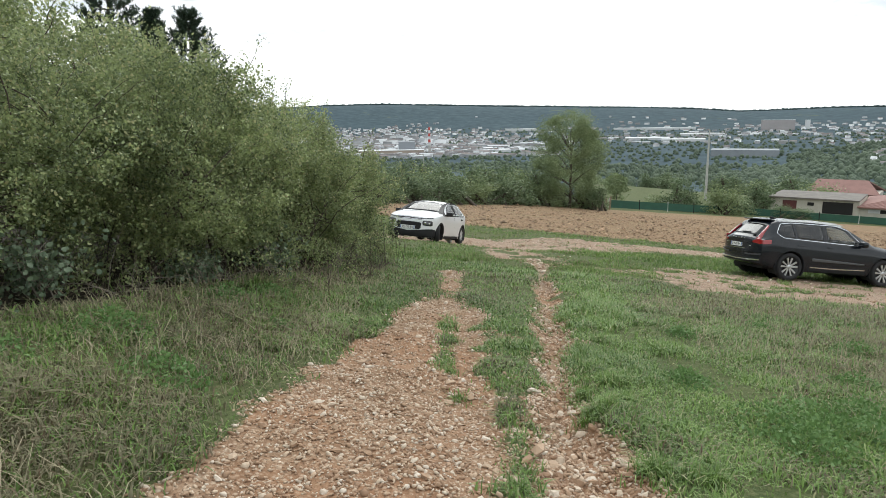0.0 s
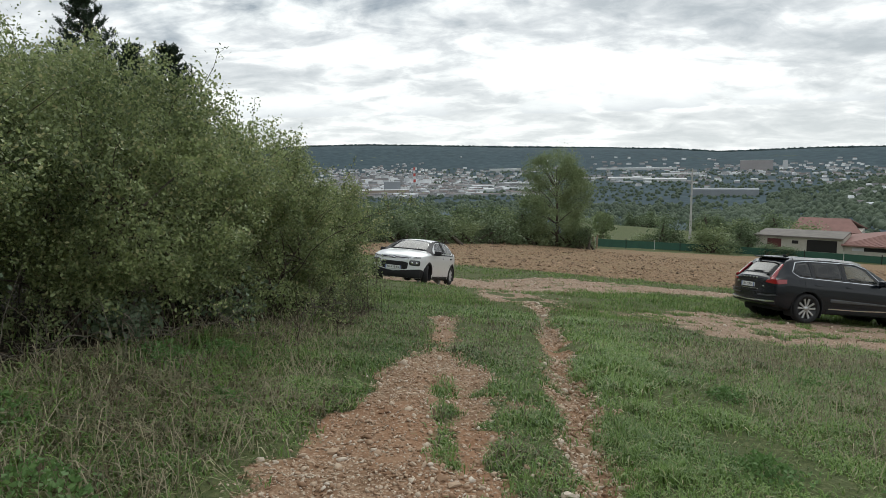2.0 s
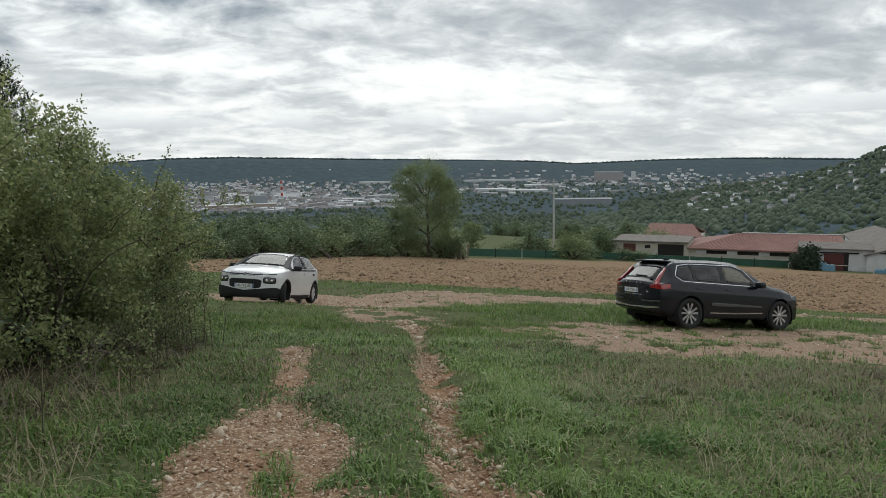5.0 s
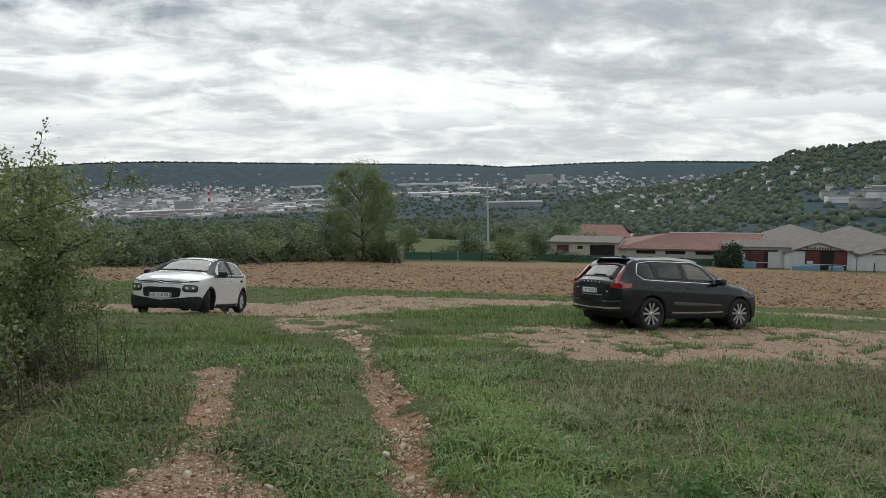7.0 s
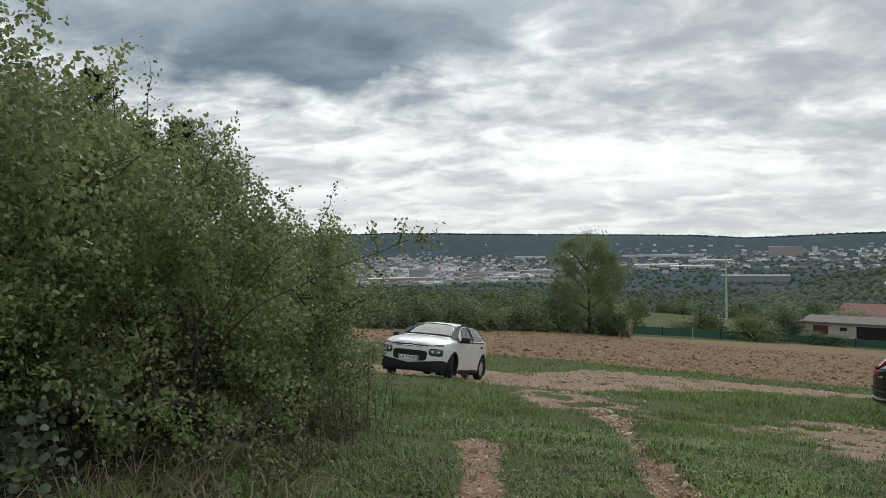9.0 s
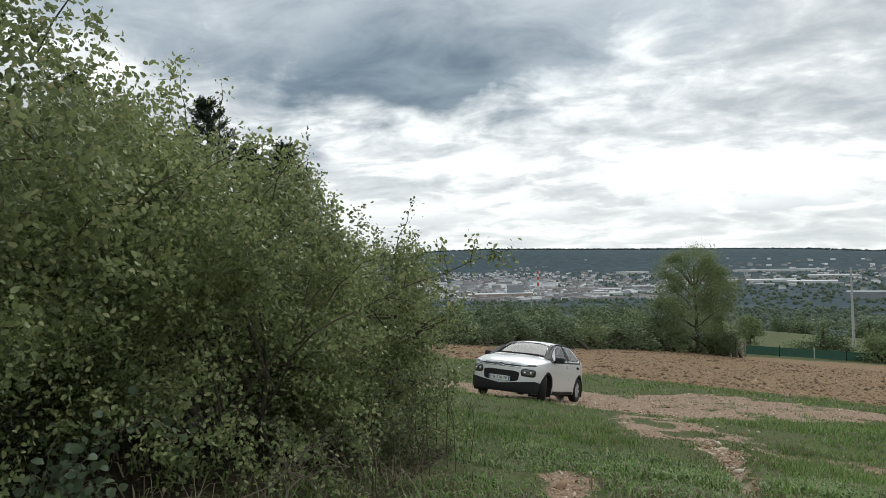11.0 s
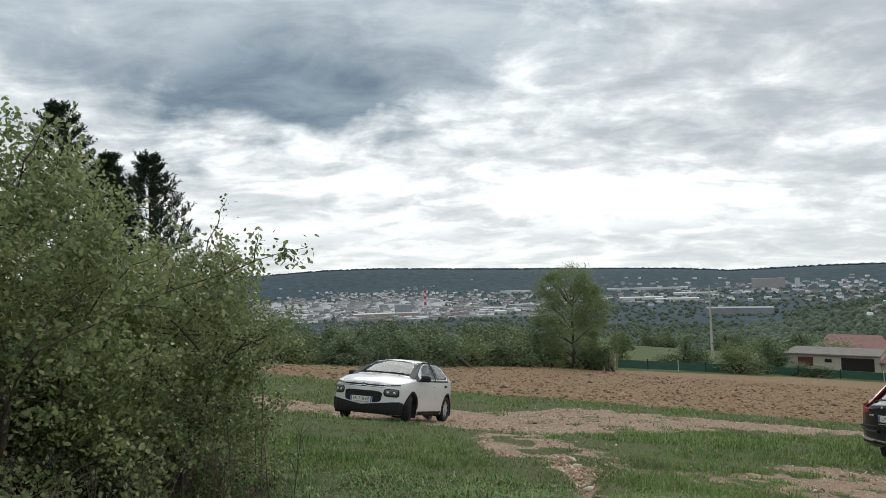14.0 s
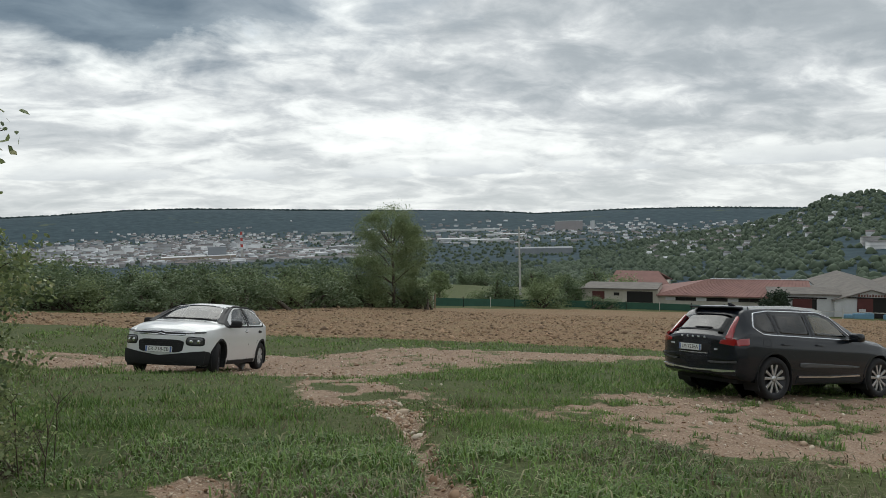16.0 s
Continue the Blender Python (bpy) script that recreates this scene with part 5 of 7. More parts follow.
for o in kinds:
    o.matrix_world = pose(-34 - 4 * kinds.index(o), 30, float(land(-34, 30)), 0, 0, 20)
    o.scale = (5, 5, 3.4)
x, y = on_bearing(15.2, 125)
tree(x, y, float(land(x, y)), 6.4, 4.4, 231, "slim young tree beside the green fence", 2600, 0.36, M_TREE)
x, y = on_bearing(42.0, 141)
bush(x, y, 5.4, 5.0, 240, "dark clipped conifer bush before the sheds", M_PINE, 5200, 0.5)


# ---- sheds ----
def speckled(name, col, col2, scale=0.6, rough=0.85):
    """A weathered sheet or render, blotched with a second tone."""
    m, nt, b = node_tree(name)
    pos = nt.nodes.new("ShaderNodeTexCoord").outputs["Object"]
    f = math_node(nt, "ADD", math_node(nt, "MULTIPLY", noise_tex(nt, pos, scale, 6.0, 0.65), 0.7), math_node(nt, "MULTIPLY", noise_tex(nt, pos, scale * 12, 3.0), 0.3))
    nt.links.new(ramp(nt, f, [(0.35, col), (0.62, col2)]), b.inputs["Base Color"])
    b.inputs["Roughness"].default_value = rough
    return m


M_RENDER = speckled("cream_render", (0.50, 0.47, 0.41), (0.40, 0.37, 0.31))
M_WHITEWALL = speckled("white_cladding", (0.62, 0.63, 0.64), (0.50, 0.51, 0.52))
M_REDROOF = speckled("red_sheet_roof", (0.275, 0.150, 0.128), (0.21, 0.115, 0.10))
M_GREYROOF = speckled("grey_fibre_roof", (0.20, 0.18, 0.158), (0.12, 0.108, 0.097))
M_MAROON = speckled("maroon_doors", (0.115, 0.035, 0.032), (0.085, 0.028, 0.026))
M_DARK = plain("dark_opening", (0.015, 0.014, 0.013), 0.9)
M_GREENNET = speckled("green_fence_net", (0.035, 0.105, 0.070), (0.028, 0.080, 0.055))
M_POST = plain("pale_post", (0.50, 0.49, 0.46), 0.8)
M_CONCRETE = plain("concrete", (0.42, 0.41, 0.39), 0.9, vary=0.2, scale=2)
M_TARP = plain("blue_tarpaulin", (0.16, 0.30, 0.42), 0.5, vary=0.3, scale=4)
M_SIGN = plain("sign_lettering", (0.16, 0.07, 0.055), 0.6)
M_WOOD = plain("weathered_wood", (0.26, 0.20, 0.14), 0.9, vary=0.3, scale=6)

U = Vector((0.781, -0.624, 0))
V = Vector((0.624, 0.781, 0))
P0 = Vector((69.3, 138.8, 0))


def along(b, back=0.0):
    """How far along the sheds' front, or a line behind it, a bearing meets it."""
    d = Vector((math.sin(radians(b)), math.cos(radians(b)), 0))
    e = Vector((0.5, 5.5, 0))
    n = V
    t = ((P0 - e).dot(n) + back) / d.dot(n)
    return (e + d * t - P0).dot(U), t


def rise(b, elev, back=0.0):
    return 0.72 + (along(b)[1] + back) * math.tan(radians(elev))


def block(a0, a1, v0, v1, z0, z1):
    """A box in the sheds' own axes: along the front, back from it, and up."""
    bm = bmesh.new()
    c = [[bm.verts.new(P0 + U * a + V * v + Vector((0, 0, z))) for a, v in ((a0, v0), (a1, v0), (a1, v1), (a0, v1))] for z in (z0, z1)]
    bm.faces.new(c[0][::-1])
    bm.faces.new(c[1])
    for i in range(4):
        bm.faces.new((c[0][i], c[0][(i + 1) % 4], c[1][(i + 1) % 4], c[1][i]))
    return bm


def prism(pts, drop=0.25):
    """A slab roof: quads of (along, back, z), each with thickness."""
    bm = bmesh.new()
    for q in pts:
        up_ = [bm.verts.new(P0 + U * a + V * v + Vector((0, 0, z))) for a, v, z in q]
        dn = [bm.verts.new(P0 + U * a + V * v + Vector((0, 0, z - drop))) for a, v, z in q]
        bm.faces.new(up_)
        bm.faces.new(dn[::-1])
        for i in range(len(q)):
            bm.faces.new((up_[i], dn[i], dn[(i + 1) % len(q)], up_[(i + 1) % len(q)]))
    return bm


def ribs(q0, q1, q2, q3, n, mat, parent):
    """Standing seams on a roof plane from its eave (q0 to q1) to its ridge (q3 to q2)."""
    bm = bmesh.new()
    for i in range(n + 1):
        t = i / n
        a = Vector(q0).lerp(Vector(q1), t)
        b = Vector(q3).lerp(Vector(q2), t)
        vs = []
        for p in (a, b):
            for w, h in ((-0.05, 0.0), (0.0, 0.07), (0.05, 0.0)):
                vs.append(bm.verts.new(P0 + U * (p.x + w) + V * p.y + Vector((0, 0, p.z + h))))
        bm.faces.new((vs[0], vs[1], vs[4], vs[3]))
        bm.faces.new((vs[1], vs[2], vs[5], vs[4]))
    part("roof_ribbing", bm, mat, parent)


def sheds():
    o = thing("shed", Matrix.Identity(4), "low cream shed with flat roof and maroon door", "shed")
    a0, a1 = along(27.3)[0], along(33.4)[0]
    zb, zt = rise(28, -8.3) - 0.5, rise(30, -6.85)
    part("wall", block(a0, a1, 0, 12, zb, zt), M_RENDER, o)
    part("roof", block(a0 - 0.4, a1, -0.5, 12.4, zt, zt + 0.28), M_GREYROOF, o)
    for b0, b1, e0, e1, m, nm in ((28.15, 29.15, -7.95, -6.98, M_MAROON, "door"), (29.9, 30.35, -7.35, -7.1, M_DARK, "window"), (30.95, 33.0, -7.9, -7.0, M_DARK, "opening")):
        part(nm, block(along(b0)[0], along(b1)[0], -0.06, 0.05, rise(b0, e0), rise(b0, e1)), m, o)
    o = thing("factory_shed", Matrix.Identity(4), "long shed with a faded red sheet roof and cream wall", "shed")
    a2 = along(44.3, 9)[0]
    zb, ze, zr = rise(38, -8.5), rise(38, -7.25), rise(40, -5.95, 9)
    part("wall", block(a1, a2, 0.3, 18, zb, ze), M_RENDER, o)
    ar = along(37.4, 9)[0]
    front = [(a1 - 0.3, -0.5, ze - 0.05), (a2, -0.5, ze - 0.05), (a2, 9, zr), (ar, 9, zr)]
    part("roof", prism([front, [(ar, 9, zr), (a2, 9, zr), (a2, 18.5, ze), (a1 - 0.3, 18.5, ze)], [(a1 - 0.3, 18.5, ze), (a1 - 0.3, -0.5, ze - 0.05), (ar, 9, zr)]]), M_REDROOF, o)
    ribs(front[0], front[1], front[2], front[3], 34, M_REDROOF, o)
    part("ridge_cap", block(ar, a2 + 0.2, 8.8, 9.2, zr, zr + 0.15), M_WHITEWALL, o)
    for i in range(9):
        a = a1 + 1.5 + i * (along(41.6)[0] - a1 - 3) / 9
        part("window", block(a, a + 2.0, 0.22, 0.34, ze - 1.25, ze - 0.55), M_DARK if i % 3 else M_WHITEWALL, o)
    o = thing("workshop", Matrix.Identity(4), "white workshop with a grey fibre roof and maroon sliding door", "shed")
    a3, a4 = along(41.6)[0], along(46.2)[0]
    zb, ze, zr = rise(44, -8.9), rise(44, -6.85), rise(44, -6.35, 7)
    part("wall", block(a3, a4, -1.6, 14, zb, ze), M_WHITEWALL, o)
    part("roof", prism([[(a3 - 0.3, -2.1, ze), (a4 + 0.3, -2.1, ze), (a4 + 0.3, 6, zr), (a3 - 0.3, 6, zr)], [(a3 - 0.3, 6, zr), (a4 + 0.3, 6, zr), (a4 + 0.3, 14, ze), (a3 - 0.3, 14, ze)]]), M_GREYROOF, o)
    part("door", block(along(43.15)[0], along(44.45)[0], -1.72, -1.55, zb, rise(44, -7.25)), M_MAROON, o)
    part("opening", block(along(44.45)[0], along(44.75)[0], -1.70, -1.55, zb, rise(44, -7.25)), M_DARK, o)
    part("door_rail", block(along(42.8)[0], along(45.4)[0], -1.8, -1.55, rise(44, -7.22), rise(44, -7.12)), M_DARK, o)
    for b0, bp, b1, first in ((45.85, 48.1, 50.55, True), (50.6, 52.9, 55.2, False)):
        o = thing("hall", Matrix.Identity(4), "white gabled hall with grey roof and " + ("open maroon doors" if first else "lettered front"), "shed")
        a0, ap, a1 = along(b0)[0], along(bp)[0], along(b1)[0]
        zb, ze, zp = rise(bp, -9.1), rise(bp, -7.15), rise(bp, -6.42)
        bm = bmesh.new()
        ring = [[bm.verts.new(P0 + U * a + V * v + Vector((0, 0, z))) for a, z in ((a0, zb), (a1, zb), (a1, ze), (ap, zp), (a0, ze))] for v in (-2.5, 36)]
        bm.faces.new(ring[0])
        bm.faces.new(ring[1][::-1])
        for i in range(5):
            bm.faces.new((ring[0][i], ring[1][i], ring[1][(i + 1) % 5], ring[0][(i + 1) % 5]))
        part("wall", bm, M_WHITEWALL, o)
        part("roof", prism([[(a0 - 0.4, -3, ze), (ap, -3, zp + 0.2), (ap, 36.4, zp + 0.2), (a0 - 0.4, 36.4, ze)], [(ap, -3, zp + 0.2), (a1 + 0.4, -3, ze), (a1 + 0.4, 36.4, ze), (ap, 36.4, zp + 0.2)]]), M_GREYROOF, o)
        if first:
            zd = rise(bp, -7.0)
            part("opening", block(along(48.2)[0], along(49.1)[0], -2.62, -2.4, zb, zd), M_DARK, o)
            part("door", block(along(47.25)[0], along(48.2)[0], -2.75, -2.45, zb, zd), M_MAROON, o)
            part("door", block(along(49.1)[0], along(49.95)[0], -2.75, -2.45, zb, zd), M_MAROON, o)
            part("door_sign", block(along(47.35)[0], along(47.75)[0], -2.85, -2.7, rise(bp, -7.95), rise(bp, -7.75)), M_WHITEWALL, o)
            part("door_rail", block(along(46.6)[0], along(50.3)[0], -2.85, -2.5, zd, zd + 0.18), M_DARK, o)
        # lettering too small to read: plain bars
        for i in range(10 if first else 8):
            ba = (47.3 + i * 0.17) if first else (52.2 + i * 0.17)
            tall = 0.12 if i in (0, 3, 5, 9) else 0.0
            part("sign_bar", block(along(ba)[0], along(ba + 0.11)[0], -2.6, -2.45, rise(bp, -6.9), rise(bp, -6.76) + tall), M_SIGN, o)
        if not first:
            part("sign_bar", block(along(51.5)[0], along(53.2)[0], -2.6, -2.45, rise(bp, -7.1), rise(bp, -7.02)), M_SIGN, o)
    # yard clutter
    for b, w, h in ((42.75, 1.2, 1.5), (43.15, 1.6, 1.2), (46.75, 2.0, 0.9), (46.2, 1.4, 0.7), (48.6, 2.4, 0.8), (47.4, 1.6, 1.1)):
        a = along(b)[0]
        q = P0 + U * a + V * -6
        z = float(land(q.x, q.y))
        o = thing("covered_stack", Matrix.Identity(4), "stack of goods under pale blue tarpaulin before the sheds", "stack", "stacks in the yard")
        bm = block(a, a + w, -6.5, -5.2, z - 0.1, z + h)
        bmesh.ops.bevel(bm, geom=bm.edges[:], offset=0.12, segments=2, affect="EDGES")
        part("tarpaulin", bm, M_TARP, o)
    # the house behind
    o = thing("house", Matrix.Identity(4), "house with a low red roof beyond the sheds", "house")
    k = 46.0
    a0, a1 = along(29.7, 46)[0], along(34.3, 46)[0]
    zb, ze, zr = 0.72 + 215 * math.tan(radians(-7.4)), 0.72 + 205 * math.tan(radians(-6.0)), 0.72 + 210 * math.tan(radians(-5.05))
    part("wall", block(a0, a1, k, k + 12, zb, ze), M_RENDER, o)
    part("roof", prism([[(a0 - 0.5, k - 0.6, ze), (a1 + 0.5, k - 0.6, ze), (a1 - 3, k + 6, zr), (a0 + 1, k + 6, zr)], [(a0 + 1, k + 6, zr), (a1 - 3, k + 6, zr), (a1 + 0.5, k + 12.6, ze), (a0 - 0.5, k + 12.6, ze)]]), M_REDROOF, o)


sheds()


def fence():
    """A long fence hung with green net between posts, following the ground."""
    pts = [Vector((*on_bearing(b, r), 0)) for b, r in ((14.6, 112), (19.5, 122), (25.3, 136), (33.5, 142), (40.8, 144))]
    pts += [P0 + U * along(46)[0] + V * -9, P0 + U * along(56)[0] + V * -9]
    o = thing("fence", Matrix.Identity(4), "long fence with green netting between pale posts", "fence")
    for i in range(len(pts) - 1):
        a, b = pts[i], pts[i + 1]
        n = max(2, int((b - a).length / 6))
        net = i < 4
        for j in range(n):
            p, q = a.lerp(b, j / n), a.lerp(b, (j + 1) / n)
            zp, zq = float(land(p.x, p.y)), float(land(q.x, q.y))
            s = (q - p).normalized().cross(Vector((0, 0, 1))) * 0.03
            bm = bmesh.new()
            lo, hi = (0.15, 1.5) if net else (1.15, 1.25)
            c = []
            for g in (s, -s):
                c.append([bm.verts.new(p + g + Vector((0, 0, zp + lo))), bm.verts.new(q + g + Vector((0, 0, zq + lo))), bm.verts.new(q + g + Vector((0, 0, zq + hi))), bm.verts.new(p + g + Vector((0, 0, zp + hi)))])
            bm.faces.new(c[0])
            bm.faces.new(c[1][::-1])
            for w in range(4):
                bm.faces.new((c[0][w], c[1][w], c[1][(w + 1) % 4], c[0][(w + 1) % 4]))
            part("net_panel" if net else "rail", bm, M_GREENNET if net else M_POST, o)
            part("post", moved(box_bm((0.14, 0.14, 1.9), (0, 0, 0.85), 0.02), Matrix.Translation((p.x, p.y, zp))), M_POST if j % 3 == 0 else M_DARK, o)
    o = thing("timber_stack", pose(*on_bearing(13.6, 104), float(land(*on_bearing(13.6, 104))), 0, 0, 12), "heap of weathered planks and posts under the tree", "timber stack")
    for i in range(9):
        part("plank", moved(box_bm((0.22, 0.22, 1.6 + 0.5 * (i % 3)), (0, 0, 0.8), 0.02), pose(-2.2 + i * 0.55, 0.15 * (i % 2), -0.1, 0, 4 * (i % 3) - 4, 0)), M_WOOD, o)


fence()


def pole():
    x, y = on_bearing(22.2, 200)
    z = float(land(x, y))
    h = 0.72 + 200 * math.tan(radians(-1.45)) - z
    o = thing("utility_pole", pose(x, y, z), "tall pale concrete utility pole with cross-arms beyond the field", "utility pole")
    part("mast", box_bm((0.62, 0.62, h), (0, 0, h / 2), 0.05, 0.5), M_CONCRETE, o)
    for k, w in ((0.955, 2.6), (0.89, 3.2), (0.82, 2.6)):
        part("cross_arm", box_bm((w, 0.14, 0.14), (0, 0, h * k), 0.02), M_CONCRETE, o)
    x, y = on_bearing(-2.0, 120)
    z = float(land(x, y))
    o = thing("utility_pole", pose(x, y, z), "slender pale pole among the copse", "utility pole")
    part("mast", box_bm((0.22, 0.22, 7.0), (0, 0, 3.5), 0.03, 0.6), M_CONCRETE, o)


pole()


# ---- the valley ----
def town_material():
    m, nt, b = node_tree("town_walls")
    r = nt.nodes.new("ShaderNodeNewGeometry").outputs["Random Per Island"]
    c = ramp(nt, r, [(0.0, (0.40, 0.42, 0.44)), (0.22, (0.25, 0.26, 0.27)), (0.42, (0.55, 0.57, 0.59)), (0.56, (0.20, 0.20, 0.205)), (0.7, (0.42, 0.42, 0.41)), (0.78, (0.74, 0.76, 0.78)), (1.0, (0.82, 0.83, 0.84))])
    pos = nt.nodes.new("ShaderNodeNewGeometry").outputs["Position"]
    sep_ = add(nt, "ShaderNodeSeparateXYZ", {0: pos})
    storey = math_node(nt, "LESS_THAN", math_node(nt, "FRACT", math_node(nt, "DIVIDE", sep_.outputs[2], 3.0)), 0.4)
    c = mix_col(nt, math_node(nt, "MULTIPLY", storey, 0.25), c, (0.10, 0.11, 0.12))
    nt.links.new(c, b.inputs["Base Color"])
    b.inputs["Roughness"].default_value = 0.9
    return m


def roof_material():
    m, nt, b = node_tree("town_roofs")
    r = nt.nodes.new("ShaderNodeNewGeometry").outputs["Random Per Island"]
    c = ramp(nt, r, [(0.0, (0.13, 0.10, 0.095)), (0.3, (0.13, 0.135, 0.14)), (0.5, (0.18, 0.15, 0.14)), (0.7, (0.24, 0.25, 0.265)), (0.85, (0.40, 0.42, 0.44)), (1.0, (0.60, 0.62, 0.64))])
    nt.links.new(c, b.inputs["Base Color"])
    b.inputs["Roughness"].default_value = 0.9
    return m


M_TOWN, M_TOWNROOF = town_material(), roof_material()


def scatter_houses(name, label, items):
    """Many far houses: boxes for the walls and low gables for the roofs."""
    n = len(items)
    it = np.array(items)
    x, y, z, w, d, h, a, g = it.T
    ca, sa = np.cos(a), np.sin(a)

    def at(px, py, pz):
        return np.stack([x + px * ca - py * sa, y + px * sa + py * ca, z + pz], 1)
    lo = [at(sx * w / 2, sy * d / 2, -6 + 0 * h) for sx, sy in ((-1, -1), (1, -1), (1, 1), (-1, 1))]
    hi = [at(sx * w / 2, sy * d / 2, h) for sx, sy in ((-1, -1), (1, -1), (1, 1), (-1, 1))]
    vs = np.stack(lo + hi, 1).reshape(-1, 3)
    i = np.arange(n)[:, None] * 8
    fs = np.concatenate([i + q for q in ([0, 1, 5, 4], [1, 2, 6, 5], [2, 3, 7, 6], [3, 0, 4, 7], [4, 5, 6, 7])], 1).reshape(-1, 4)
    ob = thing(name, Matrix.Identity(4), label, "town", kind="stuff")
    part_mesh("walls", mesh_of("walls", vs, fs, M_TOWN), ob)
    ev = [at(sx * w * 0.53, sy * d * 0.55, h + 0.05) for sx, sy in ((-1, -1), (1, -1), (1, 1), (-1, 1))]
    rd = [at(sx * w * 0.53, 0, h + g) for sx in (-1, 1)]
    vs = np.stack(ev + rd, 1).reshape(-1, 3)
    i = np.arange(n)[:, None] * 6
    fs = np.concatenate([i + q for q in ([0, 1, 5], [0, 5, 4], [2, 3, 4], [2, 4, 5], [1, 2, 5], [3, 0, 4])], 1).reshape(-1, 3)
    part_mesh("roofs", mesh_of("roofs", vs, fs, M_TOWNROOF), ob)


def town():
    r_ = np.random.default_rng(9)
    items = []

    def put(b, r, w, d, h, g, lift=0.0):
        x, y = r * math.sin(radians(b)), r * math.cos(radians(b))
        items.append((x, y, float(land(x, y)) + lift, w, d, h, radians(-b + r_.uniform(-35, 35)), g))
    for _ in range(1500):
        b = r_.normal(-7, 7.5)
        put(b, r_.uniform(1330, 2650), r_.uniform(7, 15), r_.uniform(6, 10), r_.uniform(3.5, 7), r_.uniform(1.5, 3))
    for _ in range(75):
        b = r_.uniform(-16, 0)
        put(b, r_.uniform(1750, 2300), r_.uniform(14, 42), r_.uniform(9, 13), r_.uniform(9, 17), 0.4)
    for _ in range(60):
        b = r_.uniform(-6, 9)
        put(b, r_.uniform(1300, 1750), r_.uniform(18, 60), r_.uniform(14, 26), r_.uniform(4, 7), 1.5)
    for _ in range(240):
        b = r_.uniform(8, 34)
        put(b, r_.uniform(1750, 3000), r_.uniform(8, 20), r_.uniform(7, 13), r_.uniform(3, 6), r_.uniform(1, 2.5))
    for _ in range(70):
        b = r_.normal(-6, 3.2)
        put(b, 2480 + 40 * abs(b + 6) + r_.uniform(0, 180), r_.uniform(7, 11), r_.uniform(6, 9), r_.uniform(3.5, 5.5), 2.0)
    for _ in range(190):
        b = r_.uniform(24, 42)
        put(b, r_.uniform(2200, 2800), r_.uniform(7, 13), r_.uniform(6, 9), r_.uniform(3.5, 6), 2.0)
    scatter_houses("distant_town", "distant valley town of pale houses and blocks", items)
    items.clear()
    for _ in range(58):
        b = r_.uniform(33, 45)
        put(b, 1080 + r_.normal(0, 150), r_.uniform(5, 8), r_.uniform(5, 7), r_.uniform(2.4, 3.6), 1.6, 1.5)
    for _ in range(18):
        b = r_.uniform(46, 58)
        put(b, r_.uniform(740, 1100), r_.uniform(5, 8), r_.uniform(5, 7), r_.uniform(2.4, 3.6), 1.6, 1.5)
    for _ in range(24):
        b = r_.uniform(48, 58)
        put(b, r_.uniform(560, 760), r_.uniform(9, 20), r_.uniform(7, 12), r_.uniform(3, 4.5), 0.6, 3)
    scatter_houses("hillside_houses", "scattered pale houses on the wooded spur", items)


town()


def far_block(name, b, r, w, d, h, mat, label, category, roof=None):
    x, y = r * math.sin(radians(b)), r * math.cos(radians(b))
    o = thing(name, pose(x, y, float(land(x, y)), 0, 0, -b), label, category)
    part("wall", box_bm((w, d, h + 8), (0, 0, h / 2 - 4)), mat, o)
    part("roof", box_bm((w * 1.01, d * 1.01, 0.8), (0, 0, h + 0.4)), roof or M_GREYWHITE, o)
    return o


M_GREYWHITE = plain("pale_flat_roof", (0.60, 0.61, 0.62), 0.8, vary=0.15, scale=0.05)
M_SLAB = plain("pinkish_slab_walls", (0.34, 0.32, 0.32), 0.85, vary=0.15, scale=0.05)
M_GREYBLUE = plain("grey_industrial", (0.24, 0.26, 0.28), 0.8, vary=0.2, scale=0.03)
M_BRICKW = plain("buff_industrial", (0.33, 0.28, 0.23), 0.9, vary=0.25, scale=0.05)
M_RED = plain("red_band", (0.42, 0.06, 0.05), 0.7)
far_block("warehouse", 17.0, 1980, 120, 60, 6, M_WHITEWALL, "long white warehouse in the valley", "warehouse")
far_block("warehouse", 19.8, 1880, 110, 50, 6, M_WHITEWALL, "long white warehouse in the valley", "warehouse")
far_block("warehouse", 21.2, 2250, 130, 60, 6, M_WHITEWALL, "long white warehouse in the valley", "warehouse")
far_block("warehouse", 24.4, 1330, 112, 50, 11, M_GREYBLUE, "large grey industrial hall in the valley", "warehouse", M_GREYBLUE)
far_block("warehouse", 17.5, 2600, 290, 36, 6, M_WHITEWALL, "far long white warehouse at the foot of the hills", "warehouse")
far_block("warehouse", 6.6, 2600, 120, 36, 6, M_WHITEWALL, "far long white warehouse at the foot of the hills", "warehouse")
far_block("warehouse", 4.2, 1480, 80, 40, 5, M_GREYWHITE, "pale flat-roofed depot in the valley", "warehouse")
far_block("warehouse", -4.6, 1420, 140, 40, 11, M_BRICKW, "buff works building beside the striped chimney", "warehouse")
far_block("works_tower", -3.2, 1440, 36, 26, 27, M_GREYBLUE, "grey boiler house beside the striped chimney", "factory", M_GREYBLUE)
far_block("tower_block", 26.6, 2560, 104, 22, 34, M_SLAB, "broad pinkish slab block above the valley town", "tower block")
far_block("tower_block", 28.6, 2600, 16, 16, 30, M_WHITEWALL, "narrow pale tower block in the valley", "tower block")


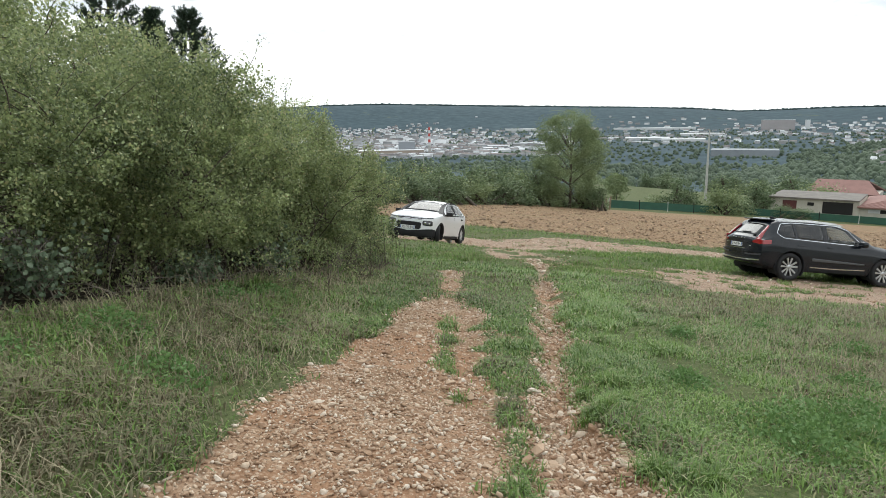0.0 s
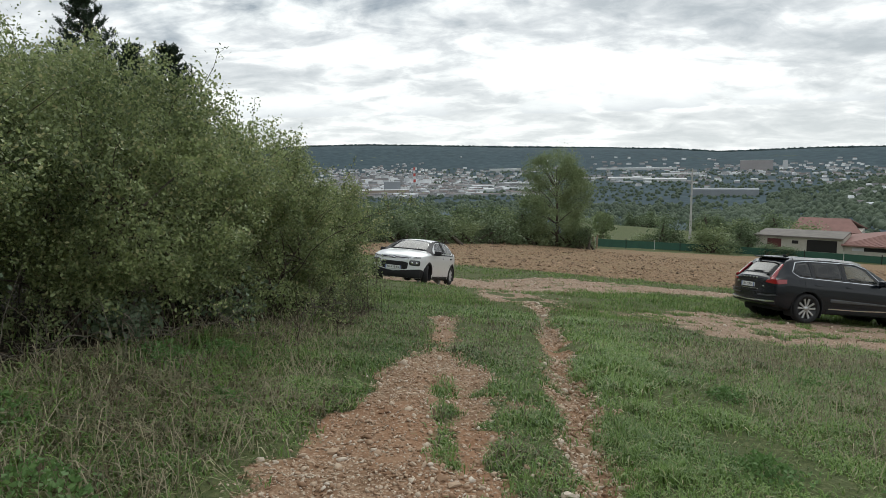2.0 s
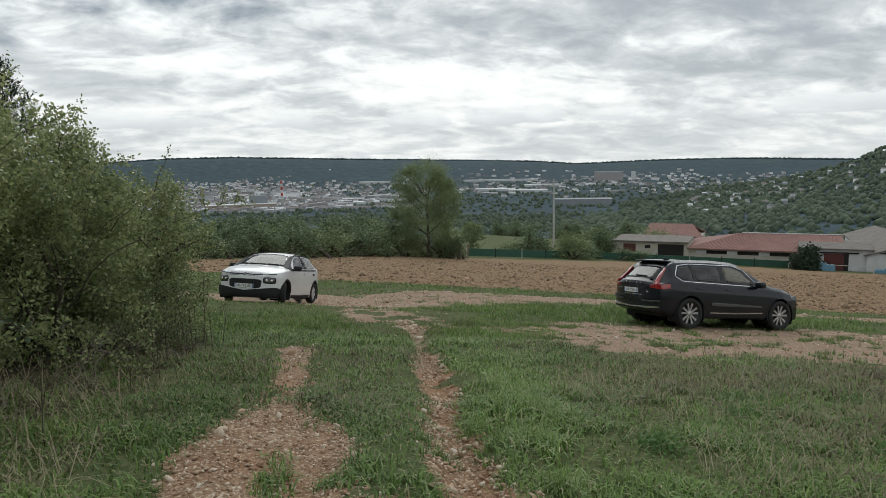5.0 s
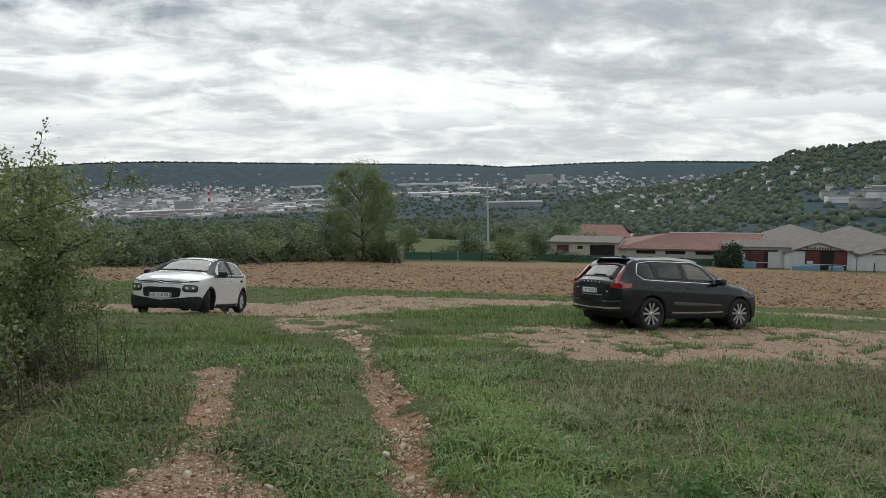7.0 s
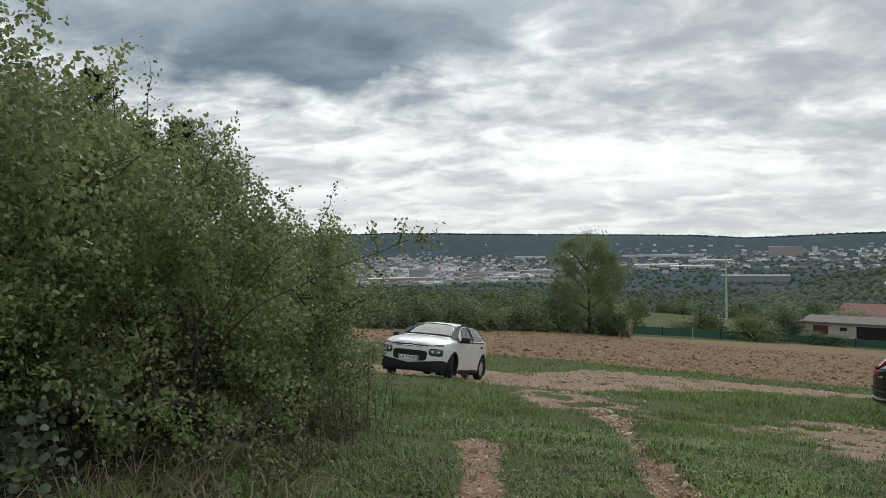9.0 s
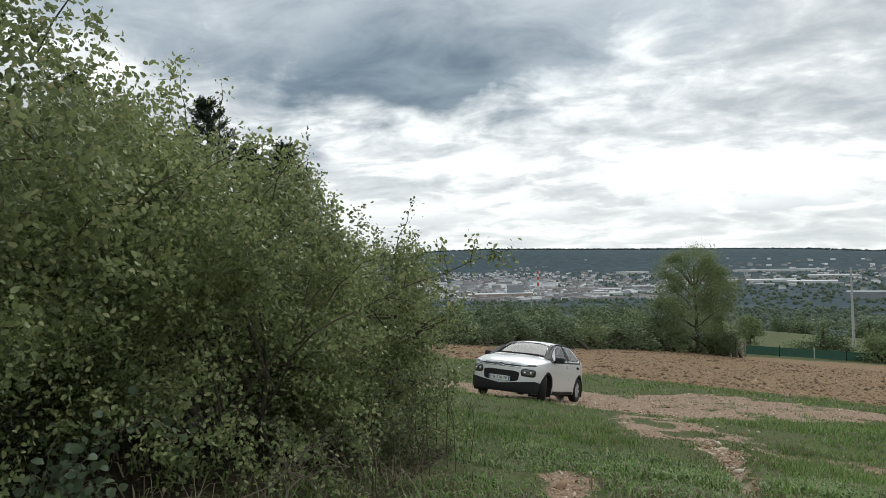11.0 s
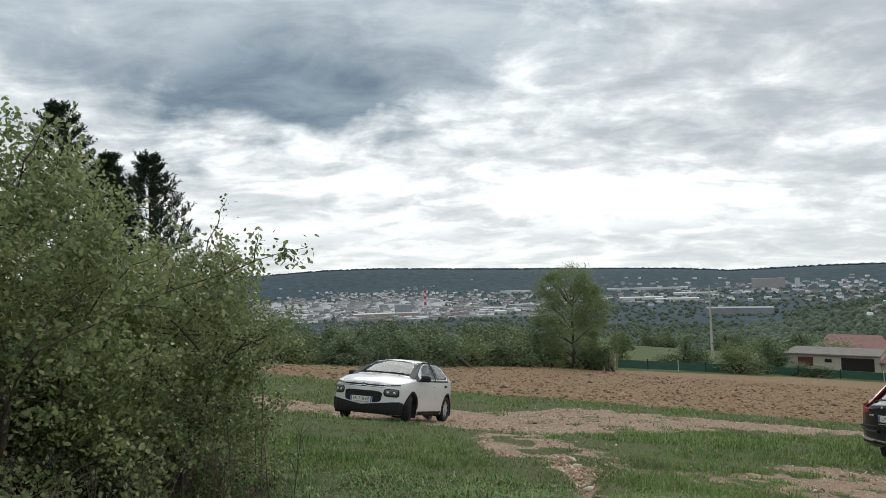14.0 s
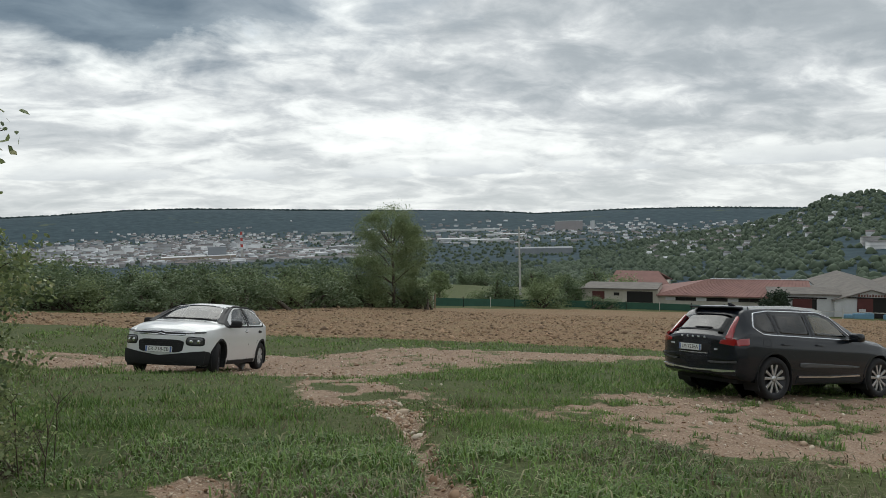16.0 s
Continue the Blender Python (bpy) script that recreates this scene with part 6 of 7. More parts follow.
def chimney():
    b, r = -1.25, 1425
    x, y = r * math.sin(radians(b)), r * math.cos(radians(b))
    z = float(land(x, y))
    h = 0.7 + r * math.tan(radians(-1.14)) - z
    o = thing("factory_chimney", pose(x, y, z), "tall factory chimney with red and white bands", "chimney")
    n = 9
    for i in range(n):
        r0, r1 = 3.2 - 1.2 * i / n, 3.2 - 1.2 * (i + 1) / n
        bm = lathe([(0, 0), (r0, 0), (r1, h / n), (0, h / n)], 18)
        for v in bm.verts:
            v.co = Vector((v.co.x, v.co.z, v.co.y + h * i / n))
        part("band", bm, (M_RED if (n - i) % 2 else M_WHITEWALL) if i > 2 else M_CONCRETE, o)
    for i in range(4):
        xx, yy = (r + 8) * math.sin(radians(b - 1.4 + 0.28 * i)), (r + 8) * math.cos(radians(b - 1.4 + 0.28 * i))
        o = thing("silo", pose(xx, yy, float(land(xx, yy))), "pale cylindrical silo beside the chimney", "silo", "silos of the works")
        bm = lathe([(0, 0), (3.2, 0), (3.2, 17), (0, 19)], 16)
        for v in bm.verts:
            v.co = Vector((v.co.x, v.co.z, v.co.y - 2))
        part("tank", bm, M_WHITEWALL, o)


chimney()


def far_woods():
    """Tree crowns of the valley and the spur: ragged domes, far too many to count."""
    r_ = np.random.default_rng(5)
    b = r_.uniform(-24, 60, 14500)
    u = r_.uniform(0, 1, 14500)
    r = np.sqrt(u * (1300 ** 2 - 255 ** 2) + 255 ** 2)
    keep = ~((b > 11.5) & (b < 28.5) & (r < 345)) & ~((b > 46.5) & (r > 540) & (r < 800) & (r_.uniform(0, 1, 14500) < 0.72)) & ~((b > 51.5) & (r > 860) & (r < 960))
    keep &= ~((b < 26) & (r < 560)) & ~((b < 9) & (r > 1150) & (r_.uniform(0, 1, 14500) < 0.8))
    keep &= (b > 24) | (r > 820) | (r_.uniform(0, 1, 14500) < 0.4)
    keep &= ~((b > 13.5) & (b < 27.5) & (r > 1080) & (r_.uniform(0, 1, 14500) < 0.9))
    b, r = b[keep], r[keep]
    b2 = r_.uniform(-22, 45, 3800)
    r2 = r_.uniform(1250, 2650, 3800)
    crowns(r_, "far_woods", np.concatenate([b, b2]), np.concatenate([r, r2]), M_WOODS, "dense green woods over the valley and the spur")
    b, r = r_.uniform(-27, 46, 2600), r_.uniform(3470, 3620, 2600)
    crowns(r_, "hill_woods", b, r, M_HAZEDWOODS, "woods on the far ridge, coloured bluish for haze")


def crowns(r_, name, b, r, material, label):
    n = len(b)
    x, y = r * np.sin(np.radians(b)), r * np.cos(np.radians(b))
    z = land(x, y)
    s = r_.uniform(1.7, 4.2, n) * np.where(r > 700, 1.15, 1.0) * np.where(r > 3000, 2.0, 1.0)
    h = s * r_.uniform(1.2, 1.8, n) * np.where(r > 3000, 0.6, 1.0)
    sides, rows = 6, (0.0, 0.45, 0.85)
    a = np.linspace(0, 2 * np.pi, sides, endpoint=False)
    vs = []
    for k in rows:
        rad = np.sqrt(max(0.0, 1 - (k - 0.35) ** 2 * 1.9)) * (0.85 if k == 0 else 1.0) * (0.72 if k > 0.8 else 1.0)
        j = 1 + r_.uniform(-0.28, 0.28, (n, sides))
        vs.append(np.stack([x[:, None] + np.cos(a + k) * rad * s[:, None] * j, y[:, None] + np.sin(a + k) * rad * s[:, None] * j,
                            (z + h * k - 1.0)[:, None] + 0.9 * r_.uniform(-1, 1, (n, sides))], 2))
    tip = np.stack([x, y, z + h * 0.99 - 0.6], 1)[:, None]
    vs = np.concatenate(vs + [tip], 1)
    m = vs.shape[1]
    f = []
    for row in range(len(rows) - 1):
        for q in range(sides):
            o, o2 = row * sides, (row + 1) * sides
            f += [[o + q, o + (q + 1) % sides, o2 + (q + 1) % sides], [o + q, o2 + (q + 1) % sides, o2 + q]]
    o = (len(rows) - 1) * sides
    f += [[o + q, o + (q + 1) % sides, m - 1] for q in range(sides)]
    fs = (np.arange(n)[:, None, None] * m + np.array(f)[None]).reshape(-1, 3)
    tagged(new(name, mesh_of(name, vs.reshape(-1, 3), fs, material, True)), label, "woods", kind="stuff")


# the ridge crowns' bluish tone is distance haze put into the base colour
M_HAZEDWOODS = leafy("haze_tinted_ridge_crowns", (0.030, 0.050, 0.053), (0.052, 0.080, 0.080), through_=0.0, scale=0.004, rough=0.9)
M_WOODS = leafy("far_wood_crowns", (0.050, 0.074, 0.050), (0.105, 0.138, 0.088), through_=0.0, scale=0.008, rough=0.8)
far_woods()


# ---- grass, weeds and stones ----
def blades(rng, x, y, length, width, bend, three=True):
    """Grass blades at the given places: narrow bent strips that taper to a point."""
    n = len(x)
    z = height(x, y) - 0.01
    a = rng.uniform(0, 2 * np.pi, n)
    d = np.stack([np.cos(a), np.sin(a), 0 * a], 1)
    s = np.stack([-np.sin(a), np.cos(a), 0 * a], 1) * (width * rng.uniform(0.7, 1.3, n))[:, None]
    base = np.stack([x, y, z], 1)
    L = (length * rng.uniform(0.55, 1.3, n))[:, None]
    be = (bend * rng.uniform(0.3, 1.7, n))[:, None]
    up_ = np.array([0, 0, 1.0])
    mid = base + up_ * L * 0.55 + d * L * be * 0.35
    tip = base + up_ * L * np.clip(1.0 - 0.45 * be, 0.25, 1) + d * L * be
    if three:
        vs = np.stack([base - s, base + s, mid + s * 0.75, mid - s * 0.75, tip], 1).reshape(-1, 3)
        i = np.arange(n)[:, None] * 5
        fs = np.concatenate([i + [0, 1, 2], i + [0, 2, 3], i + [3, 2, 4]], 1).reshape(-1, 3)
    else:
        vs = np.stack([base - s, base + s, tip], 1).reshape(-1, 3)
        fs = np.arange(n * 3).reshape(-1, 3)
    return vs, fs


def spread(rng, n, x0, x1, y0, y1):
    return rng.uniform(x0, x1, n), rng.uniform(y0, y1, n)


def lush(x, y):
    """Rich grass along the rut and between the lay-by and the lane."""
    return np.clip(np.exp(-((x - RUT_R(y) - 0.5) / 0.45) ** 2) * step(6.0, 8.0, y) * step(17, 15, y) + step(18.2, 19.0, y) * step(24, 22, y) * step(3.5, 5.0, x), 0, 1)


def dryness(x, y):
    left = step(-0.5, -1.6, x) * step(14.5, 10, y)
    right = step(4.2, 7.0, x) * step(15.5, 10.5, y) + step(3.0, 5.5, x) * step(6.0, 3.0, y) * 0.3
    return np.clip(0.14 - 0.35 * lush(x, y) + 0.40 * left + 0.46 * right + 0.7 * (vnoise(x, y, 1.4, 61) - 0.5) + 0.5 * (vnoise(x, y, 0.35, 67) - 0.5), 0, 1)


def tallness(x, y):
    """Length of the grass in metres over the meadow."""
    left = step(-0.9, -2.2, x) * step(15, 11, y)
    right = step(4.0, 7.0, x) * step(15, 10, y)
    near = step(2.2, 3.6, x) * step(7.5, 4.5, y)
    tuft = step(0.45, 0.8, vnoise(x, y, 0.45, 62))
    return 0.036 + 0.065 * left + 0.12 * right + 0.09 * near + 0.055 * tuft + 0.045 * vnoise(x, y, 2.0, 63) + 0.045 * lush(x, y)


M_GRASS = leafy("green_grass", (0.050, 0.100, 0.023), (0.225, 0.345, 0.085), (0.37, 0.34, 0.19), through_=0.22, scale=0.55, rough=0.5)
M_DRYGRASS = leafy("dry_grass", (0.075, 0.074, 0.040), (0.31, 0.285, 0.175), (0.16, 0.105, 0.07), through_=0.25, scale=0.8, rough=0.7)


def build_grass():
    rng = np.random.default_rng(31)
    xs, ys = [], []
    for n, box in ((350000, (-4.6, 6.5, 1.6, 11.0)), (150000, (-3.0, 13.0, 9.0, 17.5)), (70000, (-6.0, 16.0, 15.0, 24.0)), (75000, (-6, 24, 20, 37)), (26000, (5, 14, 1.8, 11))):
        x, y = spread(rng, n, *box)
        xs.append(x)
        ys.append(y)
    x, y = np.concatenate(xs), np.concatenate(ys)
    g = gravel_mask(x, y)
    keep = (g < 0.26 + 0.42 * rng.uniform(size=len(x)) * (0.4 + 1.2 * vnoise(x, y, 0.22, 64))) & (field_mask(x, y) < 0.25)
    thin = vnoise(x, y, 0.55, 65)
    keep &= rng.uniform(size=len(x)) < np.clip((thin - 0.18) * 2.4, 0.12, 1.0)
    keep &= ~((x < UNDER(y) - 0.25 + 0.4 * (rng.uniform(size=len(x)) - 0.5)) & (y < 16.3) & (rng.uniform(size=len(x)) < 0.96))
    x, y = x[keep], y[keep]
    dry = rng.uniform(size=len(x)) < dryness(x, y)
    far = y > 15
    for name, sel, mat, label in (("green_grass", ~dry, M_GRASS, "short green meadow grass beside the track"), ("dry_grass", dry, M_DRYGRASS, "dry straw-coloured grass beside the track")):
        q = sel & ~far
        L = tallness(x[q], y[q]) * (1.0 if name == "green_grass" else 1.15)
        v, f = blades(rng, x[q], y[q], L, 0.0034 + 0.012 * L + 0.0002 * y[q], 0.85, True)
        q = sel & far
        L = tallness(x[q], y[q]) * 1.1
        v2, f2 = blades(rng, x[q], y[q], L * (1 + 0.03 * np.clip(y[q] - 18, 0, 18)), 0.008 + 0.0006 * np.clip(y[q] - 15, 0, 20), 0.6, False)
        v, f = np.concatenate([v, v2]), np.concatenate([f, f2 + len(v)])
        tagged(new(name, mesh_of(name, v, f, mat)), label, "grass", kind="stuff")


def tuft(rng, x, y, n, length, spread_, mat, name, label, group):
    a, rr = rng.uniform(0, 2 * np.pi, n), np.abs(rng.normal(size=n)) * spread_
    v, f = blades(rng, x + np.cos(a) * rr, y + np.sin(a) * rr, np.full(n, length), 0.004, 0.75)
    o = thing(name, pose(x, y, height_at(x, y)), label, "grass tuft", group, "stuff")
    v = v - np.array([x, y, height_at(x, y)])
    part_mesh("grass_clump", mesh_of("grass_clump", v, f, mat), o)


def build_tufts():
    rng = np.random.default_rng(41)
    for i in range(34):
        y = rng.uniform(3.4, 9.5)
        x = float(RUT_R(y)) + rng.uniform(-0.05, 0.45)
        tuft(rng, x, y, 260, rng.uniform(0.09, 0.15), rng.uniform(0.06, 0.11), M_GRASS, "grass_tuft", "dense green grass tuft at the rut's edge", "tufts along the rut")
    for i in range(14):
        y = rng.uniform(5.2, 9.5)
        x = rng.choice([0.1 + 0.02 * y, float(PATH_R(y)) - 0.05, float(RUT_L(y)) + 0.05]) + rng.normal() * 0.08
        tuft(rng, x, y, 120, rng.uniform(0.06, 0.10), 0.07, M_GRASS, "grass_tuft", "small grass tuft growing in the gravel", "tufts in the gravel")


def weed(x, y, h, seed, label="dead brown weed stalk standing in the grass", arms=5):
    rng = np.random.default_rng(seed)
    o = thing("weed_stalk", pose(x, y, height_at(x, y) - 0.02), label, "weed", "dead weed stalks")
    top = np.array([rng.normal() * 0.06, rng.normal() * 0.06, h])
    sp = bent(rng, (0, 0, 0), top, 7, 0.02)
    paths = [(sp, 0.005, 0.002)]
    for i in range(arms):
        b = sp[rng.integers(2, 7)]
        paths.append((bent(rng, b, b + rng.normal(size=3) * [0.10, 0.10, 0.05] + [0, 0, 0.16], 4, 0.05), 0.004, 0.0015))
    v, f = tube_arrays(paths, 5)
    part_mesh("stalk", mesh_of("stalk", v, f, M_STALK, True), o)


M_STALK = plain("dead_stalk", (0.085, 0.065, 0.048), 0.9, vary=0.3, scale=12)
M_STRAW = plain("straw_stalk", (0.30, 0.26, 0.17), 0.9, vary=0.3, scale=12)


def build_weeds():
    rng = np.random.default_rng(43)
    for i, (x, y, h) in enumerate(((-0.86, 13.1, 1.05), (-1.0, 12.5, 0.85), (-1.05, 13.6, 0.8), (-0.75, 12.9, 0.55), (-0.95, 13.9, 0.7), (-0.7, 13.6, 0.45), (-1.2, 11.6, 0.8), (-1.15, 12.1, 0.6), (-0.85, 14.4, 0.6), (-1.35, 8.9, 0.75))):
        weed(x, y, h, 500 + i)
    for i in range(8):
        weed(rng.uniform(-1.6, -0.9), rng.uniform(10.2, 14.2), rng.uniform(0.3, 0.7), 520 + i)
    # brambles creeping out from the thicket's foot
    for i, (x, y, s) in enumerate(((-3.6, 6.5, 0.7), (-3.9, 5.5, 0.8), (-2.75, 8.1, 0.4), (-4.4, 4.7, 0.8), (-2.35, 9.6, 0.6))):
        r = np.random.default_rng(560 + i)
        o = thing("bramble", pose(x, y, float(land(x, y))), "trailing green bramble with broad leaves at the thicket's foot", "bramble", "brambles", "stuff")
        paths, leaves = [], []
        for _ in range(15 if x < -2.5 else 7):
            a = r.uniform(0, 2 * math.pi)
            e = np.array([math.cos(a), math.sin(a), 0]) * s * r.uniform(0.4, 1.0) + [0, 0, r.uniform(0.05, s * 0.75)]
            p = bent(r, (0, 0, -0.03), e, 9, 0.35)
            paths.append((p, 0.006, 0.002))
            leaves.append(np.repeat(p[2:], 6, 0) + r.normal(size=(42, 3)) * 0.07)
        v, f = tube_arrays(paths, 4)
        part_mesh("bramble_tangle", mesh_of("bramble_tangle", v, f, M_TWIG, True), o)
        lv = np.concatenate(leaves)
        lv = lv[lv[:, 2] > -0.05]
        v, f = leaf_arrays(r, lv, 0.054, 0.2, 0.85, None, True)
        part_mesh("foliage", mesh_of("foliage", v, f, M_BRAMBLE), o)
    # dead brushwood under the thicket's edge
    for i in range(22):
        r = np.random.default_rng(600 + i)
        y = r.uniform(6.2, 14.2)
        x = float(np.interp(y, [6, 8, 10, 12, 14.3], [-3.2, -2.6, -1.9, -1.5, -1.35])) + r.normal() * 0.2
        z = float(land(x, y))
        o = thing("dead_branch", pose(x, y, z), "bare grey dead branch lying under the thicket", "branch", "dead branches")
        a = r.uniform(0, 6.3)
        e = np.array([math.cos(a), math.sin(a), r.uniform(0.0, 0.7)]) * r.uniform(0.4, 0.9)
        p = bent(r, (0, 0, 0.0), e, 7, 0.12)
        v, f = tube_arrays([(p, 0.007, 0.003)], 5)
        part_mesh("stem", mesh_of("stem", v, f, M_TWIG, True), o)
        for _ in range(6):
            b = p[r.integers(1, 7)]
            v, f = tube_arrays([(bent(r, b, b + r.normal(size=3) * 0.2 + [0, 0, 0.1], 4, 0.1), 0.004, 0.0015)], 5)
            part_mesh("twig", mesh_of("twig", v, f, M_TWIG, True), o)


def arching_shoot():
    """The leafy shoot that reaches out of the thicket over the verge."""
    r = np.random.default_rng(71)
    x, y = -1.75, 10.6
    z = float(land(x, y))
    o = thing("leafy_shoot", pose(x, y, z), "long leafy shoot arching out of the thicket", "branch")
    foot, bend_, tip = np.array([-0.55, 0.9, 0]), np.array([0.45, 0.1, 0.20 - z]), np.array([1.70, 0.6, 0.70 - z])
    main = bent(r, bend_, tip, 10, 0.03)
    paths = [(bent(r, foot, bend_, 6, 0.05), 0.010, 0.006), (main, 0.006, 0.0018)]
    pts = [main[2:]]
    for i, (dx, dy, dz) in enumerate(((0.10, 0.1, 0.20), (0.22, 0.05, -0.05), (0.02, 0.1, 0.20), (0.16, 0, -0.10), (-0.05, 0.05, 0.18), (0.06, -0.1, 0.16), (0.1, 0.05, -0.06))):
        b = main[2 + i]
        tw = bent(r, b, b + np.array([dx, dy, dz]), 6, 0.05)
        paths.append((tw, 0.004, 0.0012))
        pts.append(tw)
    v, f = tube_arrays(paths, 5)
    part_mesh("stem", mesh_of("stem", v, f, M_BARK, True), o)
    p = np.concatenate(pts)
    p = np.repeat(p, 9, 0) + r.normal(size=(len(p) * 9, 3)) * 0.032
    v, f = leaf_arrays(r, p, 0.036, 0.1, 0.6, None, True)
    part_mesh("foliage", mesh_of("foliage", v, f, M_HAW), o)


def stone_mesh(seed):
    """One broken limestone piece: a lump with flat faces."""
    bm = bmesh.new()
    bmesh.ops.create_icosphere(bm, subdivisions=1, radius=0.5)
    r = np.random.default_rng(seed)
    for _ in range(9):
        n = Vector(r.normal(size=3)).normalized()
        d = r.uniform(0.17, 0.34)
        for v in bm.verts:
            k = v.co.dot(n) - d
            if k > 0:
                v.co -= n * k
    for v in bm.verts:
        v.co = Vector((v.co.x * 1.2, v.co.y * 0.95, v.co.z * 0.62))
    me = bpy.data.meshes.new("stone")
    bm.to_mesh(me)
    bm.free()
    me.materials.append(M_STONE)
    return me


def stone_material():
    m, nt, b = node_tree("limestone_pieces")
    r1 = nt.nodes.new("ShaderNodeObjectInfo").outputs["Random"]
    g = nt.nodes.new("ShaderNodeNewGeometry")
    rr = math_node(nt, "FRACT", math_node(nt, "ADD", r1, g.outputs["Random Per Island"]))
    c = ramp(nt, rr, [(0.0, (0.18, 0.115, 0.075)), (0.3, (0.36, 0.255, 0.170)), (0.6, (0.52, 0.415, 0.305)), (0.85, (0.64, 0.57, 0.46)), (1.0, (0.74, 0.69, 0.60))])
    n = noise_tex(nt, g.outputs["Position"], 60.0, 4.0)
    sy_ = add(nt, "ShaderNodeSeparateXYZ", {0: g.outputs["Position"]}).outputs[1]
    red = add(nt, "ShaderNodeMapRange", {0: sy_, 1: 14.0, 2: 18.0, 3: 0.7, 4: 0.35}).outputs[0]
    c = mix_col(nt, math_node(nt, "MULTIPLY", n, red), c, (0.31, 0.17, 0.09))
    nt.links.new(c, b.inputs["Base Color"])
    b.inputs["Roughness"].default_value = 0.92
    bn = add(nt, "ShaderNodeBump", {"Height": n, "Strength": 0.5, "Distance": 0.004})
    nt.links.new(bn.outputs[0], b.inputs["Normal"])
    return m


M_STONE = stone_material()


def build_stones():
    rng = np.random.default_rng(53)
    shapes = [stone_mesh(700 + i) for i in range(8)]
    base = []
    for me in shapes:
        base.append((np.array([v.co[:] for v in me.vertices]), np.array([p.vertices[:] for p in me.polygons])))
    xs, ys = [], []
    for n, box in ((24000, (-1.5, 2.2, 2.2, 6.0)), (17000, (-1.2, 2.7, 6.0, 11.0)), (9000, (0, 3.2, 10, 17.5)), (9000, (0.6, 2.2, 2.4, 9.5)), (9000, (1, 20, 11.5, 19)), (13000, (-4, 20, 18.5, 29))):
        x, y = spread(rng, n, *box)
        k = gravel_mask(x, y) > rng.uniform(0.14, 0.75, n)
        xs.append(x[k])
        ys.append(y[k])
    x, y = np.concatenate(xs), np.concatenate(ys)
    far = np.clip((y - 9) / 12, 0, 1)
    rut = (x > RUT_L(y)) & (x < RUT_R(y)) & (y < 17)
    size = np.exp(rng.normal(-3.78, 0.46, len(x))) * (1 + 0.7 * far) * np.where(rut, 1.3, 1.0)
    z = height(x, y) + size * 0.10
    # the largest pieces of the near track, one by one
    near = np.argsort(-(size - 0.02 * np.maximum(0, y - 5) - 10 * (y > 8.5)))[:290]
    single = np.zeros(len(x), bool)
    single[near] = True
    floor_ob = bpy.data.objects["ground"]
    for i in near:
        o = new("stone", shapes[int(rng.integers(8))])
        o.parent = floor_ob
        o.matrix_basis = pose(x[i], y[i], z[i], rng.uniform(-20, 20), rng.uniform(-20, 20), rng.uniform(0, 360)) @ Matrix.Diagonal((size[i], size[i], size[i], 1))
    vs, fs, off = [], [], 0
    idx = np.flatnonzero(~single)
    kind = rng.integers(0, 8, len(x))
    for k in range(8):
        q = idx[kind[idx] == k]
        bv, bf = base[k]
        a = rng.uniform(0, 2 * np.pi, len(q))
        ca, sa = np.cos(a)[:, None], np.sin(a)[:, None]
        tilt = rng.normal(size=(len(q), 2)) * 0.25
        px_, py_, pz_ = bv[None, :, 0], bv[None, :, 1], bv[None, :, 2]
        X, Y = px_ * ca - py_ * sa, px_ * sa + py_ * ca
        Z = pz_ + X * tilt[:, :1] + Y * tilt[:, 1:]
        s = size[q][:, None]
        vs.append(np.stack([x[q][:, None] + X * s, y[q][:, None] + Y * s, z[q][:, None] + Z * s], 2).reshape(-1, 3))
        fs.append((np.arange(len(q))[:, None, None] * len(bv) + bf[None]).reshape(-1, 3) + off)
        off += len(q) * len(bv)
    ob = new("gravel", mesh_of("gravel", np.concatenate(vs), np.concatenate(fs), M_STONE))
    tagged(ob, "loose broken limestone gravel on the track and lane", "gravel", kind="stuff")


def build_clods():
    """Clods of turned clay on the near part of the field."""
    rng = np.random.default_rng(59)
    n = 42000
    y = 26 + 70 * rng.uniform(0, 1, n) ** 1.6
    x = rng.uniform(-14, 62, n) * (0.35 + y / 60)
    k = (field_mask(x, y) > 0.6)
    x, y = x[k], y[k]
    n = len(x)
    s = np.exp(rng.normal(-2.95, 0.5, n)) * (0.75 + y / 90)
    z = height(x, y) + s * 0.12
    dirs = unit(np.array([[1, 0, 0], [-1, 0, 0], [0, 1, 0], [0, -1, 0], [0, 0, 1.0], [0, 0, -1.0]]))
    j = rng.uniform(0.55, 1.25, (n, 6, 1))
    a = rng.uniform(0, 6.28, n)
    ca, sa = np.cos(a)[:, None], np.sin(a)[:, None]
    v = dirs[None] * j * s[:, None, None] * [1, 0.75, 0.55]
    X, Y = v[:, :, 0] * ca - v[:, :, 1] * sa, v[:, :, 0] * sa + v[:, :, 1] * ca
    vs = np.stack([x[:, None] + X, y[:, None] + Y, z[:, None] + v[:, :, 2]], 2)
    f = np.array([[0, 2, 4], [2, 1, 4], [1, 3, 4], [3, 0, 4], [2, 0, 5], [1, 2, 5], [3, 1, 5], [0, 3, 5]])
    fs = (np.arange(n)[:, None, None] * 6 + f[None]).reshape(-1, 3)
    m = plain("clay_clods", (0.265, 0.180, 0.112), 0.95, vary=0.3, scale=1.5, spread=0.55)
    tagged(new("clods", mesh_of("clods", vs.reshape(-1, 3), fs, m)), "clods of turned brown clay on the ploughed field", "soil", kind="stuff")


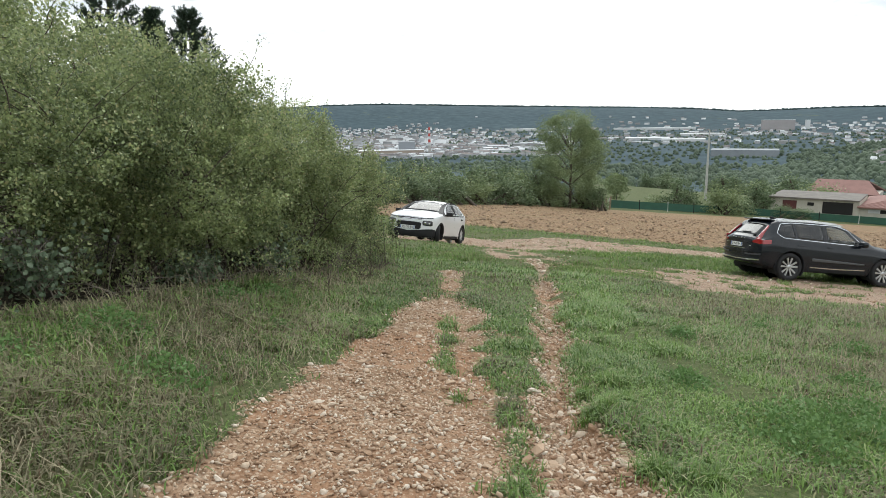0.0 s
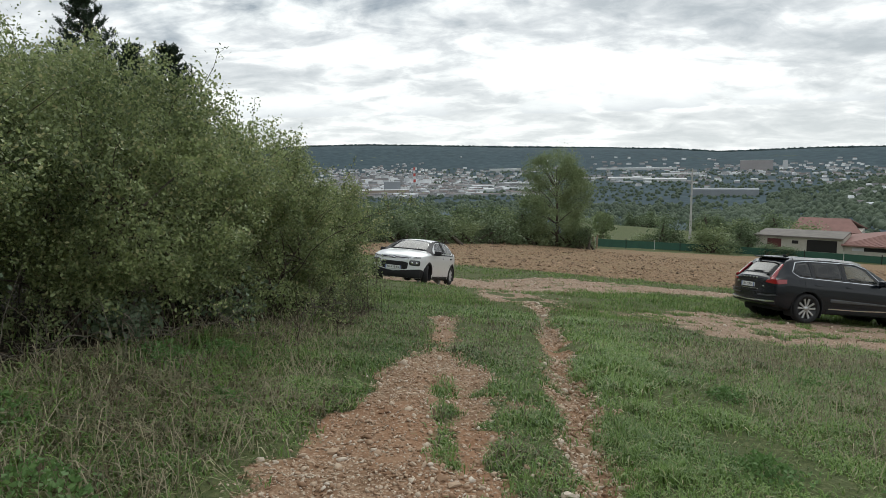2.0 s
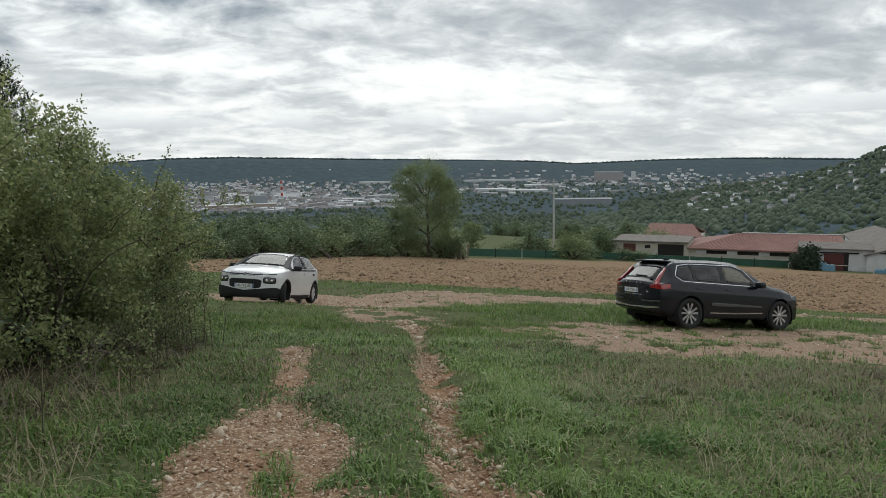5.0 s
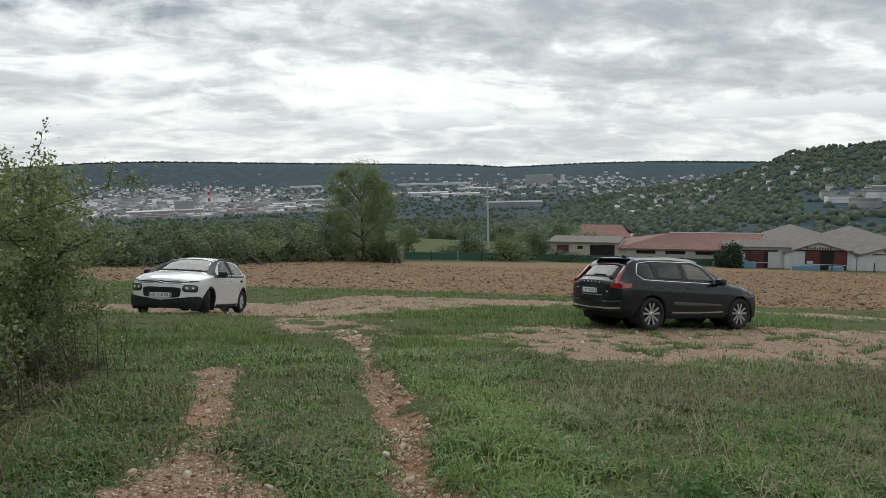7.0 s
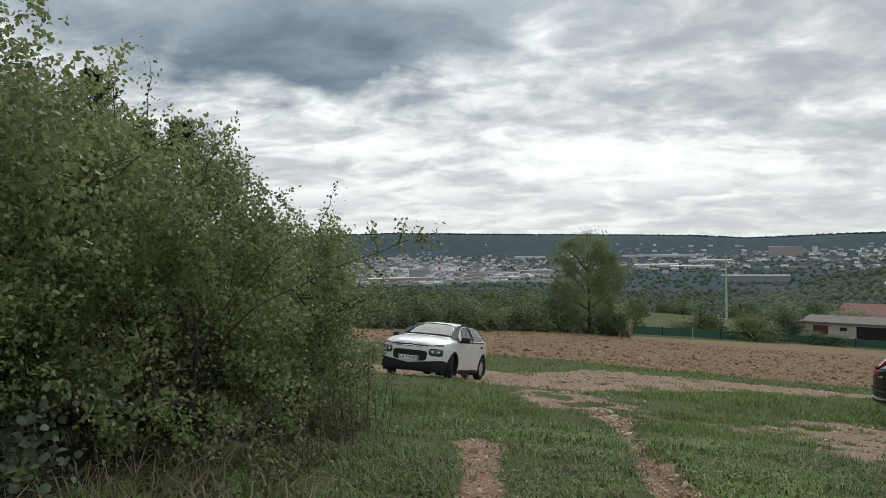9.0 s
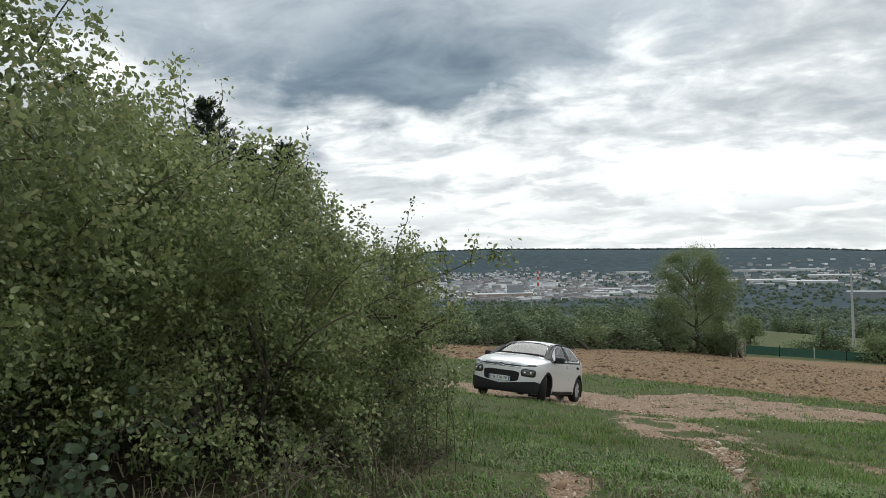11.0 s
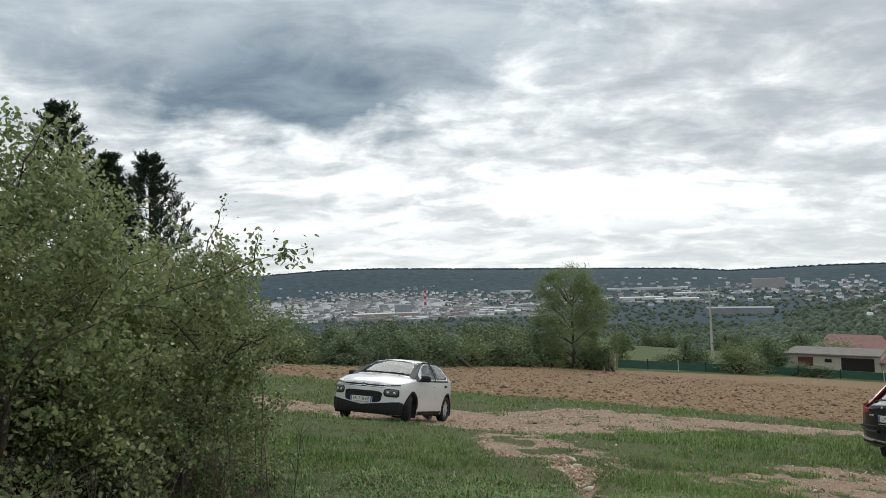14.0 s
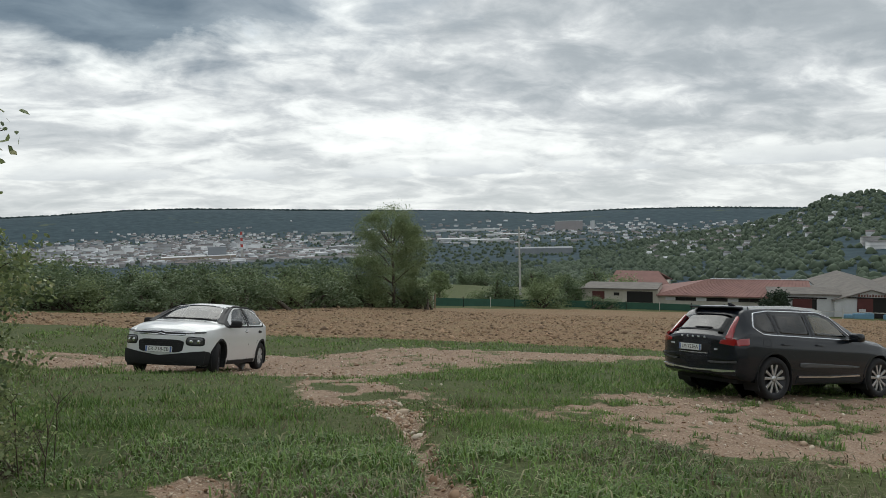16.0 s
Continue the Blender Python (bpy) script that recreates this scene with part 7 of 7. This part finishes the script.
def build_litter():
    """Fallen leaves and bits of twig on the bare soil along the thicket's foot."""
    r = np.random.default_rng(91)
    n = 15000
    y = r.uniform(4.0, 16.0, n)
    x = UNDER(y) + 0.25 - np.abs(r.normal(size=n)) * 0.75
    p = np.stack([x, y, height(x, y) + 0.006], 1)
    v, f = leaf_arrays(r, p, 0.042, 0.0, 0.55)
    v[:, 2] = p[:, 2].repeat(4) + (v[:, 2] - p[:, 2].repeat(4)) * 0.35 + 0.006
    tagged(new("leaf_litter", mesh_of("leaf_litter", v, f, M_LITTER)), "dead brown leaves on the bare soil under the thicket", "leaf litter", kind="stuff")


M_LITTER = leafy("dead_leaves", (0.030, 0.022, 0.016), (0.125, 0.092, 0.062), (0.20, 0.16, 0.11), through_=0.05, rough=0.8, scale=1.2)


def build_herbs():
    """Broad-leaved herbs and clover in the meadow, and thin straw stalks above it."""
    spots = [(2.9, 5.2, 0.34), (3.3, 5.0, 0.30), (2.7, 4.7, 0.26), (3.6, 5.6, 0.26), (2.4, 6.3, 0.18), (4.2, 6.6, 0.2), (-1.8, 5.0, 0.22), (-2.5, 5.6, 0.26), (-1.5, 6.9, 0.18), (-2.2, 7.6, 0.25), (5.2, 8.2, 0.24), (4.6, 9.4, 0.2),
             (-2.9, 4.6, 0.28), (-1.9, 8.3, 0.2), (6.2, 9.8, 0.22), (3.2, 8.6, 0.15)]
    for i, (x, y, s) in enumerate(spots):
        r = np.random.default_rng(800 + i)
        o = thing("herb_clump", pose(x, y, height_at(x, y)), "low clump of broad-leaved green herbs in the grass", "weed", "herbs in the meadow", "stuff")
        n = int(700 * s / 0.25)
        p = r.normal(size=(n, 3)) * [s * 0.75, s * 0.75, 0]
        p[:, 2] = land(x + p[:, 0], y + p[:, 1]) - float(land(x, y)) + r.uniform(0.03, 1.0, n) * s * 0.8 * np.exp(-(p[:, 0] ** 2 + p[:, 1] ** 2) / (s * s))  + 0.02
        v, f = leaf_arrays(r, p, 0.038, -0.1, 0.6)
        part_mesh("foliage", mesh_of("foliage", v, f, M_HERB), o)
    r = np.random.default_rng(830)
    x = np.concatenate([r.uniform(3.5, 12, 2600), r.uniform(-4.2, -1.2, 900)])
    y = np.concatenate([r.uniform(4.5, 12.5, 2600), r.uniform(4, 11, 900)])
    k = (gravel_mask(x, y) < 0.2) & (vnoise(x, y, 0.8, 66) > 0.45)
    x, y = x[k], y[k]
    v, f = blades(r, x, y, r.uniform(0.25, 0.5, len(x)), 0.0022, 0.5)
    # straws lying criss-cross on the verge and in the dry patch
    x2 = np.concatenate([r.uniform(-4.4, -0.9, 5200), r.uniform(3.2, 10, 4200)])
    y2 = np.concatenate([r.uniform(2.6, 12.5, 5200), r.uniform(3.4, 12.5, 4200)])
    k = (gravel_mask(x2, y2) < 0.2) & (vnoise(x2, y2, 0.6, 68) > 0.38) & (x2 > UNDER(y2) - 0.5)
    v2, f2 = blades(r, x2[k], y2[k], r.uniform(0.12, 0.34, int(k.sum())), 0.0026, 1.6)
    v, f = np.concatenate([v, v2]), np.concatenate([f, f2 + len(v)])
    tagged(new("straw_stalks", mesh_of("straw_stalks", v, f, M_STRAW)), "thin dry straw stalks standing above the meadow", "grass", kind="stuff")


M_HERB = leafy("herb_leaves", (0.085, 0.170, 0.050), (0.175, 0.285, 0.095), through_=0.3)
build_herbs()
arching_shoot()
build_weeds()
build_litter()
build_tufts()
build_grass()
build_clods()
build_stones()
